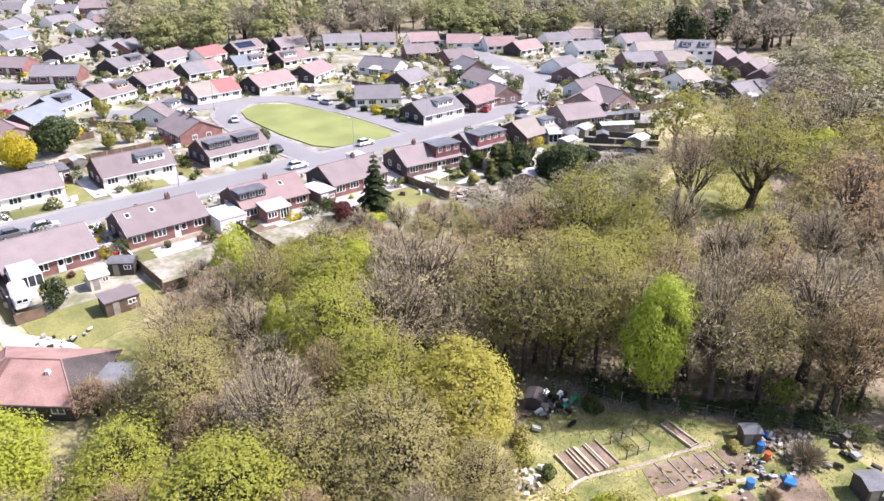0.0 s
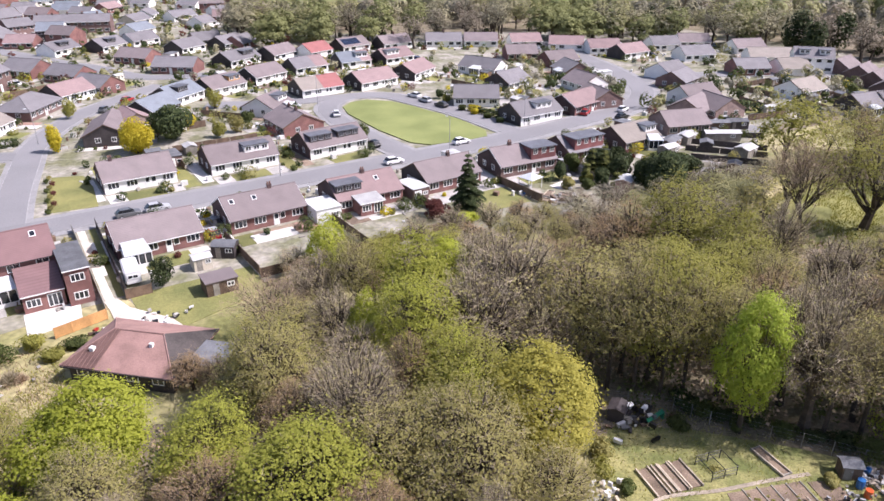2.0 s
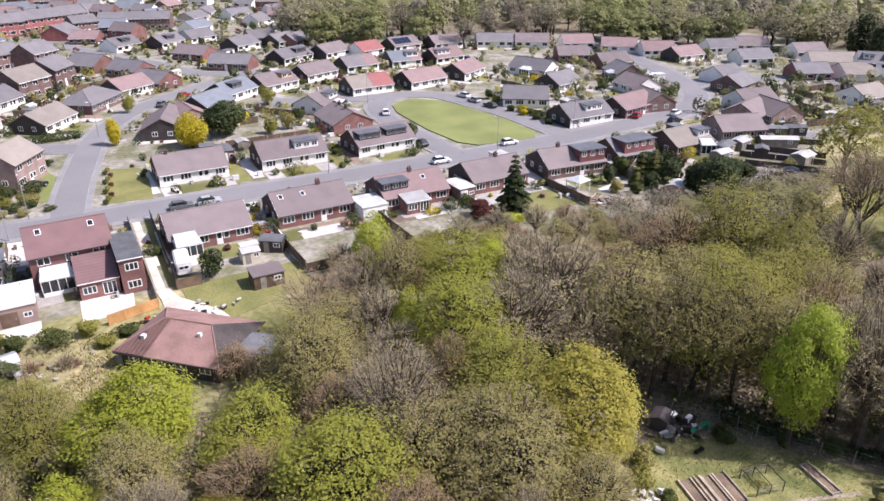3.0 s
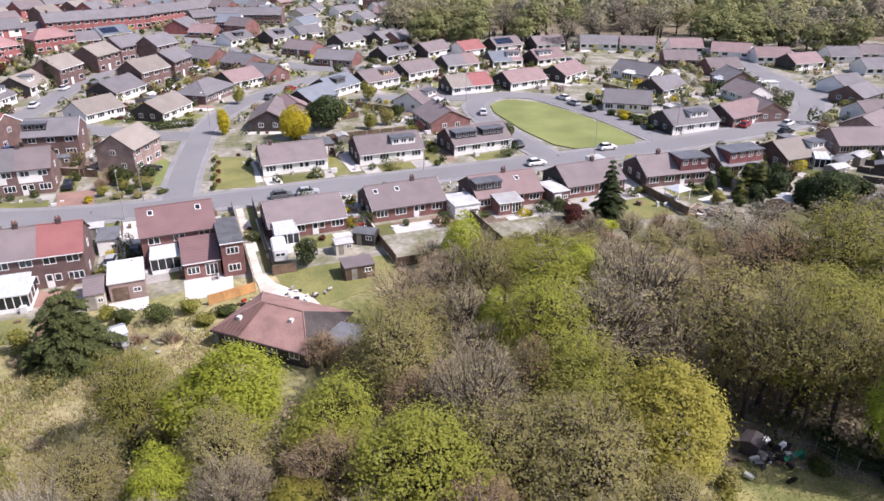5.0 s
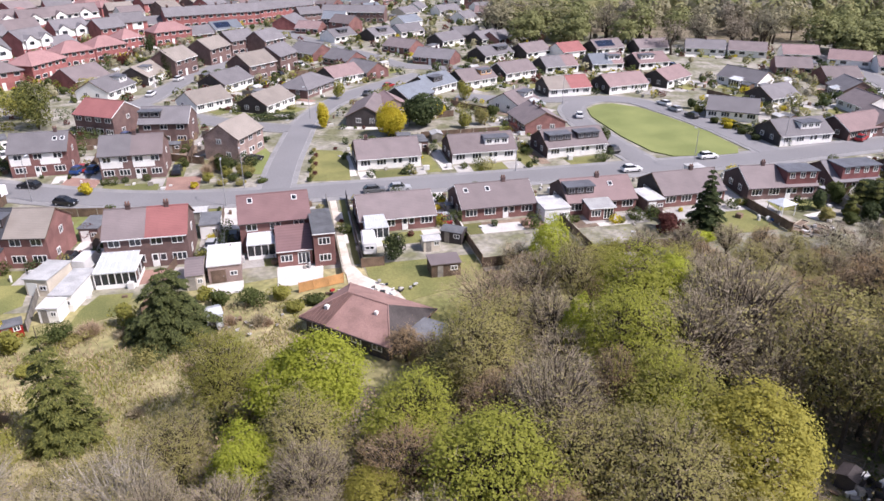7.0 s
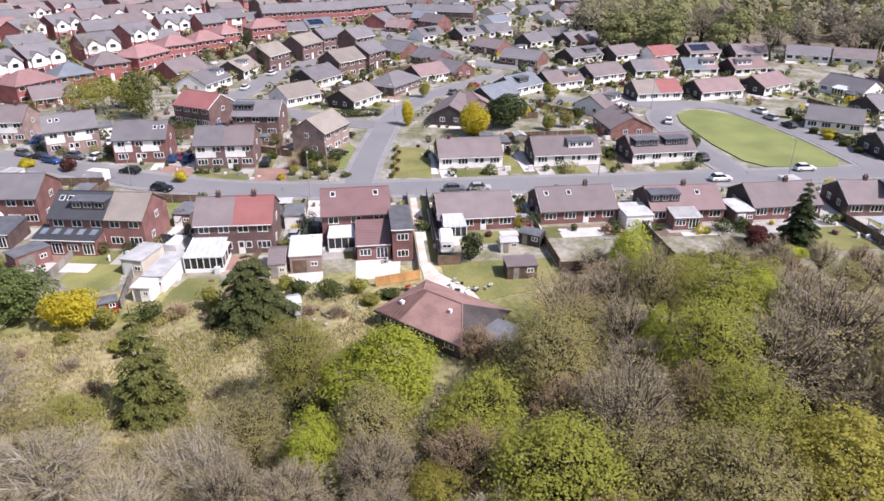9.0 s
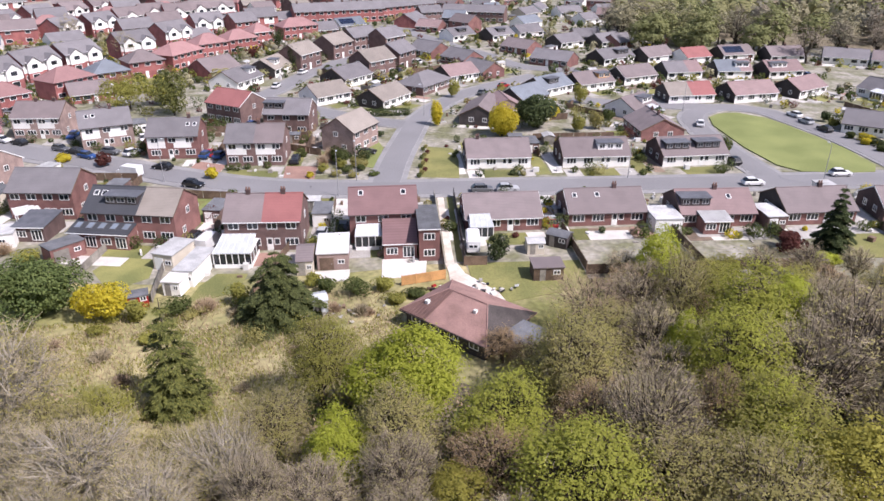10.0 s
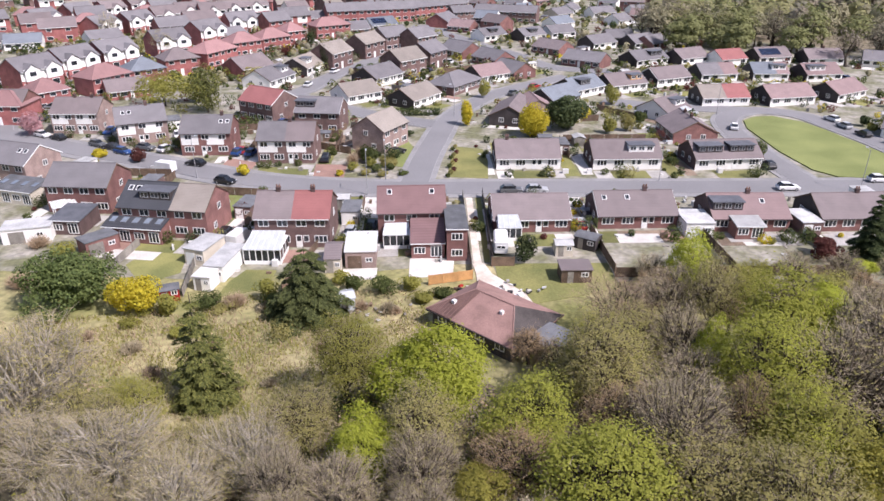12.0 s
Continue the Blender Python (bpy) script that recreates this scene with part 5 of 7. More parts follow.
# more of the estate, back to the skyline: pairs of brick houses and white bungalows along bent rows
back = random.Random(31)
for row in range(10):
    r = 318 + 18.5 * row
    a = -37.0
    while a < 16.5:
        a += math.degrees(back.uniform(17.0, 23.0) / r)
        x, y = (r + back.uniform(-3, 3)) * math.sin(radians(a)), (r + back.uniform(-3, 3)) * math.cos(radians(a))
        if any((x - q[0]) ** 2 + (y - q[1]) ** 2 < (9 + q[3] * 0.5) ** 2 for q in HOUSES) or (a > 12 and r < 345) or noise.noise(Vector((x * 0.02, y * 0.02, 2))) > 0.36:
            continue
        if x < -25:
            k = back.randrange(5)
            house(x, y, back.choice((28, 40, 52)) + back.uniform(-6, 6), back.uniform(10, 12), 2, roof=("roof_grey", "roof_brown", "roof_rose", "roof_grey", "roof_beige")[k], wall="brick_bright" if k != 4 else "brick_brown", hip=k == 2, front="render_white" if k in (0, 3) else "", far=True, plain=True, door=0)
        else:
            k = back.randrange(5)
            house(x, y, back.choice((20, 35, -20, -40)) + back.uniform(-8, 8), back.uniform(10.5, 13), 1 + (k == 1), roof=("roof_grey", "roof_brown", "roof_blue", "roof_grey", "roof_pink")[k], wall=("render_white", "brick_red", "render_white", "render_cream", "brick_red")[k], far=True, plain=True, door=0)
# close beside the green and the bend
house(136.3, 187.5, -66.9, 13.5, 1, roof='roof_grey', wall='render_white')
house(110.8, 155.4, -34.5, 12.0, 1, roof='roof_grey', wall='clad_dark', gable='clad_dark', front='render_white')
house(130.3, 166.7, 14.9, 11.0, 1, roof='roof_grey', wall='render_white', gable='clad_dark')
house(112.5, 134.4, 1.6, 13.5, 1, roof='roof_grey', wall='render_white', gable='clad_dark', dormers=((1.5, 5, -1, 'render_white'),))
house(128.9, 135.5, 10.8, 13.0, 1, roof='roof_pink', wall='brick_red', gable='brick_dark')
house(157.0, 168.6, -104.5, 10.5, 1, roof='roof_grey', wall='brick_brown')
house(147.6, 152.3, -96.2, 10.5, 1, roof='roof_brown', wall='render_white')
house(137.1, 136.1, -101.9, 10.5, 1, roof='roof_brown', wall='brick_brown')
house(189.5, 207.4, -40.7, 13.0, 1, roof='roof_pink', wall='render_white')
house(195.8, 194.5, -25.0, 12.0, 1, roof='roof_pink', wall='render_white')
house(196.7, 182.3, -1.3, 12.0, 1, roof='roof_pink', wall='render_white', gable='clad_dark')
house(180.2, 221.2, -24.7, 12.0, 1, roof='roof_pink', wall='render_white')
house(154.4, 239.5, -28.7, 14.0, 1, roof='roof_grey', wall='render_white', gable='clad_dark', stacks=(0,))
house(166.8, 231.7, -33.3, 13.0, 1, roof='roof_brown', wall='render_white')
house(162.2, 201.1, -25.4, 11.0, 1, roof='roof_brown', wall='brick_red')
house(165.4, 184.3, -10.5, 11.0, 1, roof='roof_brown', wall='brick_red')
house(219.7, 187.1, -20.8, 11.0, 1, roof='roof_grey', wall='render_white')
house(234.6, 185.3, -32.4, 12.0, 1, roof='roof_brown', wall='render_white')
house(212.9, 166.6, -18.7, 12.0, 1, roof='roof_grey', wall='render_white')
house(240.9, 166.0, -20.7, 12.0, 1, roof='roof_brown', wall='render_white')
house(230.7, 149.5, -35.1, 15.0, 1, roof='roof_beige', wall='render_white')
house(207.5, 140.7, -25.7, 11.0, 1, roof='roof_grey', wall='brick_red')
house(228.1, 132.0, -48.9, 12.0, 2, roof='roof_grey', wall='render_white', dormers=((-3, 3, -1, 'render_white'), (3, 3, -1, 'render_white')))
house(180.8, 150.6, 6.4, 10.5, 1, roof='roof_grey', wall='render_white')
house(173.9, 140.3, 16.8, 11.0, 1, roof='roof_grey', wall='brick_brown')
house(161.3, 124.0, -6.8, 11.0, 1, roof='roof_brown', wall='render_white')
house(149.9, 115.3, 19.3, 11.0, 1, roof='roof_brown', wall='brick_pale')
house(155.8, 112.7, -101.8, 11.0, 1, roof='roof_brown', wall='brick_pale')
house(234.9, 125.4, 9.6, 11.0, 1, roof='roof_brown', wall='brick_brown', d=8)
house(229.0, 115.5, 13.7, 11.0, 1, roof='roof_brown', wall='brick_brown', d=8)
house(223.6, 108.0, 10.8, 11.0, 1, roof='roof_brown', wall='brick_brown', d=8)
house(215.0, 99.6, 13.2, 11.0, 1, roof='roof_brown', wall='brick_brown', d=8)
house(207.3, 91.8, 13.7, 11.0, 1, roof='roof_brown', wall='brick_brown', d=8)
house(190.7, 93.3, -11.0, 12.0, 1, roof='roof_grey', wall='render_white', gable='clad_dark')
house(198.2, 90.2, -19.0, 11.0, 1, roof='roof_grey', wall='render_white')
house(192.8, 112.9, -0.9, 11.0, 1, roof='roof_beige', wall='render_white')
house(219.1, 133.6, -23.9, 10.0, 1, roof='roof_beige', wall='render_white')

# ---- trees that stand out ----
tree("oak_bare", 21.8, 70.4, 9.8, 12.6, 1)
tree("olive", 31.9, 69.7, 13.0, 6.7, 1)
tree("bright", 33.8, 82.3, 10.0, 5.8, 2)
tree("fresh", 37.9, 64.6, 14.0, 8.8, 3)
tree("fresh", 31.4, 53.4, 14.6, 9.8, 4)
tree("bright", 27.4, 57.4, 12.0, 4.8, 5)
tree("bare", 43.5, 54.6, 17.0, 12.1, 6)
tree("olive", 49.1, 48.2, 16.0, 10.8, 7)
tree("bud", 55.6, 41.7, 16.0, 10.6, 8)
tree("vivid", 54.2, 30.5, 18.4, 6.8, 9)
tree("bare", 59.7, 27.2, 16.5, 10.4, 10)
tree("bare", 70.7, 22.3, 16.0, 12.5, 11)
tree("ochre", 34.7, 37.3, 14.0, 10.4, 12)
tree("bare", 19.8, 43.5, 15.0, 11.4, 13)
tree("olive", 25.6, 35.9, 14.0, 11.4, 14)
tree("fresh", 28.6, 42.7, 14.0, 7.3, 15)
tree("bare_brown", 25.6, 44.9, 14.5, 5.8, 16)
tree("olive", 16.2, 55.2, 14.0, 10.0, 17)
tree("fresh", 13.3, 39.7, 14.0, 11.4, 18)
tree("fresh", 8.0, 48.2, 12.0, 8.0, 19)
tree("oak", 113.8, 51.2, 19.5, 18.5, 20)
tree("oak_bare", 109.2, 62.2, 15.0, 12.5, 21)
tree("oak_bare", 106.6, 57.7, 15.0, 13.5, 22)
tree("bud", 75.3, 57.0, 15.0, 11.2, 23)
tree("bud", 76.0, 49.1, 14.0, 10.0, 24)
tree("bud", 128.1, 75.0, 17.0, 11.5, 25)
tree("bare_brown", 112.9, 35.0, 15.0, 12.5, 26)
tree("bright", 141.4, 51.6, 11.0, 7.4, 28)
tree("bare", 141.5, 56.8, 15.0, 12.5, 29)
tree("bare", 154.5, 52.8, 16.0, 12.5, 30)
tree("bare", 99.3, 38.3, 10.0, 9.0, 31)
tree("bare_brown", 69.1, 60.5, 12.0, 9.4, 32)
tree("bare", 46.5, 62.7, 13.0, 8.1, 33)
tree("bright", 45.8, 69.2, 9.0, 6.6, 34)
tree("bud", 67.3, 43.6, 13.0, 8.3, 35)
tree("bare", 80.6, 38.0, 13.0, 9.9, 36)
tree("olive", 69.9, 39.2, 13.0, 8.3, 37)
tree("bare_brown", 76.0, 28.9, 14.0, 9.8, 38)
tree("bare_brown", 66.7, 17.4, 15.0, 9.1, 39)
tree("bright", 0.1, 55.2, 12.6, 11.4, 1)
tree("bud", -8.3, 58.7, 12.0, 7.7, 2)
tree("bright", -5.8, 47.1, 10.0, 5.7, 3)
tree("olive", 15.2, 56.6, 10.5, 7.6, 4)
tree("bare_pale", -37.7, 58.0, 13.0, 12.5, 5)
tree("bare_pale", -38.5, 52.9, 13.0, 12.5, 6)
tree("bare_pale", -26.7, 45.8, 11.0, 11.2, 7)
tree("bare_pale", -15.8, 46.5, 10.0, 9.3, 8)
tree("olive", -12.1, 51.2, 9.0, 7.7, 9)
tree("ochre", 3.6, 41.0, 9.0, 5.8, 10)
tree("bare", -0.7, 42.6, 11.0, 7.1, 11)
tree("bare_pale", -19.9, 42.2, 10.0, 9.0, 12)
tree("olive", 20.6, 39.2, 13.0, 9.8, 13)
tree("bud", 29.2, 43.0, 14.0, 11.8, 14)
tree("bare", 37.4, 52.0, 15.0, 12.5, 15)

for k, (px, py, h, w) in enumerate(((48.4, 42.6, 14.5, 6.0), (50.6, 41.0, 15.5, 6.4), (52.2, 38.8, 15.0, 5.6), (54.4, 37.6, 16.0, 6.2), (51.6, 43.8, 16.0, 6.6), (58.6, 31.6, 14.0, 5.0), (60.4, 25.6, 14.0, 5.8), (63.4, 23.6, 14.5, 6.0), (66.8, 19.0, 13.5, 5.6), (56.6, 35.0, 15.5, 6.0), (70.4, 16.4, 13.5, 6.0))):
    tree("tall", px, py, h, w, k)

# ---- back gardens of the row by the wood ----


def extension(x, y, turn, w, d, h0, h1, wall, roof, label, storeys=1, lights=0):
    """A lean-to or flat-roofed wing built against a house; its high side is at y = 0 and it runs to -y."""
    e = empty("extension", pose(x, y, 0.03, 0, 0, turn), label, "extension")
    bm = bmesh.new()
    lo = [bm.verts.new(p) for p in ((-w / 2, -d, 0), (w / 2, -d, 0), (w / 2, 0, 0), (-w / 2, 0, 0))]
    hi = [bm.verts.new(p) for p in ((-w / 2, -d, h0 - 0.1), (w / 2, -d, h0 - 0.1), (w / 2, 0, h1 - 0.1), (-w / 2, 0, h1 - 0.1))]
    bm.faces.new(lo[::-1])
    bm.faces.new(hi)
    for i in range(4):
        bm.faces.new((lo[i], lo[(i + 1) % 4], hi[(i + 1) % 4], hi[i]))
    part("wall", bm, wall, e)
    k = (h1 - h0) / d
    r = part("roof", slab(bmesh.new(), [(-w / 2 - 0.15, -d - 0.25, h0 - 0.25 * k + 0.08), (w / 2 + 0.15, -d - 0.25, h0 - 0.25 * k + 0.08), (w / 2 + 0.15, 0, h1 + 0.08), (-w / 2 - 0.15, 0, h1 + 0.08)], 0.16), roof, e)
    part("gutter", boxes((-w / 2 - 0.15, w / 2 + 0.15, -d - 0.35, -d - 0.25, h0 - 0.25 * k - 0.06, h0 - 0.25 * k + 0.06)), "upvc", e)
    n = max(1, round(w / 2.4))
    for s in range(storeys):
        for i in range(n):
            window(e, -w / 2 + (i + 0.5) * w / n, -d, (0.3 if storeys == 1 and i % 2 else 0.8) + 2.6 * s, min(1.7, w / n - 0.5), 1.75 if storeys == 1 and i % 2 else 1.15, 0, 3)
    for i in range(lights):
        f = part("rooflight", shared(("lean_light",), lambda: boxes((-0.5, 0.5, -0.75, 0.75, 0.0, 0.08))), "lead", r, "", pose(-w / 2 + (i + 0.5) * w / lights, -d * 0.5, (h0 + h1) / 2 + 0.08, math.degrees(math.atan(k)), 0, 0))
        # pale blue-grey pane colour stands in for the sky's reflection
        part("glazing", shared(("lean_pane",), lambda: boxes((-0.42, 0.42, -0.67, 0.67, 0.08, 0.09))), "glass_sky", f)
    return e


# two-storey red-roofed house: flat-roofed wing, lean-to, glazed room, pale patio
extension(3.8, 102.3, 1, 3.0, 9.2, 5.15, 5.2, "brick_red", "felt", "two-storey red brick wing with a flat grey felt roof", 2)
extension(-0.4, 100.0, 1, 4.9, 6.0, 2.55, 4.0, "brick_red", "roof_maroon", "single-storey brick lean-to with a maroon tiled roof")
conservatory(-5.1, 100.3, 1, 4.0, 3.0, 2.3, 0.8)
pad("patio", [(-3.0, 87.8), (3.2, 88.4), (3.6, 94.0), (-3.0, 94.0)], 0.07, "flags_pale", "bleached patio of pale flags behind the house", "patio")
fence(-0.2, 85.6, 5.9, 87.2, 1.5, "timber_orange", "new orange timber panel fence above the lane")
shed(-10.1, 94.5, 2, 4.4, 7.0, 2.6, "brick_pale", "cloth_white", "pale brick garage with a white flat roof", False, "garage", "garage", "timber")
shed(-13.9, 92.4, 2, 2.3, 5.8, 2.3, "render_cream", "roof_brown", "narrow garage with a dull maroon tiled roof", True, "garage", "garage")
pad("drive", [(-13.6, 99), (-9.0, 99), (-7.4, 120.6), (-11.4, 120.6)], 0.06, "flags_pale", "long bleached concrete drive beside the house", "drive")
car(-12.6, 103.2, 84, "paint_silver", 0.07)
car(-9.4, 105.5, 88, "paint_black", 0.07)
pad("patio", [(-12.5, 87.2), (-7.6, 87.6), (-7.6, 91), (-12.5, 90.6)], 0.06, "flags_pale", "small pale patio behind the garages", "patio")
pad("lawn", [(-15.5, 111), (-12, 111), (-12, 120), (-15.5, 120)], 0.06, "lawn", "strip of front lawn with a row of small shrubs", "lawn")
for k in range(7):
    bush(-12.9 + 0.1 * k, 110.5 + 1.35 * k, 0.9, 0.8, "leaf_shrub", "small clipped shrub in a row on the lawn", n=160)

# two-tone semi and the garages beside it
conservatory(-24.2, 97.6, -2, 5.4, 5.2, 2.3, 0.7)
extension(-24.5, 98.6, -1, 4.6, 1.6, 2.5, 2.9, "render_white", "roof_brown", "low brick porch with a brown tiled roof")
car(-29.6, 100.2, 75, "paint_white", 0.06, True)
shed(-33.3, 95.0, -18, 3.2, 5.6, 2.5, "render_cream", "felt_pale", "concrete sectional garage with a pale flat roof", False, "garage", "garage", "upvc")
shed(-29.2, 90.8, -11, 2.7, 7.4, 2.4, "render_white", "felt_pale", "long white garage with a grey flat roof", False, "garage", "garage", "upvc")
shed(-30.6, 85.8, -11, 2.4, 2.6, 2.1, "render_white", "cloth_white", "small white outhouse with a white roof", False, "outhouse")
pad("lawn", [(-39.9, 86.4), (-35.6, 90.0), (-36.6, 98.4), (-41.6, 101.0), (-44.4, 92.7)], 0.06, "lawn", "long dry back lawn", "lawn")
pad("lawn", [(-28.6, 82.6), (-22.4, 85.0), (-22.0, 90.5), (-26.4, 90.8), (-28.0, 87.0)], 0.06, "lawn", "back lawn curving round a path", "lawn")
pad("lawn", [(-34.1, 109.2), (-29.8, 109.5), (-30.2, 119.6), (-37.5, 121.6), (-36.2, 113)], 0.06, "green_lawn", "bright front lawn beside the drive", "lawn")
pad("drive", [(-31.4, 97), (-27.6, 97), (-26.6, 120.4), (-29.6, 120.6)], 0.065, "concrete", "worn concrete drive between two houses", "drive")
shed(-34.6, 82.4, 20, 2.6, 1.8, 1.7, "paint_red", "felt", "small dark red shed with a flat felt roof", False)
fence(-33.0, 83.0, -35.2, 100.0, 1.4, "timber_grey", "weathered grey timber fence between gardens")
fence(-46.0, 86.0, -44.8, 99.5, 1.4, "timber_grey", "weathered grey timber fence between gardens")
fence(-20.0, 84.0, -17.2, 98.0, 1.4, "timber", "brown timber panel fence between gardens")
extension(-45.4, 103.8, -10, 9.6, 3.6, 2.6, 3.4, "brick_red", "roof_slate", "rear room with a black slate roof and skylights", 1, 5)
pad("patio", [(-50.5, 95.5), (-41, 94.0), (-40.2, 98.6), (-50, 100.6)], 0.06, "flags_pale", "pale stone terrace behind the slated house", "patio")
shed(-50.2, 97.8, 48, 5.0, 3.0, 2.4, "brick_red", "felt", "brick outhouse with a flat felt roof", False, "outhouse")
extension(-57.3, 109.6, -5, 5.0, 6.0, 2.5, 3.0, "brick_dark", "lead", "garden room with a grey lead roof")
extension(-72.0, 122.0, -18, 9.0, 5.0, 2.6, 3.4, "render_cream", "felt", "rear wing with a dark roof and a row of skylights", 1, 4)
shed(-63.0, 102.6, 15, 7.0, 4.0, 2.4, "render_white", "felt_pale", "long white outbuilding with a grey roof", False, "outhouse")
pergola = empty("pergola", pose(-61.4, 111.2, 0.05, 0, 0, 35), "white open timber pergola in a back garden", "pergola")
for sx in (-1.6, 1.6):
    for sy in (-1.6, 1.6):
        part("post", shared(("pergola_post",), lambda: boxes((-0.07, 0.07, -0.07, 0.07, 0, 2.4))), "upvc", pergola, "", pose(sx, sy, 0))
for i in range(7):
    part("rafter", shared(("rafter",), lambda: boxes((-1.9, 1.9, -0.05, 0.05, 2.4, 2.55))), "upvc", pergola, "", pose(0, -1.8 + 0.6 * i, 0))
bush(-46.6, 80.4, 14.5, 8.0, "leaf_laurel", "broad dark evergreen bush at the garden's end", n=8500, size=0.34, lumps=16)
bush(-37.6, 79.0, 7.4, 6.0, "leaf_gold", "large gorse bush in yellow flower", n=3600, size=0.26, lumps=14)
bush(-33.4, 78.4, 4.0, 3.4, "leaf_bud", "yellowish green shrub beside the gorse", n=900, size=0.26)
for px, py, w, h, mt in ((-29, 80, 5, 2.6, "leaf_shrub"), (-25.5, 80.4, 5, 2.4, "twig_brown"), (-21.4, 82, 4, 3.6, "leaf_bud"), (-20, 79.5, 4, 2.6, "leaf_shrub"), (-10.4, 84.6, 4, 2.4, "leaf_shrub"), (-6.2, 83.4, 6, 3.2, "leaf_shrub"), (-2.6, 84.6, 4, 2.2, "leaf_bud"),
                         (-1.0, 81.2, 4, 1.4, "leaf_bud"), (-12.4, 86.2, 3, 2.2, "leaf_bud"), (1.6, 82.6, 4, 1.2, "leaf_shrub"), (-51, 70.5, 8, 2.6, "twig_pale"), (-56, 86, 6, 3, "twig_brown"), (-30.5, 73.4, 4, 1.2, "leaf_bud"), (-35, 70, 5, 1.4, "twig_pale"), (-17.6, 85.6, 3, 2.4, "leaf_gold"), (-55, 96, 5, 2.4, "leaf_bud"), (-60, 99, 5, 2.6, "twig_brown"), (-52, 92, 4, 2, "leaf_shrub")):
    bush(px, py, w, h, mt, {"leaf_shrub": "dense green shrub on rough ground", "leaf_bud": "fresh green scrub on rough ground", "twig_brown": "bare brown thicket on rough ground", "twig_pale": "bare pale thicket in dry grass", "leaf_gold": "golden shrub behind a garage"}[mt], n=900, size=0.22)
conifer(-15.5, 78.0, 9.8, 11.5, "leaf_spruce", "broad bushy dark conifer at the field's edge", 1.25, 5, 0.5)
conifer(-23.6, 60.6, 13.2, 9.0, "leaf_fir", "tall fir tree with drooping tiers in the dry meadow", 0.85, 7)
conifer(63.6, 91.0, 11.6, 6.6, "leaf_dark", "tall narrow dark fir in a back garden", 1.4, 9)

# the lane down to the hut
band("lane", [(7.1, 120.5), (7.0, 106), (7.0, 92), (7.7, 87)], 1.15, 0.0, 0.075, "dust", "narrow bleached dirt lane between fences", "lane")
pad("yard", [(6.2, 92), (7.9, 92), (8.8, 88.7), (12.8, 82.9), (14.3, 77.4), (12.1, 76.8), (7.2, 81.6), (6.6, 80.4), (6.5, 89.5)], 0.12, "dust", "dusty bleached yard in front of the hut", "yard")
pad("lawn", [(8.0, 92.5), (8.9, 92.5), (9.2, 119.6), (8.2, 119.6)], 0.06, "lawn", "grass strip along the lane", "lawn")
fence(9.5, 119, 9.1, 91.6, 1.7, "clad_dark", "long black-stained fence along the lane")
fence(6.0, 119.5, 6.0, 88, 1.2, "timber_grey", "low weathered fence along the lane")
hut = empty("hut", pose(7.8, 74.4, 0, 0, 0, -44), "low wooden hut with a red-brown roof and dark eaves", "hut")
part("wall", walls(12.2, 9.0, 2.5, 2.5, False), "clad_dark", hut)
mk("hut_red", (0.34, 0.205, 0.175), 0.75, 0.2, 0.5, 8, 0.2, 0.0)
mk("hut_brown", (0.15, 0.085, 0.072), 0.75, 0.25, 0.5, 8, 0.2, 0.0)
hr = roof_hip(hut, 12.4, 9.2, 2.5, 4.3, "hut_red", 0.5, 3.2)
part("boarded_slope", slab(bmesh.new(), [(-6.66, -5.12, 2.37), (-2.6, -5.12, 2.37), (-2.2, -0.05, 4.35), (-3.0, -0.05, 4.35)], 0.05), "hut_brown", hr)
for i in range(9):
    f = i / 8
    part("batten", tube(bmesh.new(), (-6.5 + 3.9 * f, -5.12, 2.39), (-6.5 + 3.9 * f + (0.4 if f > 0.85 else 0.2), -5.12 + 5.0 * min(1, 0.08 + f * 1.05), 2.39 + 1.95 * min(1, 0.08 + f * 1.05)), 0.05, 0.05, 4), "hut_brown", hr)
# tree shadow on the roof's right end, laid on as a dark plate
mk("hut_shaded", (0.075, 0.064, 0.06), 0.85, 0.3, 0.5, 8, 0.3, 0.0)
part("felted_hip", slab(bmesh.new(), [(6.74, -5.12, 2.37), (6.74, 5.12, 2.37), (3.05, 0.0, 4.37)], 0.05), "hut_shaded", hr, "end of the roof darkened as by a tree's shadow")
part("gutter", boxes((-6.6, 6.6, -5.2, -5.08, 2.1, 2.25)), "clad_dark", hut)
for u in (-4.5, -1.5, 1.5, 4.5):
    window(hut, u, -4.5, 0.9, 1.4, 1.0, 0, 2)
part("vent", boxes((-0.25, 0.25, -0.25, 0.25, 0, 0.6)), "upvc", hut, "white roof vent", pose(-4.0, -2.9, 3.0))
part("vent", boxes((-0.2, 0.2, -0.2, 0.2, 0, 0.5)), "upvc", hut, "white roof vent", pose(2.4, -1.6, 3.55))
porch = empty("porch", pose(13.6, 68.6, 0, 0, 0, -44), "open timber porch with a dark felt roof and pale posts", "porch")
part("roof", boxes((-2.4, 2.4, -2.2, 2.6, 2.35, 2.5)), "felt", porch)
for u in (-2.1, -0.7, 0.7, 2.1):
    part("post", shared(("porch_post",), lambda: boxes((-0.08, 0.08, -0.08, 0.08, 0, 2.35))), "timber_grey", porch, "", pose(u, -2.0, 0))
part("back_wall", boxes((-2.3, 2.3, 2.3, 2.5, 0, 2.35)), "clad_dark", porch)
pad("lawn", [(9.8, 79), (26, 84), (26, 92), (9.4, 92)], 0.055, "lawn", "rough grass beside the yard", "lawn")
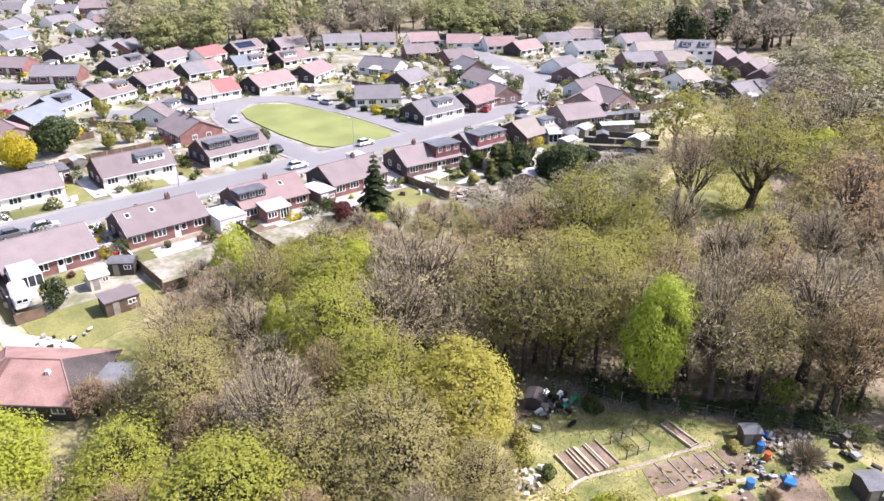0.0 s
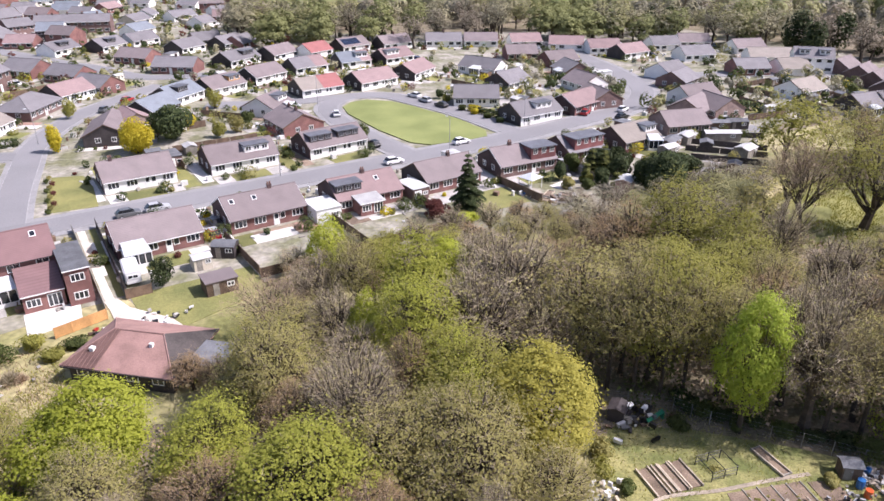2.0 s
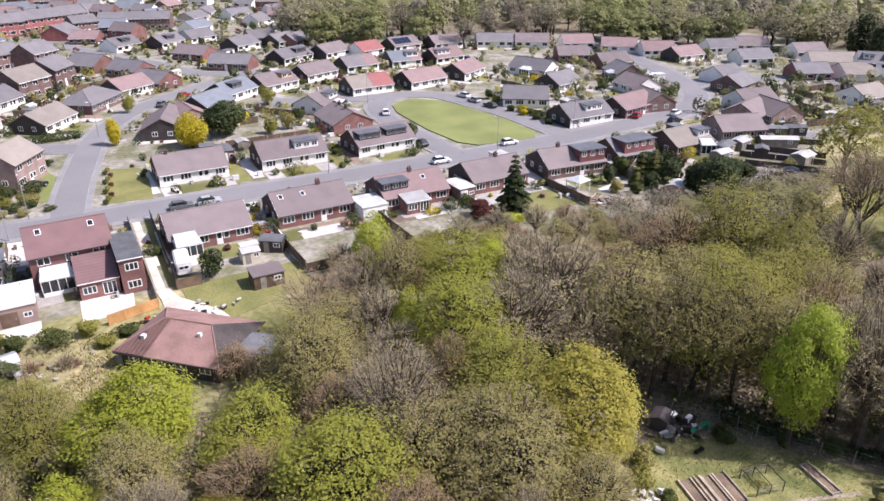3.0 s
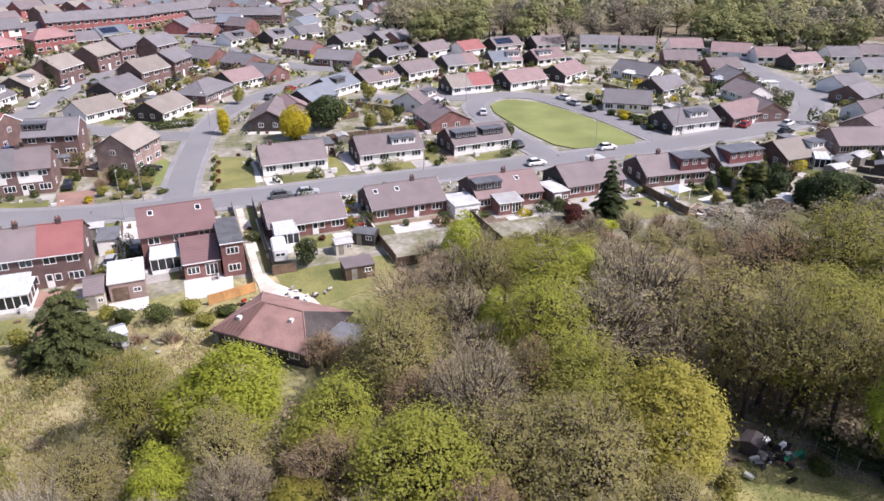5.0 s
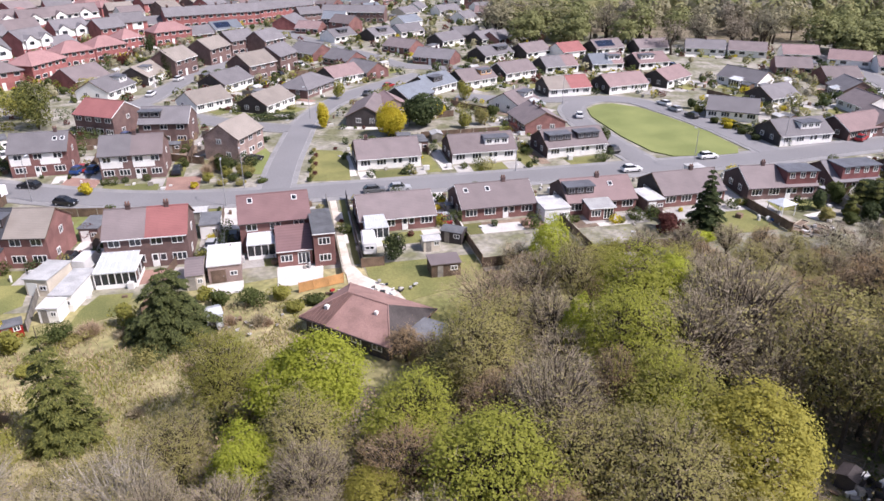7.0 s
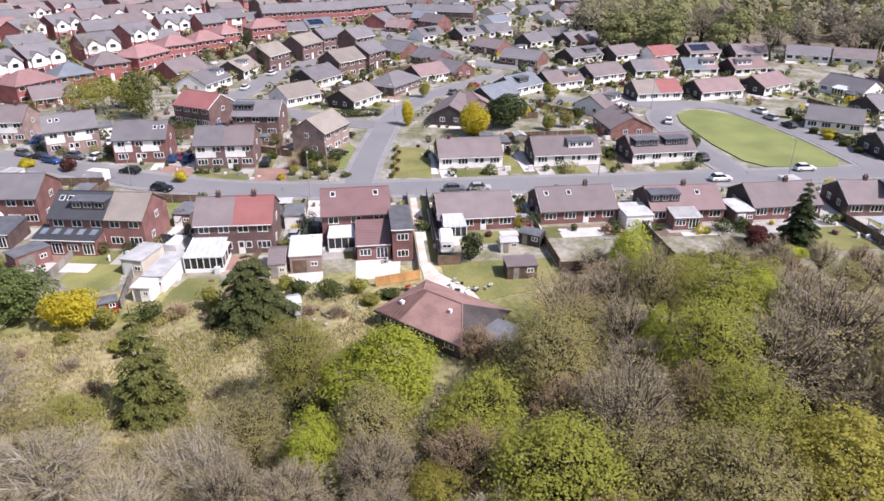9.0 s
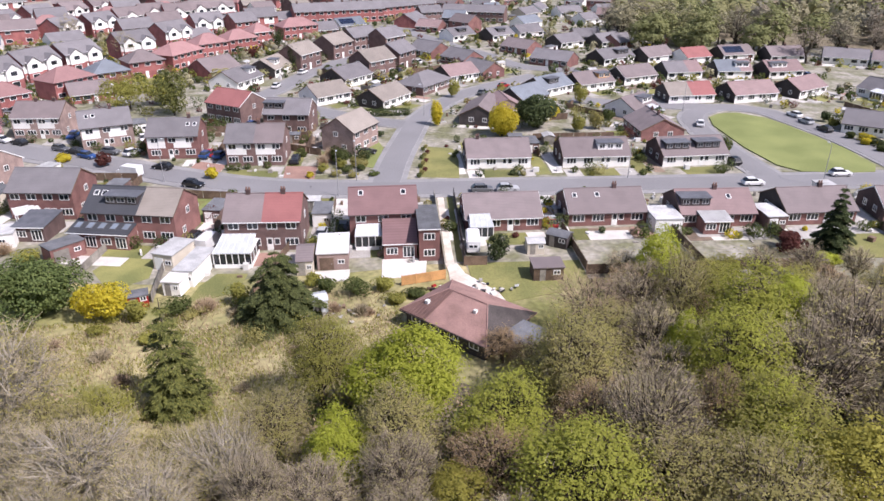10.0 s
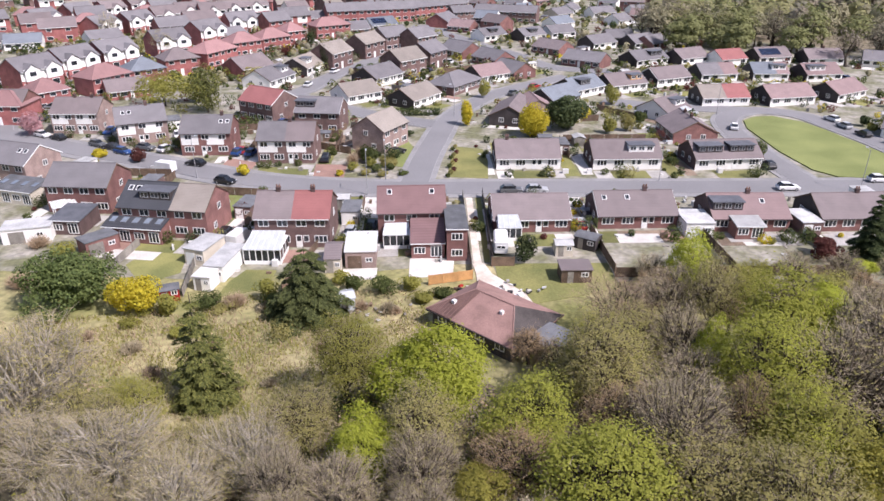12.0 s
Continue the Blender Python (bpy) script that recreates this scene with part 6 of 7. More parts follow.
pad("lawn", [(14.5, 75), (17.4, 77.2), (25.8, 83.6), (29, 76), (27, 73), (19, 70), (16, 67.5)], 0.05, "lawn", "rough grass under a spreading tree", "lawn")
tree("bare_brown", 11.0, 66.6, 5.0, 5.2, 1)
tree("bare_brown", 13.2, 63.6, 5.5, 5.0, 2)
dice = random.Random(3)


def junk(x, y, n, spread, mats, label, name="debris", flat=0.5, size=0.8):
    """A heap of odd boards and sheets."""
    j = empty(name, pose(x, y, 0.05), label, "debris")
    for i in range(n):
        w, d, h = size * dice.uniform(0.4, 1.6), size * dice.uniform(0.3, 0.9), 0.06 + flat * dice.random() * 0.5
        part("piece", boxes((-w / 2, w / 2, -d / 2, d / 2, 0, h)), dice.choice(mats), j, "", pose(dice.gauss(0, spread), dice.gauss(0, spread * 0.7), 0.05 + dice.random() * 0.3, dice.uniform(-18, 18), dice.uniform(-18, 18), dice.uniform(0, 180)))


junk(12.4, 83.0, 20, 1.7, ["cloth_white", "upvc", "concrete", "paint_black"], "scattered white boards dumped on the grass", size=0.6)
junk(-6.5, 79.0, 16, 1.9, ["rubble", "timber_grey", "timber", "concrete"], "low pile of rubble and boards", size=0.55)
junk(4.4, 84.0, 8, 0.9, ["timber", "paint_red", "cloth_white", "paint_black"], "heap of odds and ends below the fence", size=0.6)
shed(-10.9, 79.9, 15, 1.9, 2.4, 1.9, "glass_roof", "glass_roof", "small pale greenhouse on the rough ground")
shed(20.2, 87.4, 0, 4.2, 3.2, 2.0, "timber", "roof_brown", "brown timber shed with a wide flat brown roof", False)
shed(20.0, 95.4, 0, 2.6, 2.2, 1.9, "render_cream", "felt_pale", "small pale shed with a green-grey roof")
shed(24.2, 97.6, -35, 3.4, 2.6, 2.0, "clad_dark", "felt", "dark grey shed beside the fence")
conservatory(12.4, 103.4, 1, 3.6, 3.6, 2.2, 0.7)
caravan = empty("caravan", pose(10.7, 96.6, 0.08, 0, 0, 86), "white touring caravan parked behind a fence", "caravan")
bm = boxes((-2.4, 2.4, -1.05, 1.05, 0.45, 2.5))
bmesh.ops.bevel(bm, geom=list(bm.edges), offset=0.18, segments=2, affect="EDGES")
part("body", bm, "paint_white", caravan)
for u in (-1.2, 0.6):
    window(caravan, u, -1.06, 1.3, 1.1, 0.6, 0, 1)
window(caravan, -2.41, 0, 1.3, 1.4, 0.6, -90, 2)
for sy in (-0.95, 0.95):
    part("wheel", tube(bmesh.new(), (0, sy - 0.1, 0.32), (0, sy + 0.1, 0.32), 0.32, 0.32, 12), "rubber", caravan)
fence(8.9, 91.2, 12.2, 91.2, 1.5, "timber", "short red-brown fence across the garden")
bush(14.0, 92.6, 4.4, 5.0, "leaf_dark", "bushy dark evergreen in a back garden", n=1500, size=0.24)
pad("drive", [(24.0, 101), (27.0, 101), (27.4, 120.4), (23.8, 120.4)], 0.06, "flags_pale", "bleached drive between two bungalows", "drive")
car(24.6, 105.5, 92, "paint_silver", 0.07)
car(26.0, 109.8, 94, "paint_grey", 0.07)
extension(50.2, 103.2, -1, 4.4, 3.4, 2.3, 2.7, "brick_red", "felt_pale", "glazed garden room with a bleached flat roof")
shed(42.6, 103.6, 0, 4.4, 5.6, 2.4, "render_white", "felt_pale", "garage with a bleached flat roof between bungalows", False, "garage", "garage", "upvc")
shed(60.4, 103.8, 2, 3.2, 5.6, 2.3, "brick_brown", "felt_pale", "brown brick garage with a pale roof", False, "garage", "garage", "upvc")
for px in (25.8, 43.0, 59.6, 77.4, 93.6):
    fence(px, 103 if px < 60 else 101, px + 0.4, 88.4, 1.6, "timber" if px < 80 else "timber_grey")
fence(26, 87.4, 59, 87.6, 1.6, "timber", "brown timber panel fence at the edge of the wood")
for px, w, mt in ((33, 7, "flags_pale"), (51, 8, "concrete"), (68, 8, "concrete"), (85, 9, "concrete")):
    pad("patio", rect(px, 100.6, w, 3.4), 0.06, mt, "pale paved terrace behind a bungalow", "patio")
pad("lawn", [(66, 90), (76.8, 90), (76.6, 98.6), (66, 98.6)], 0.06, "lawn", "square back lawn behind the fir", "lawn")
pad("deck", [(78.6, 86), (83, 85.6), (84, 89), (80, 92), (78.6, 92)], 0.09, "timber_grey", "weathered timber decking in a back garden", "deck")
pad("patio", rect(87, 93.4, 4.4, 2.6, 10), 0.06, "flags_pale", "small bleached patio in a back garden", "patio")
junk(82, 88, 14, 2.4, ["cloth_white", "timber_grey", "flags_pale", "timber"], "garden furniture and boxes on the decking", "garden_clutter", 1.0)
junk(77.6, 93, 5, 0.8, ["plastic_blue", "cloth_white"], "blue and white covers on garden furniture", "garden_clutter", 1.2)
for px, py, w, h, mt in ((58.4, 92.6, 5.5, 3.6, "leaf_copper"), (61, 88, 5, 2.8, "leaf_bright"), (88.4, 96, 3, 4.0, "leaf_dark"), (93.0, 98, 4, 4.6, "leaf_shrub"), (96.2, 95.6, 3, 5.4, "leaf_dark"), (99.6, 97, 6, 4.4, "leaf_dark"), (103.4, 94.6, 7, 4.6, "leaf_dark"), (98.4, 81, 9, 8.2, "leaf_dark"), (105.4, 84.4, 9, 6.6, "leaf_dark"), (110.8, 86, 7, 4.8, "leaf_shrub"), (92, 92.4, 3, 2.4, "leaf_bud"), (89.6, 89.4, 3, 2.2, "leaf_shrub"), (86.6, 91.6, 3, 2.6, "leaf_olive")):
    bush(px, py, w, h, mt, {"leaf_copper": "copper-brown flowering shrub behind the bungalow", "leaf_bright": "bright yellow-green shrub by the wood", "leaf_dark": "dense dark evergreen in a back garden", "leaf_shrub": "green shrub in a back garden", "leaf_bud": "fresh green shrub in a back garden", "leaf_olive": "olive-brown shrub in a back garden"}[mt], n=int(600 + (800 if mt == "leaf_dark" else 260) * w), size=0.28)
shed(95.4, 85.6, 30, 3.6, 2.8, 2.0, "block_red", "felt_pale", "pinkish shed with a pale roof among shrubs")
for px, py, tn, w, d, k in ((122.6, 98.6, 20, 6, 3, 0), (128.8, 99.4, 15, 5, 3, 1), (127.8, 93.2, 40, 3, 2.6, 2), (131.4, 86.0, 10, 4.4, 3.2, 1), (120.4, 80.6, 30, 3.0, 2.4, 0), (112.8, 79.8, 60, 3.0, 2.4, 1), (118.4, 95.4, 5, 4, 2.6, 1), (142, 103.6, -30, 9, 2.6, 0), (137, 96.4, -32, 8, 2.8, 1), (148.4, 101, -30, 5, 3, 2)):
    shed(px, py, tn, w, d, 2.0, ("timber", "timber_grey", "clad_dark")[k], ("felt", "felt_pale", "felt")[k], ("brown garden shed with a dark roof", "weathered shed with a pale felt roof", "dark boarded shed with a dark roof")[k])
for px, py in ((124, 88), (135, 91), (140, 97), (116, 84), (133, 102), (152, 98), (146, 96)):
    pad("patio", rect(px, py, 5.5, 3.6, 25), 0.055, "paving" if px > 130 else "concrete", "grey hard standing among sheds", "patio")
    bush(px + 3, py - 2.4, 3, 2.2, "leaf_shrub" if px > 125 else "leaf_olive", "garden shrub among sheds", n=400)

for px, py, w, h in ((99.2, 90.7, 5.2, 4.6), (101.6, 86.8, 5.6, 4.2), (98.6, 79.6, 10, 8.8), (108, 83, 8, 5.4), (112.4, 88.6, 4, 3.0), (93.4, 89.6, 3.4, 3.6)):
    bush(px, py, w, h, "leaf_dark", "broad dark evergreen among back gardens", n=int(500 + 520 * w), size=0.34, lumps=14)
for px, py, h, w in ((95.2, 94.4, 6.2, 2.8), (97.2, 93.2, 7.0, 3.0), (91.8, 92.2, 4.6, 2.4), (94.0, 86.4, 4.2, 2.6)):
    conifer(px, py, h, w, "leaf_fir", "narrow grey-green garden conifer", 1.3, int(px), 0.6)
for x0, y0, x1, y1 in ((128.8, 98.1, 138.3, 85.5), (120.1, 90.8, 129.3, 79.2), (133, 103, 146, 92), (124, 95.4, 134, 82.4)):
    fence(x0, y0, x1, y1, 1.3, "clad_dark", "long dark-stained fence between garden terraces")
gazebo = empty("gazebo", pose(81.1, 95.7, 0.06, 0, 0, 12), "pale blue-grey garden gazebo with a pitched canopy", "gazebo")
for sx in (-1.5, 1.5):
    for sy in (-1.5, 1.5):
        part("post", shared(("gazebo_post",), lambda: boxes((-0.05, 0.05, -0.05, 0.05, 0, 2.1))), "upvc", gazebo, "", pose(sx, sy, 0))
bm = bmesh.new()
for i in range(4):
    q = [(-1.7, -1.7, 2.05), (1.7, -1.7, 2.05), (1.7, 1.7, 2.05), (-1.7, 1.7, 2.05)]
    slab(bm, [q[i], q[(i + 1) % 4], (0, 0, 2.9)], 0.05)
part("canopy", bm, "glass_roof", gazebo)
conservatory(119.6, 101.2, -30, 3.0, 3.0)
bush(106.4, 138.2, 16.5, 1.5, "leaf_dark", "clipped dark hedge along the front gardens", "hedge", 0.3, 1800, 1.7, -76, boxy=True, category="hedge")
bush(104.6, 147.4, 3.4, 1.7, "leaf_gold", "clipped golden hedge at the end of the row", "hedge", 0.26, 700, 1.7, -76, boxy=True, category="hedge")

# ---- beside the roads ----
for px, py, tn, pt in ((14.9, 120.9, 0, "paint_grey"), (19.6, 120.9, 0, "paint_silver"), (-38.7, 126.9, -22, "paint_black"), (-47.4, 137.6, 160, "paint_black"), (-65.2, 145.8, -28, "paint_blue"), (-69.0, 149.0, 152, "paint_black"), (-72.8, 151.2, -28, "paint_grey"), (-84.0, 156.6, 150, "paint_black"), (-88.6, 158.8, -30, "paint_white"),
                       (-56.6, 147.6, 60, "paint_white"), (-40.4, 145.0, 70, "paint_blue"), (-37.6, 144.6, 75, "paint_blue"), (-6.9, 144.6, 40, "paint_black"), (68.2, 134.2, 95, "paint_black"), (66.2, 121.3, 0, "paint_white"), (72.6, 162.6, 70, "paint_white"), (99.6, 169.4, 105, "paint_white"), (99.2, 163, 100, "paint_silver"), (100.0, 156.0, 98, "paint_black"),
                       (85.6, 125.4, 0, "paint_white"), (137.0, 126.6, 20, "paint_white"), (131.4, 121.4, 10, "paint_black"), (126.6, 129.4, 30, "paint_red"), (-30.4, 231, 68, "paint_white"), (-35.8, 211, 80, "paint_white"), (24, 199, 55, "paint_grey"), (31, 207, 45, "paint_red"), (236, 127, 30, "paint_red"), (234, 118, 40, "paint_black"), (-61.4, 148.6, -20, "paint_grey"), (-95, 165.4, -35, "paint_black")):
    car(px, py, tn, pt, 0.226)
car(-52.6, 134.0, 158, "paint_white", 0.226, True)
for px, py, tn in ((44.0, 126.9, 0), (-11.3, 120.3, 180), (-8.4, 128.6, 0), (79, 120, 180), (107, 129.8, 10), (-45, 130.0, 155), (6.4, 176, -60), (73.4, 176, 40)):
    street_lamp(px, py, tn)
bush(23.7, 157.4, 8.0, 8.2, "leaf_gold", "large clipped dome of golden conifer", "topiary", 0.34, 8000, lumps=60)
bush(9.0, 167.0, 3.4, 6.9, "leaf_gold", "tall clipped golden conifer at the corner", "topiary", 0.26, 3600, lumps=60)
bush(33.2, 163.5, 11.5, 9.8, "leaf_dark", "large dark evergreen tree among the gardens", "evergreen_tree", 0.45, 5000, lumps=14, category="tree")
bush(-3.8, 177.2, 13.0, 1.7, "leaf_dark", "long clipped dark hedge round the corner plot", "hedge", 0.3, 1400, 1.6, 2, boxy=True, category="hedge")
pad("lawn", [(-7.6, 137), (-4.8, 136), (-3.6, 150), (-5.4, 157), (-7.0, 148)], 0.06, "green_lawn", "narrow corner lawn beside the side road", "lawn")
pad("drive", [(-22.6, 128.6), (-16.6, 128.6), (-16.8, 137.8), (-23.2, 138.2)], 0.062, "block_red", "red block-paved drive before a house", "drive")
pad("drive", [(-42.6, 134.6), (-36.0, 131.8), (-35.4, 139.6), (-41.8, 142.6)], 0.062, "block_red", "red block-paved drive before a house", "drive")
pad("lawn", [(-34.6, 131.0), (-24.0, 129.2), (-24.2, 135.0), (-34.2, 137.0)], 0.06, "lawn", "front lawn with a flower border", "lawn")
for px, py, w, h, mt in ((-15.2, 133.6, 3.0, 2.6, "leaf_bud"), (-12.6, 131.6, 2.6, 1.6, "leaf_olive"), (-10.6, 133.4, 3.4, 1.8, "leaf_shrub"), (-9.2, 130.8, 2.6, 1.4, "leaf_olive"), (-7.8, 134.2, 2.4, 1.6, "leaf_shrub"), (-15.6, 137.4, 3.0, 3.8, "twig_brown"), (-5.2, 131.4, 2.6, 1.2, "leaf_shrub"), (-11.8, 136.2, 2.6, 2.4, "leaf_bud"), (-4.6, 158.6, 3.0, 1.6, "leaf_dark"), (-17.4, 131.0, 2.0, 1.4, "leaf_gold")):
    bush(px, py, w, h, mt, {"leaf_bud": "fresh green shrub at the street corner", "leaf_olive": "olive-brown shrub at the street corner", "leaf_shrub": "dense green shrub at the street corner", "twig_brown": "small bare brown tree at the street corner", "leaf_dark": "dark evergreen shrub by the drive", "leaf_gold": "golden shrub by the drive"}[mt], n=620, size=0.2)
pad("lawn", [(3.4, 130), (11.4, 129), (12.2, 140), (11.6, 148), (6.2, 150), (4.4, 140)], 0.06, "lawn", "corner front lawn with a shrub border", "lawn")
for k in range(11):
    bush(3.6 + 0.16 * k + (k % 3) * 0.5, 129.8 + 1.9 * k, 1.4, 1.1, ("leaf_shrub", "leaf_olive", "leaf_copper")[k % 3], "low shrub in the border of the corner lawn", n=220)
for px, py, w, h, mt in ((49, 187, 5, 6, "leaf_bud"), (42, 160, 4, 4.4, "leaf_bud"), (46.6, 161.6, 5, 5, "leaf_olive"), (38.4, 172, 4, 4, "leaf_gold"), (52, 170, 4, 3, "leaf_shrub"), (68.6, 140.6, 4, 4.6, "leaf_shrub"), (66.4, 137, 3, 3.4, "leaf_dark"), (-12.4, 138.6, 5, 4.2, "leaf_shrub"), (-8.4, 136.4, 5, 2.2, "leaf_olive"), (-14.4, 141, 3, 4, "twig_brown"), (-33.8, 236.5, 5, 9, "leaf_dark"), (-45.4, 281, 6, 10, "leaf_dark"), (15.4, 196, 4, 6, "leaf_bud"), (-52, 262, 6, 5, "leaf_copper"), (-60, 140.6, 4, 3.4, "leaf_copper"), (-69.4, 144, 4, 2, "leaf_gold"),
                         (-90.4, 160.6, 8.5, 6, "leaf_pink"), (-63, 240, 10, 4, "leaf_shrub"), (-70, 250, 9, 5, "twig_brown"), (-55, 225, 8, 4, "leaf_olive"), (102.5, 150, 2.4, 2, "leaf_shrub"), (103, 145, 2.4, 2, "leaf_gold"), (103.4, 140, 2.4, 1.8, "leaf_shrub"), (103.6, 135, 2.4, 1.8, "leaf_dark"), (104, 160, 3, 2.4, "leaf_bud"), (105, 165, 3, 3, "leaf_dark"), (-36.4, 131.6, 3, 2.6, "leaf_gold")):
    bush(px, py, w, h, mt, {"leaf_bud": "small tree in fresh green bud", "leaf_olive": "small olive-brown garden tree", "leaf_gold": "large golden-yellow garden shrub", "leaf_shrub": "dense green garden shrub", "leaf_dark": "dark upright evergreen in a garden", "twig_brown": "small bare brown garden tree", "leaf_copper": "small copper-leaved garden tree", "leaf_pink": "cherry tree in pink blossom"}[mt], n=int(300 + 220 * w), size=0.28)
bush(-70.4, 188.0, 17.0, 10.0, "leaf_bud", "wide yellow-green willow behind the houses", "willow_tree", 0.42, 2600, lumps=16, category="tree")
bush(-57.0, 181.0, 10.5, 14.0, "leaf_fir", "tall grey-green tree behind the houses", "garden_tree", 0.42, 2200, lumps=14, category="tree")
bush(-63.4, 192.0, 8.0, 9.0, "leaf_bud", "bushy green tree behind the houses", "garden_tree", 0.42, 1500, lumps=12, category="tree")
for px, py, h, w in ((-33, 47.6, 9, 9), (-28, 40.5, 9, 8), (-22, 37, 8.5, 8), (-40, 46, 9.5, 9)):
    tree("bare_pale", px, py, h, w, int(h * 2))
tree("bare_pale", -130, 300, 12, 9, 1, 2)
tree("bare_pale", -95, 260, 11, 8, 0, 2)

# ---- gardens of the estate ----
dice = random.Random(21)
for i in range(len(HOUSES)):
    if not BACKS[i]:
        garden(i, dice)
# hedges and shrubs in the gaps between the far plots
for tries in range(2300):
    px, py = dice.uniform(-260, 110), dice.uniform(165, 540)
    if inside((px, py), ESTATE) and not on_road(px, py, 4.6) and not in_house(px, py, 1.6):
        w = dice.choice((2.0, 2.6, 3.4, 4.4))
        PLANTS.setdefault(dice.choice(("leaf_shrub", "leaf_dark", "leaf_olive", "leaf_bud", "leaf_shrub", "leaf_copper")), []).append((px, py, w, w * dice.uniform(0.7, 1.1)))
for mat, many in CLUTTER.items():
    bm = bmesh.new()
    for px, py, w, dd, h, tn in many:
        prism(bm, rect(px, py, 2 * w, 2 * dd, tn), 0.04, h)
    solid("garden_clutter", bm, mat, {"cloth_white": "white garden furniture, bins and covers", "timber_grey": "weathered planters, benches and boxes", "timber": "brown timber planters and bunkers", "felt_pale": "pale boxes, frames and low roofs"}[mat], "garden clutter", kind="stuff")
green = np.random.default_rng(6)
for mat, many in PLANTS.items():
    at, outs = [], []
    for px, py, w, h in many:
        k = int(50 + 60 * w) if py < 160 else int(22 + 22 * w) if py < 200 else int(9 + 9 * w)
        q = unit(green.normal(size=(k, 3))) * green.uniform(0.6, 1.0, (k, 1))
        outs.append(q * 0.8)
        at.append(q * [w * 0.42, w * 0.42, h * 0.42] + [px, py, h * 0.4])
    at = np.concatenate(at)
    at[:, 2] = np.maximum(at[:, 2], 0.08)
    solid("garden_planting", sheet_mesh("garden_planting", leaves(green, at, np.where(at[:, 1] < 160, 0.26, np.where(at[:, 1] < 200, 0.36, 0.66)), 0.4, np.concatenate(outs))), mat, dict(SHRUBS)[mat] + " planting of many small plots", "shrub", kind="stuff")

# ---- the allotment below the wood ----


def raised_bed(x, y, turn, w, l, boards=2):
    b = empty("raised_bed", pose(x, y, 0.02, 0, 0, turn), "long bed of bare soil edged with scaffold boards", "garden bed", "allotment beds")
    part("soil", boxes((-w / 2, w / 2, -l / 2, l / 2, 0, 0.14)), "soil", b)
    for sx in (-1, 1):
        part("board", boxes((sx * w / 2 - 0.07, sx * w / 2 + 0.07, -l / 2 - 0.1, l / 2 + 0.1, 0, 0.3)), "timber_pale", b)
    if boards > 2:
        for sy in (-1, 1):
            part("board", boxes((-w / 2, w / 2, sy * l / 2 - 0.05, sy * l / 2 + 0.05, 0, 0.26)), "timber_grey", b)


for px, py, w in ((41.9, 30.3, 1.2), (43.1, 30.0, 0.5), (43.9, 29.7, 0.9), (45.2, 29.4, 1.2)):
    raised_bed(px, py, -14, w, 3.4)
raised_bed(53.2, 26.2, -10, 1.0, 3.8, 4)
for px, py, tn, w, l in ((79.4, 88.4, 30, 1.4, 3.2), (81.8, 87.2, 30, 1.2, 2.6), (83.8, 88.8, 28, 1.5, 2.8), (81.6, 91.0, 120, 1.2, 3.0), (86.2, 86.2, 40, 1.2, 2.4)):
    raised_bed(px, py, tn, w, l, 4)
pad("lawn", [(38.6, 33), (44, 38), (50, 34), (57, 26), (64, 16), (61, 9), (54, 10), (46, 16), (38, 24)], 0.03, "rough_grass", "tussocky allotment grass", "lawn")
pad("soil_plot", [(46.4, 25.8), (53.2, 23.2), (52.0, 20.2), (44.6, 22.8)], 0.07, "soil", "dug vegetable plot of pale dry soil", "vegetable plot")
pad("soil_plot", [(53.6, 22.8), (56.0, 21.6), (54.6, 18.8), (52.4, 19.8)], 0.07, "soil", "dug vegetable plot of pale dry soil", "vegetable plot")
pad("soil_plot", [(40.4, 31.6), (46.4, 30.6), (45.6, 27.2), (40.2, 28.6)], 0.04, "soil", "trodden soil between raised beds", "vegetable plot")
band("path", [(38.6, 28.4), (41.4, 28.5), (46.2, 26.4), (50.6, 24.9), (54.8, 23.3)], 0.42, 0.0, 0.085, "trodden", "narrow pale path between beds", "path")
band("path", [(43.0, 23.0), (46, 21.9), (50, 20.2), (53.6, 18.2)], 0.42, 0.0, 0.085, "trodden", "narrow pale path between beds", "path")
for k in range(5):
    solid("row_board", boxes((-0.06, 0.06, -1.5, 1.5, 0, 0.12)), "timber_grey", "grey scaffold board laid along a vegetable plot", "board", pose(47.4 + 1.3 * k, 24.0 - 0.55 * k, 0.06, 0, 0, -20), "plot boards")
cage = empty("fruit_cage", pose(48.0, 28.3, 0.04, 0, 0, -14) @ Matrix.Diagonal((0.9, 0.9, 0.7, 1)), "dark netted fruit cage on a light frame", "fruit cage")
for sx in (-1.5, 0, 1.5):
    for sy in (-1.3, 1.3):
        part("post", tube(bmesh.new(), (sx, sy, 0), (sx, sy, 1.5), 0.05, 0.05, 5), "paint_black", cage)
    part("rail", tube(bmesh.new(), (sx, -1.3, 1.5), (sx, 1.3, 1.5), 0.05, 0.05, 5), "paint_black", cage)
for sy in (-1.3, 1.3):
    for z in (0.5, 1.0, 1.5):
        part("rail", tube(bmesh.new(), (-1.5, sy, z), (1.5, sy, z), 0.03, 0.03, 4), "paint_black", cage)
bush(48.0, 28.3, 2.0, 0.6, "leaf_olive", "low fruit bushes inside the cage", n=120, size=0.14)
junk(37.2, 31.4, 40, 0.95, ["cloth_white", "felt_pale", "paint_black", "felt_pale", "timber_pale"], "heap of torn white plastic sheeting", "rubbish_heap", 1.0, 0.5)
junk(59.4, 19.4, 34, 1.2, ["flags_pale", "timber_grey", "trodden", "timber"], "stack of pale broken timber", "wood_pile", 0.4, 0.55)
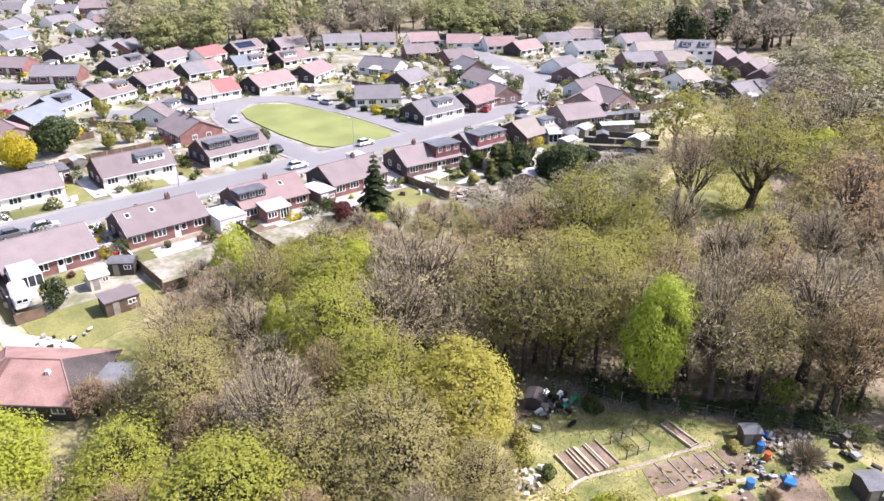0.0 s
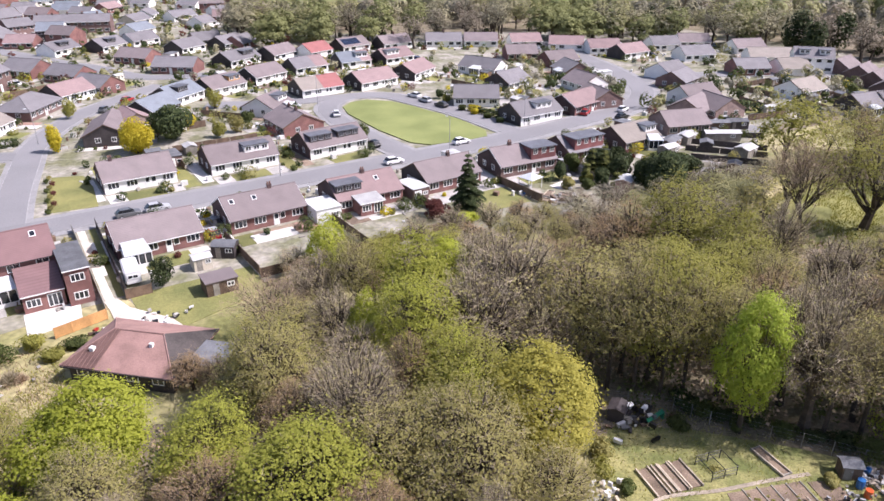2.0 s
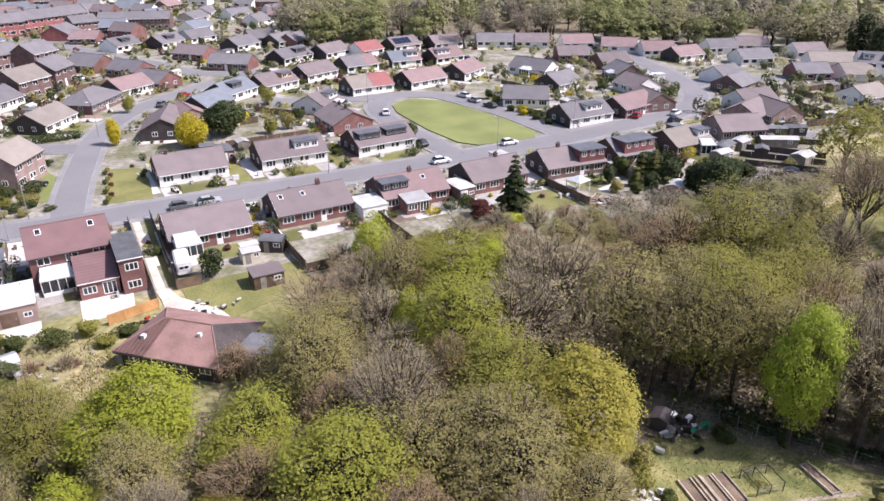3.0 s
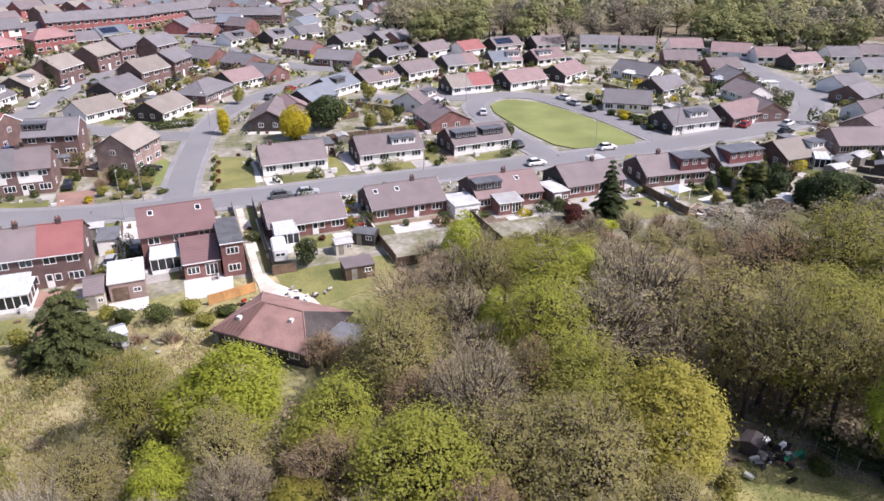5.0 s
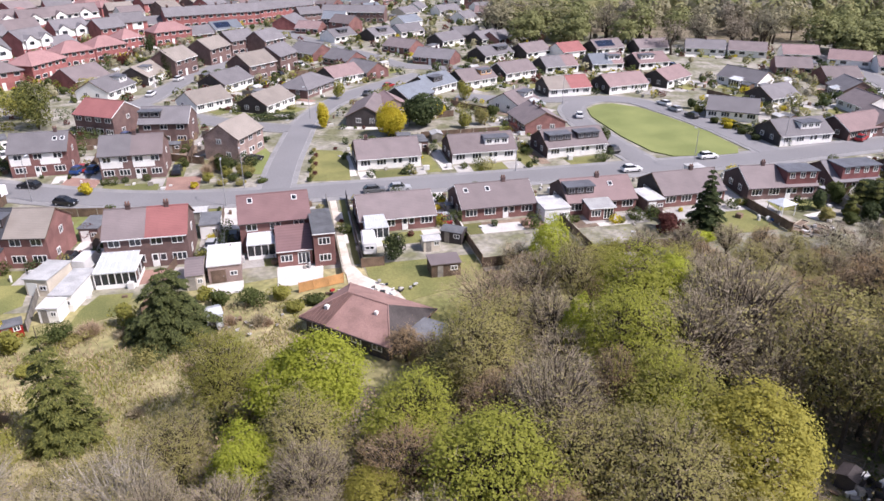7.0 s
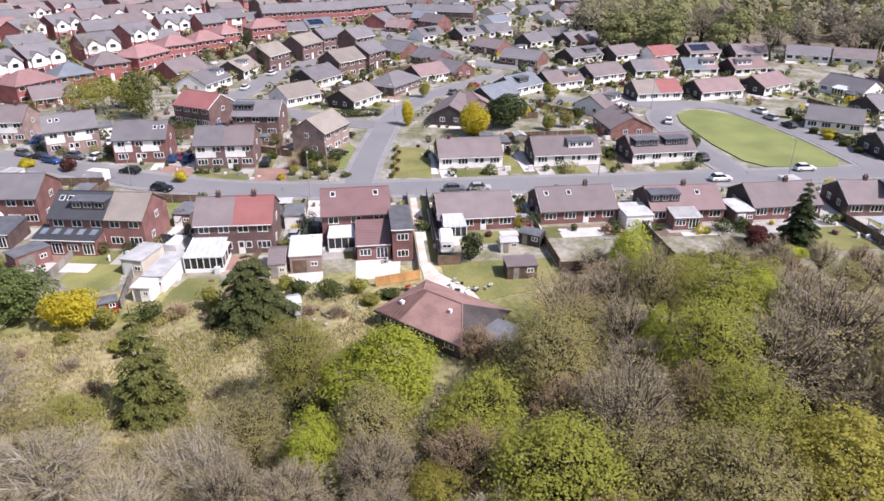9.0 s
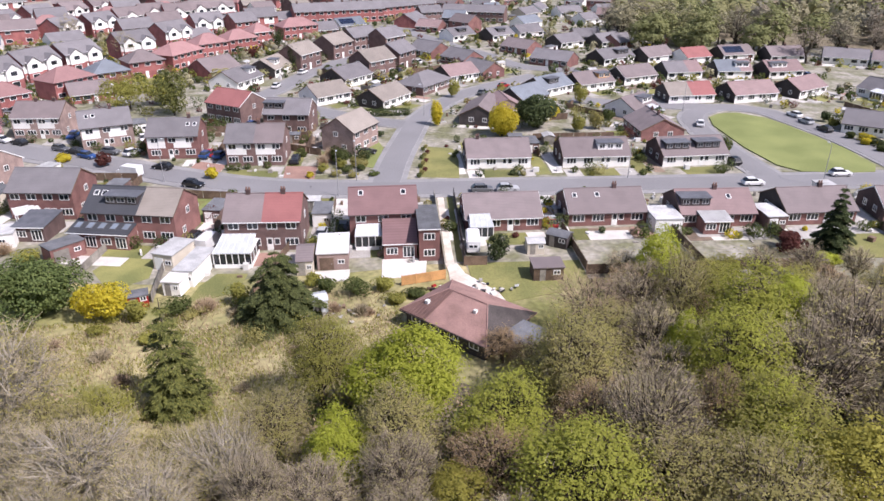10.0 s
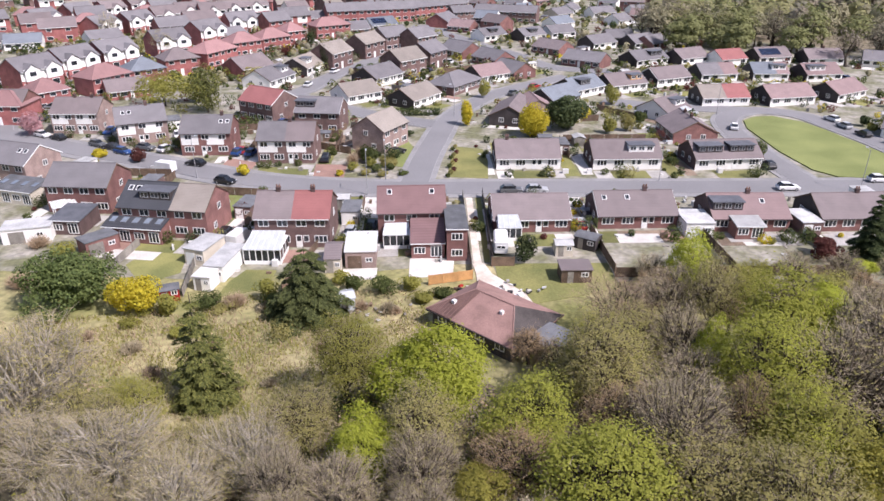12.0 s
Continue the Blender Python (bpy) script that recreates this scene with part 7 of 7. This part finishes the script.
junk(53.6, 18.0, 10, 1.2, ["timber_grey", "steel", "paint_black", "timber"], "old frames and boards on the ground", "debris", 0.3, 0.6)
junk(57.6, 16.4, 14, 1.6, ["timber_grey", "rubble", "timber"], "brushwood and old boards", "wood_pile", 0.25, 0.6)
junk(47.6, 36.8, 12, 1.8, ["paint_black", "cloth_white", "timber", "paint_grey"], "dark heap of junk under the trees", "rubbish_heap", 0.8)
junk(62.6, 15.0, 12, 1.8, ["paint_black", "steel", "timber_grey"], "dark scrap by the fence", "rubbish_heap", 0.7)
junk(58.6, 20.6, 26, 0.9, ["paint_black", "clad_dark", "timber", "plastic_blue", "cloth_white"], "dark tangle of sheeting, boards and buckets", "rubbish_heap", 0.9, 0.45)
junk(60.8, 17.6, 40, 1.5, ["timber_pale", "timber_grey", "timber", "flags_pale"], "pale heap of cut branches and laths", "brush_pile", 0.3, 0.42)
junk(54.6, 19.2, 26, 1.3, ["timber_grey", "paint_black", "timber", "steel", "cloth_white"], "pots, frames and boards around the water tank", "garden_clutter", 0.5, 0.38)
junk(49.6, 19.6, 18, 1.6, ["timber_pale", "trodden", "cloth_white", "timber"], "loose boards and bags beside the plots", "garden_clutter", 0.3, 0.4)
junk(46.9, 37.4, 22, 1.1, ["paint_black", "clad_dark", "cloth_white", "timber_grey", "paint_grey"], "dark heap of scrap below the trees", "rubbish_heap", 1.0, 0.6)
pad("soil_plot", [(54.2, 17.8), (57.8, 15.6), (55.8, 12.6), (52.2, 14.8)], 0.07, "soil", "trampled plot of pale dry soil", "vegetable plot")
pad("soil_plot", [(48.4, 19.4), (51.4, 18.0), (50.0, 15.4), (47.0, 16.6)], 0.07, "soil", "trampled plot of pale dry soil", "vegetable plot")
shed(45.9, 38.6, 30, 1.9, 1.6, 1.5, "clad_dark", "clad_dark", "dark shed with a pale gable under the trees")
shed(57.6, 21.4, -40, 1.7, 1.4, 1.5, "timber", "felt", "brown shed with a felt roof on the allotment")
shed(58.8, 10.9, -35, 2.2, 2.2, 1.8, "clad_dark", "felt", "dark shed with a grey felt roof on the allotment")


def barrel(x, y, mat, label, r=0.35, h=0.95):
    b = empty("barrel", pose(x, y, 0.04), label, "barrel")
    part("drum", tube(tube(bmesh.new(), (0, 0, 0), (0, 0, h * 0.5), r * 0.9, r, 12), (0, 0, h * 0.5), (0, 0, h), r, r * 0.9, 12), mat, b)
    part("rim", tube(bmesh.new(), (0, 0, h - 0.03), (0, 0, h + 0.03), r * 0.96, r * 0.96, 12), mat, b)


barrel(56.4, 18.9, "plastic_orange", "orange-red plastic bin among old timber", 0.34, 0.8)
barrel(56.9, 19.9, "plastic_blue", "blue plastic water barrel standing upright")
barrel(51.8, 18.2, "plastic_blue", "large blue plastic water tank", 0.42, 0.8)
junk(55.0, 16.4, 3, 0.4, ["plastic_blue"], "crumpled bright blue tarpaulin", "tarpaulin", 0.3, 1.0)
slide = empty("slide", pose(48.6, 36.2, 0.05, 0, 0, -10) @ Matrix.Diagonal((0.8, 0.8, 0.7, 1)), "green plastic children's slide", "slide")
part("chute", slab(bmesh.new(), [(-1.4, -0.3, 0.2), (1.2, -0.3, 1.3), (1.2, 0.3, 1.3), (-1.4, 0.3, 0.2)], 0.08), "plastic_green", slide)
part("ladder", boxes((1.2, 1.3, -0.3, 0.3, 0, 1.4), (1.3, 1.7, -0.3, -0.22, 0, 0.1), (1.3, 1.7, 0.22, 0.3, 0, 0.1)), "plastic_green", slide)
wire = empty("wire_fence", pose(0, 0, 0), "rusty chain-link fence on posts along the wood", "fence")
line = [(46.5, 41), (51.5, 36.3), (52.8, 32.8), (57.5, 25.9), (61.6, 19.2), (66.0, 12.2), (69, 6)]
for (x0, y0), (x1, y1) in zip(line, line[1:]):
    n = max(1, round(math.hypot(x1 - x0, y1 - y0) / 2.4))
    for i in range(n):
        px, py = x0 + (x1 - x0) * i / n, y0 + (y1 - y0) * i / n
        part("post", shared(("wire_post",), lambda: tube(bmesh.new(), (0, 0, 0), (0, 0, 1.7), 0.04, 0.04, 5)), "timber_grey", wire, "", pose(px, py, 0))
    for z in (0.4, 0.8, 1.2, 1.65):
        part("strand", tube(bmesh.new(), (x0, y0, z), (x1, y1, z), 0.007, 0.007, 4), "steel", wire)
for px, py, w, h, mt in ((38.8, 33.6, 3, 1.8, "leaf_bud"), (39.4, 30.8, 2, 1.2, "leaf_shrub"), (40.6, 35.4, 3, 2.2, "leaf_olive"), (49.8, 34.2, 3, 1.4, "leaf_shrub"), (54.6, 31.0, 2, 1.2, "leaf_shrub"), (61.8, 21.6, 5, 2.2, "leaf_shrub"), (64.6, 18.0, 5, 2, "leaf_dark"), (58.6, 16.4, 5, 3.4, "twig_pale"), (55.4, 21.6, 2, 1, "leaf_olive"), (52.0, 16.2, 2, 1.4, "twig_brown"), (36.0, 26.6, 6, 2.6, "leaf_bud"), (43.6, 20.6, 5, 1.6, "leaf_bright"), (41.0, 23.6, 5, 1.8, "leaf_bud"), (66.8, 22, 6, 2, "leaf_vivid"), (70, 16.6, 6, 2, "leaf_shrub")):
    bush(px, py, w, h, mt, {"leaf_bud": "fresh green scrub at the allotment's edge", "leaf_shrub": "bramble and nettles along the fence", "leaf_olive": "dry scrub beside the plots", "leaf_dark": "dark bramble thicket along the fence", "twig_pale": "bare pale bush among the plots", "twig_brown": "bare brown bush among the plots", "leaf_bright": "yellow-green bush at the plots' edge", "leaf_vivid": "vivid green undergrowth by the wood"}[mt], n=700, size=0.2)

# bramble along the fence, its dark leaf colour also carrying the trees' shadow belt
pick = random.Random(17)
for (x0, y0), (x1, y1) in zip(line[1:], line[2:]):
    for i in range(3):
        k = (i + 0.5) / 3
        mt = ("leaf_dark", "leaf_dark", "leaf_shrub")[i]
        bush(x0 + (x1 - x0) * k + 1.3, y0 + (y1 - y0) * k + 0.9, pick.uniform(2.4, 3.6), pick.uniform(1.0, 1.9), mt, "bramble thicket along the wire fence, darkened for the trees' shadow" if mt == "leaf_dark" else "green nettles along the wire fence", n=900, size=0.17)
for i in range(26):
    px, py = 45.6 + 6.2 * pick.random(), 20.9 + 4.0 * pick.random()
    if inside((px, py), [(46.4, 25.4), (52.8, 23), (51.8, 20.6), (45, 23)]):
        bush(px, py, 0.4, 0.28, "leaf_bud" if i % 3 else "leaf_olive", "small vegetable plant on the dug plot", "vegetable_plant", 0.1, 34, category="plant", group="vegetables")
for px, py, w in ((42.2, 21.6, 3.4), (44.4, 19.4, 3.0), (40.2, 25.0, 3.2), (47.4, 18.4, 2.2)):
    bush(px, py, w, 1.3, "leaf_bright", "mound of yellow-green foliage below the beds", n=1500, size=0.15)

# ---- the rest of the wood ----
for k, (px, py, kind, h, w) in enumerate(((57.4, 35.6, "olive", 14, 8), (61.6, 31, "bare", 15, 8), (65.4, 25.4, "olive", 13, 8), (53.4, 41.6, "bud", 14, 8), (48.6, 45.4, "olive", 12, 8), (70, 30.6, "bare", 14, 9), (66.2, 37, "bare_brown", 13, 8), (43.4, 47.6, "bare", 12, 8), (61, 41, "bud", 14, 8), (73.4, 20, "bare_brown", 13, 8), (75, 12, "olive", 13, 8), (80, 6, "bare", 13, 9))):
    tree(kind, px, py, h, w, k)

WOOD = [(-75, 30), (-64, 80), (-50, 70), (-39, 63), (-31, 59), (-27, 52), (-17.5, 51.5), (-12.5, 56), (-9, 61), (-3, 62.5), (6, 63), (11, 60), (14, 63), (19, 70), (27, 73), (32, 67), (40, 66), (49, 62), (56, 54), (67, 57), (76, 60), (80, 53), (99, 60), (126, 72), (140, 78), (165, 76), (190, 78), (225, 85), (262, 92),
        (420, 60), (420, -60), (120, -20), (74, 5), (62, 20), (50, 33), (38, 40), (30, 30), (10, 24), (-20, 22)]
PLOT = [(36, 24), (40, 38), (46, 42), (52, 36), (62, 21), (72, 8), (60, 2), (40, 12)]
bm = bmesh.new()
prism(bm, WOOD if sum((WOOD[i - 1][0] - WOOD[i][0]) * (WOOD[i - 1][1] + WOOD[i][1]) for i in range(len(WOOD))) < 0 else WOOD[::-1], 0.0, 0.012)
bmesh.ops.recalc_face_normals(bm, faces=bm.faces)
solid("wood_floor", bm, "leaf_litter", "dark leaf litter on the floor of the wood", "ground", kind="structure")
placed = [(ob.matrix_basis.translation.x, ob.matrix_basis.translation.y, ob.matrix_basis.to_scale().x * 5) for ob in list(scene.objects) if ob.name.startswith("tree")]
pick = random.Random(11)
NEAR = ["olive", "bare", "bare", "bud", "bare_brown", "bare", "bare", "olive"]
for tries in range(4200):
    x, y = pick.uniform(-60, 270), pick.uniform(-40, 100)
    far, way = math.hypot(x, y), math.degrees(math.atan2(x, y))
    w = pick.uniform(6.5, 9.5)
    w = w * 0.8 if x < -12 else w
    gap = 0.3 if far < 90 else 1.4
    if far < 24 or way > 78 or way < -36 or not inside((x, y), WOOD) or inside((x, y), PLOT) or any((x - a) ** 2 + (y - b) ** 2 < (gap + c * 0.62 + 0.2 * w) ** 2 for a, b, c in placed):
        continue
    # the houses at the end of the road look out over low ground
    if (way < 58.5 and far > 118) or (way < 67 and far > 172):
        continue
    # open grass round the great oak and its neighbours
    if 96 < far < 160 and 59.4 < way < 69.6:
        continue
    low = y > 51 and -12 < x < 15
    w = w * 0.65 if low else w
    placed.append((x, y, w / 2))
    kind = pick.choice(NEAR) if x > -12 else pick.choice(["bare_pale", "bare_pale", "olive", "bud", "bare_pale", "olive", "bud"])
    h = (pick.uniform(5.5, 8.5) if x < -12 else pick.uniform(8.5, 11.5)) if far < 90 else pick.uniform(10, 14.5)
    if far < 100:
        tree(kind, x, y, h * 0.42 if low else h, w, pick.randrange(9), 0 if far < 56 else 1)
    else:
        mass_tree(kind, x, y, h, w, pick.randrange(9), 2, False)

# scrub between the gardens and the wood
SCRUB = [(27, 75), (45, 68), (56, 60), (70, 62), (82, 58), (100, 64), (126, 76), (112, 78), (96, 79), (80, 81), (62, 83), (40, 86), (28, 86)]
for tries in range(900):
    x, y = pick.uniform(26, 128), pick.uniform(56, 87)
    w = pick.uniform(4.5, 7.0)
    if not inside((x, y), SCRUB) or any((x - a) ** 2 + (y - b) ** 2 < (0.6 + c * 0.55 + 0.2 * w) ** 2 for a, b, c in placed):
        continue
    placed.append((x, y, w / 2))
    (tree if x < 75 else mass_tree)(pick.choice(["olive", "bare", "bare_brown", "bare_brown", "bare", "bud"]), x, y, pick.uniform(4.0, 6.5), w, pick.randrange(9), 1 if x < 75 else 2)

GLADE = [(99, 52), (101, 60), (110, 67), (126, 70), (138, 68), (134, 58), (122, 50), (112, 45)]
pad("glade", GLADE, 0.04, "lawn", "sunlit yellow-green grass round the great oak", "grass")
# undergrowth and litter below the trees, too fine to count
under = np.random.default_rng(4)


def undergrowth(material, n, label, size, top, step):
    pts = []
    while len(pts) < n:
        x, y = under.uniform(-60, 190), under.uniform(-5, 84)
        if inside((x, y), WOOD) and not inside((x, y), PLOT) and not inside((x, y), GLADE) and math.hypot(x, y) > 22 and -38 < math.degrees(math.atan2(x, y)) < 76:
            if noise.noise(Vector((x * 0.11 + step, y * 0.11, step))) > -0.05:
                k = 26
                pts.extend(np.array([x, y, 0]) + under.normal(size=(k, 3)) * [0.9, 0.9, 0] + np.stack([np.zeros(k), np.zeros(k), top * under.random(k) ** 1.6 + 0.05], 1))
    solid("undergrowth", sheet_mesh("undergrowth", leaves(under, np.array(pts), size, 0.6)), material, label, "undergrowth", kind="stuff")


undergrowth("leaf_shrub", 22000, "dark green undergrowth on the floor of the wood", 0.34, 2.2, 1.0)
undergrowth("leaf_bud", 9000, "fresh green undergrowth on the floor of the wood", 0.36, 2.2, 7.0)
undergrowth("twig_brown", 16000, "bare brown thicket on the floor of the wood", 0.4, 3.0, 13.0)


def meadow(material, n, label, ring, tall, width):
    pts = []
    xs, ys = [p[0] for p in ring], [p[1] for p in ring]
    while len(pts) < n:
        x, y = under.uniform(min(xs), max(xs)), under.uniform(min(ys), max(ys))
        if inside((x, y), ring) and noise.noise(Vector((x * 0.2, y * 0.2, tall * 9))) > -0.15:
            pts.append((x, y, 0))
    pts = np.array(pts)
    way = under.normal(size=pts.shape) * 0.45 + [0, 0, 1]
    solid("grass", sheet_mesh("grass", twigs(under, pts, way, tall, width)), material, label, "grass", kind="stuff")


FIELD = [(-60, 60), (-44, 56), (-33, 55), (-24, 50), (-19, 44), (-13, 46), (-9, 56), (0, 64), (6, 66), (0, 76), (-1, 84), (-20, 84), (-34, 80), (-52, 76), (-66, 84)]
meadow("straw", 15000, "pale dry meadow grass", FIELD, 0.5, 0.12)
meadow("leaf_bud", 15000, "fresh green meadow grass", FIELD, 0.45, 0.14)
meadow("twig_brown", 6000, "dead brown stalks in the meadow", FIELD, 0.8, 0.09)
meadow("leaf_bud", 5000, "tufts of fresh grass round the great oak", GLADE, 0.6, 0.16)
meadow("leaf_bud", 5200, "fresh tussocks on the allotment", PLOT, 0.3, 0.1)
meadow("straw", 2500, "dry grass on the allotment", PLOT, 0.3, 0.1)

for tries in range(170):
    x, y = pick.uniform(-62, 0), pick.uniform(44, 80)
    if inside((x, y), FIELD) and (y < 64 or pick.random() < 0.3) and math.hypot(x + 23.6, y - 60.6) > 5:
        mt = pick.choice(["twig_pale", "leaf_olive", "twig_brown", "twig_pale", "leaf_bud"])
        w = pick.uniform(2, 5)
        bush(x, y, w, w * pick.uniform(0.3, 0.55), mt, {"twig_pale": "bare pale thicket in dry grass", "leaf_olive": "dry olive scrub in the meadow", "twig_brown": "low brown bramble in the meadow", "leaf_bud": "fresh green scrub in the meadow"}[mt], n=420, size=0.2, group="meadow scrub")

# woods beyond the houses, too many to count
far_rng = np.random.default_rng(8)


# a rounded lump of twelve diamonds
LUMP = []
for ax, bx, cx in ((0, 1, 2), (1, 2, 0), (2, 0, 1)):
    for sa in (-1, 1):
        for sb in (-1, 1):
            quad = np.zeros((4, 3))
            quad[0, ax], quad[2, bx] = sa, sb
            quad[1, [ax, bx, cx]], quad[3, [ax, bx, cx]] = (sa * 0.55, sb * 0.55, 0.55), (sa * 0.55, sb * 0.55, -0.55)
            quad = quad if sa * sb < 0 else quad[::-1]
            LUMP += [quad[:3], quad[[0, 2, 3]]]
LUMP = np.array(LUMP)


def far_wood(material, spots, h0, h1, label, name="far_wood"):
    """Many crowns in one mesh, each of uneven clumps of leafage that reach down to the scrub below."""
    faces = []
    for x, y in spots:
        r = math.hypot(x, y)
        per, big, lumps = (400, 0.95, 9) if r < 300 else (230, 1.45, 7) if r < 400 else (110, 2.3, 6)
        h = far_rng.uniform(h0, h1)
        if h1 < 8:
            per, big, lumps = int(per * 0.2), big * 0.7, 4
        w = (1.3 if h1 < 8 else 1.0) * h * far_rng.uniform(0.7, 1.0)
        size = np.array([w / 2, w / 2, h * 0.5])
        mid = np.array([x, y, h * 0.5])
        # a dome with boughs that swell and dip
        away = unit(far_rng.normal(size=(per, 3)) + [0, 0, 0.25])
        swell = unit(far_rng.normal(size=(lumps, 3)) + [0, 0, 0.3])
        reach = 0.7 + 0.3 * np.max(np.clip(away @ swell.T, 0, 1) ** 5, axis=1)
        at = away * (reach * far_rng.uniform(0.82, 1.0, per))[:, None]
        faces.append(leaves(far_rng, np.maximum(at * size + mid, [-9e3, -9e3, 0.15]), big, 0.5, away * 3.0))
        if h1 > 8:
            faces.append(LUMP * size * 0.5 + mid - [0, 0, h * 0.1])
    if faces:
        solid(name, sheet_mesh(name, np.concatenate(faces)), material, label, "wood", kind="stuff")


EDGE = [(-300, 60), (60, 95), (118, 88), (150, 92), (176, 104), (205, 98), (240, 96), (252, 108), (250, 130), (250, 146), (252, 158), (242, 176), (236, 190), (220, 198), (198, 198), (176, 214), (150, 229), (122, 244), (106, 250), (86, 272), (84, 290), (99, 335), (130, 440), (60, 560), (-300, 600)]
bm = bmesh.new()
prism(bm, [(430, -60), (760, -60), (760, 640), (160, 640)] + EDGE[-3:2:-1] + [(262, 92), (424, 58)], 0.0, 0.02)
bmesh.ops.recalc_face_normals(bm, faces=bm.faces)
solid("wood_floor", bm, "leaf_litter", "leaf litter and moss below the far wood", "ground", kind="structure")
spots, scrub = [], []
cells = set()
for tries in range(90000):
    r, a = math.sqrt(far_rng.uniform(120 ** 2, 560 ** 2)), radians(far_rng.uniform(-36, 77))
    x, y = r * math.sin(a), r * math.cos(a)
    step = 5.6 if r < 300 else 7.0 if r < 400 else 9.0
    cell = (int(x // step), int(y // step))
    if cell in cells or (x < 100 and y < 100) or (y < 90 and r < 172) or on_road(x, y, 4.6):
        continue
    low = inside((x, y), EDGE) or (r < 235 and a < radians(58.5)) or (r < 250 and a < radians(67))
    if in_house(x, y, 2.2 if low else 2.0):
        continue
    cells.add(cell)
    if low:
        # gardens and rough ground between the last houses and the wood
        if r > 190 and (x > 120 or y > 215) and (not inside((x, y), EDGE) or noise.noise(Vector((x * 0.05, y * 0.05, 5))) > -0.1):
            scrub.append((x, y))
    elif noise.noise(Vector((x * 0.012, y * 0.012, 3))) > -0.55:
        spots.append((x, y))
        if far_rng.random() < 0.5:
            scrub.append((x + 3, y + 2))
    else:
        scrub.append((x, y))
share = [[], [], [], [], []]
EDGE_KINDS = ("bare_brown", "bare", "olive", "bud", "bright")
for x, y in spots:
    v = noise.noise(Vector((x * 0.018, y * 0.018, 9))) + far_rng.normal() * 0.22
    way = math.degrees(math.atan2(x, y))
    v += 0.36 if (19 < way < 24 or 27 < way < 33 or 41 < way < 50) and math.hypot(x, y) < 400 else -0.12 if way > 52 else 0.04
    which = 0 if v < -0.25 else 1 if v < -0.02 else 2 if v < 0.18 else 3 if v < 0.36 else 4
    # the first rows of the wood are single trees, the rest behind them a mass
    if math.hypot(x, y) < 335 and way > 8:
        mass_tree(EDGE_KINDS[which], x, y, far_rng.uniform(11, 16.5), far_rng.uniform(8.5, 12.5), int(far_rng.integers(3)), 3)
    else:
        share[which].append((x, y))
for (mat, hazy, k), many in MASS.items():
    solid("far_wood" if hazy else "wood_crowns", sheet_mesh("wood_crowns", np.concatenate(many)), mat, ("brown trunks and limbs" if mat == "bark" else "spring leaves and twigs") + (" at the edge of the far wood" if hazy else " of the wood beyond the allotment"), "wood", kind="stuff")
far_wood("haze_brown", share[0], 10, 16, "distant bare brown woodland")
far_wood("haze_grey", share[1], 10, 16, "distant bare grey woodland")
far_wood("haze_olive", share[2], 10, 17, "distant olive-brown woodland")
far_wood("haze_bud", share[3], 10, 16, "distant woodland in fresh bud")
far_wood("haze_green", share[4], 10, 16, "distant green woodland")
for k, (mat, label) in enumerate((("leaf_shrub", "dark green scrub at the backs of the far gardens"), ("haze_olive", "olive-brown scrub at the backs of the far gardens"), ("haze_bud", "fresh green scrub at the backs of the far gardens"), ("leaf_dark", "dark evergreens at the backs of the far gardens"), ("haze_grey", "bare grey scrub at the backs of the far gardens"))):
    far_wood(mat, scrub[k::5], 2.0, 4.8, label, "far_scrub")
for px, py, h, w in ((256, 156, 17, 11), (249, 145, 15, 10), (263, 143, 18, 9), (244, 216, 13, 8), (250, 211, 14, 9), (268, 133, 13, 8)):
    bush(px, py, w, h, "leaf_dark", "tall dark evergreen at the edge of the far wood", "evergreen_tree", 0.8, 1500, lumps=16, category="tree", group="evergreens")
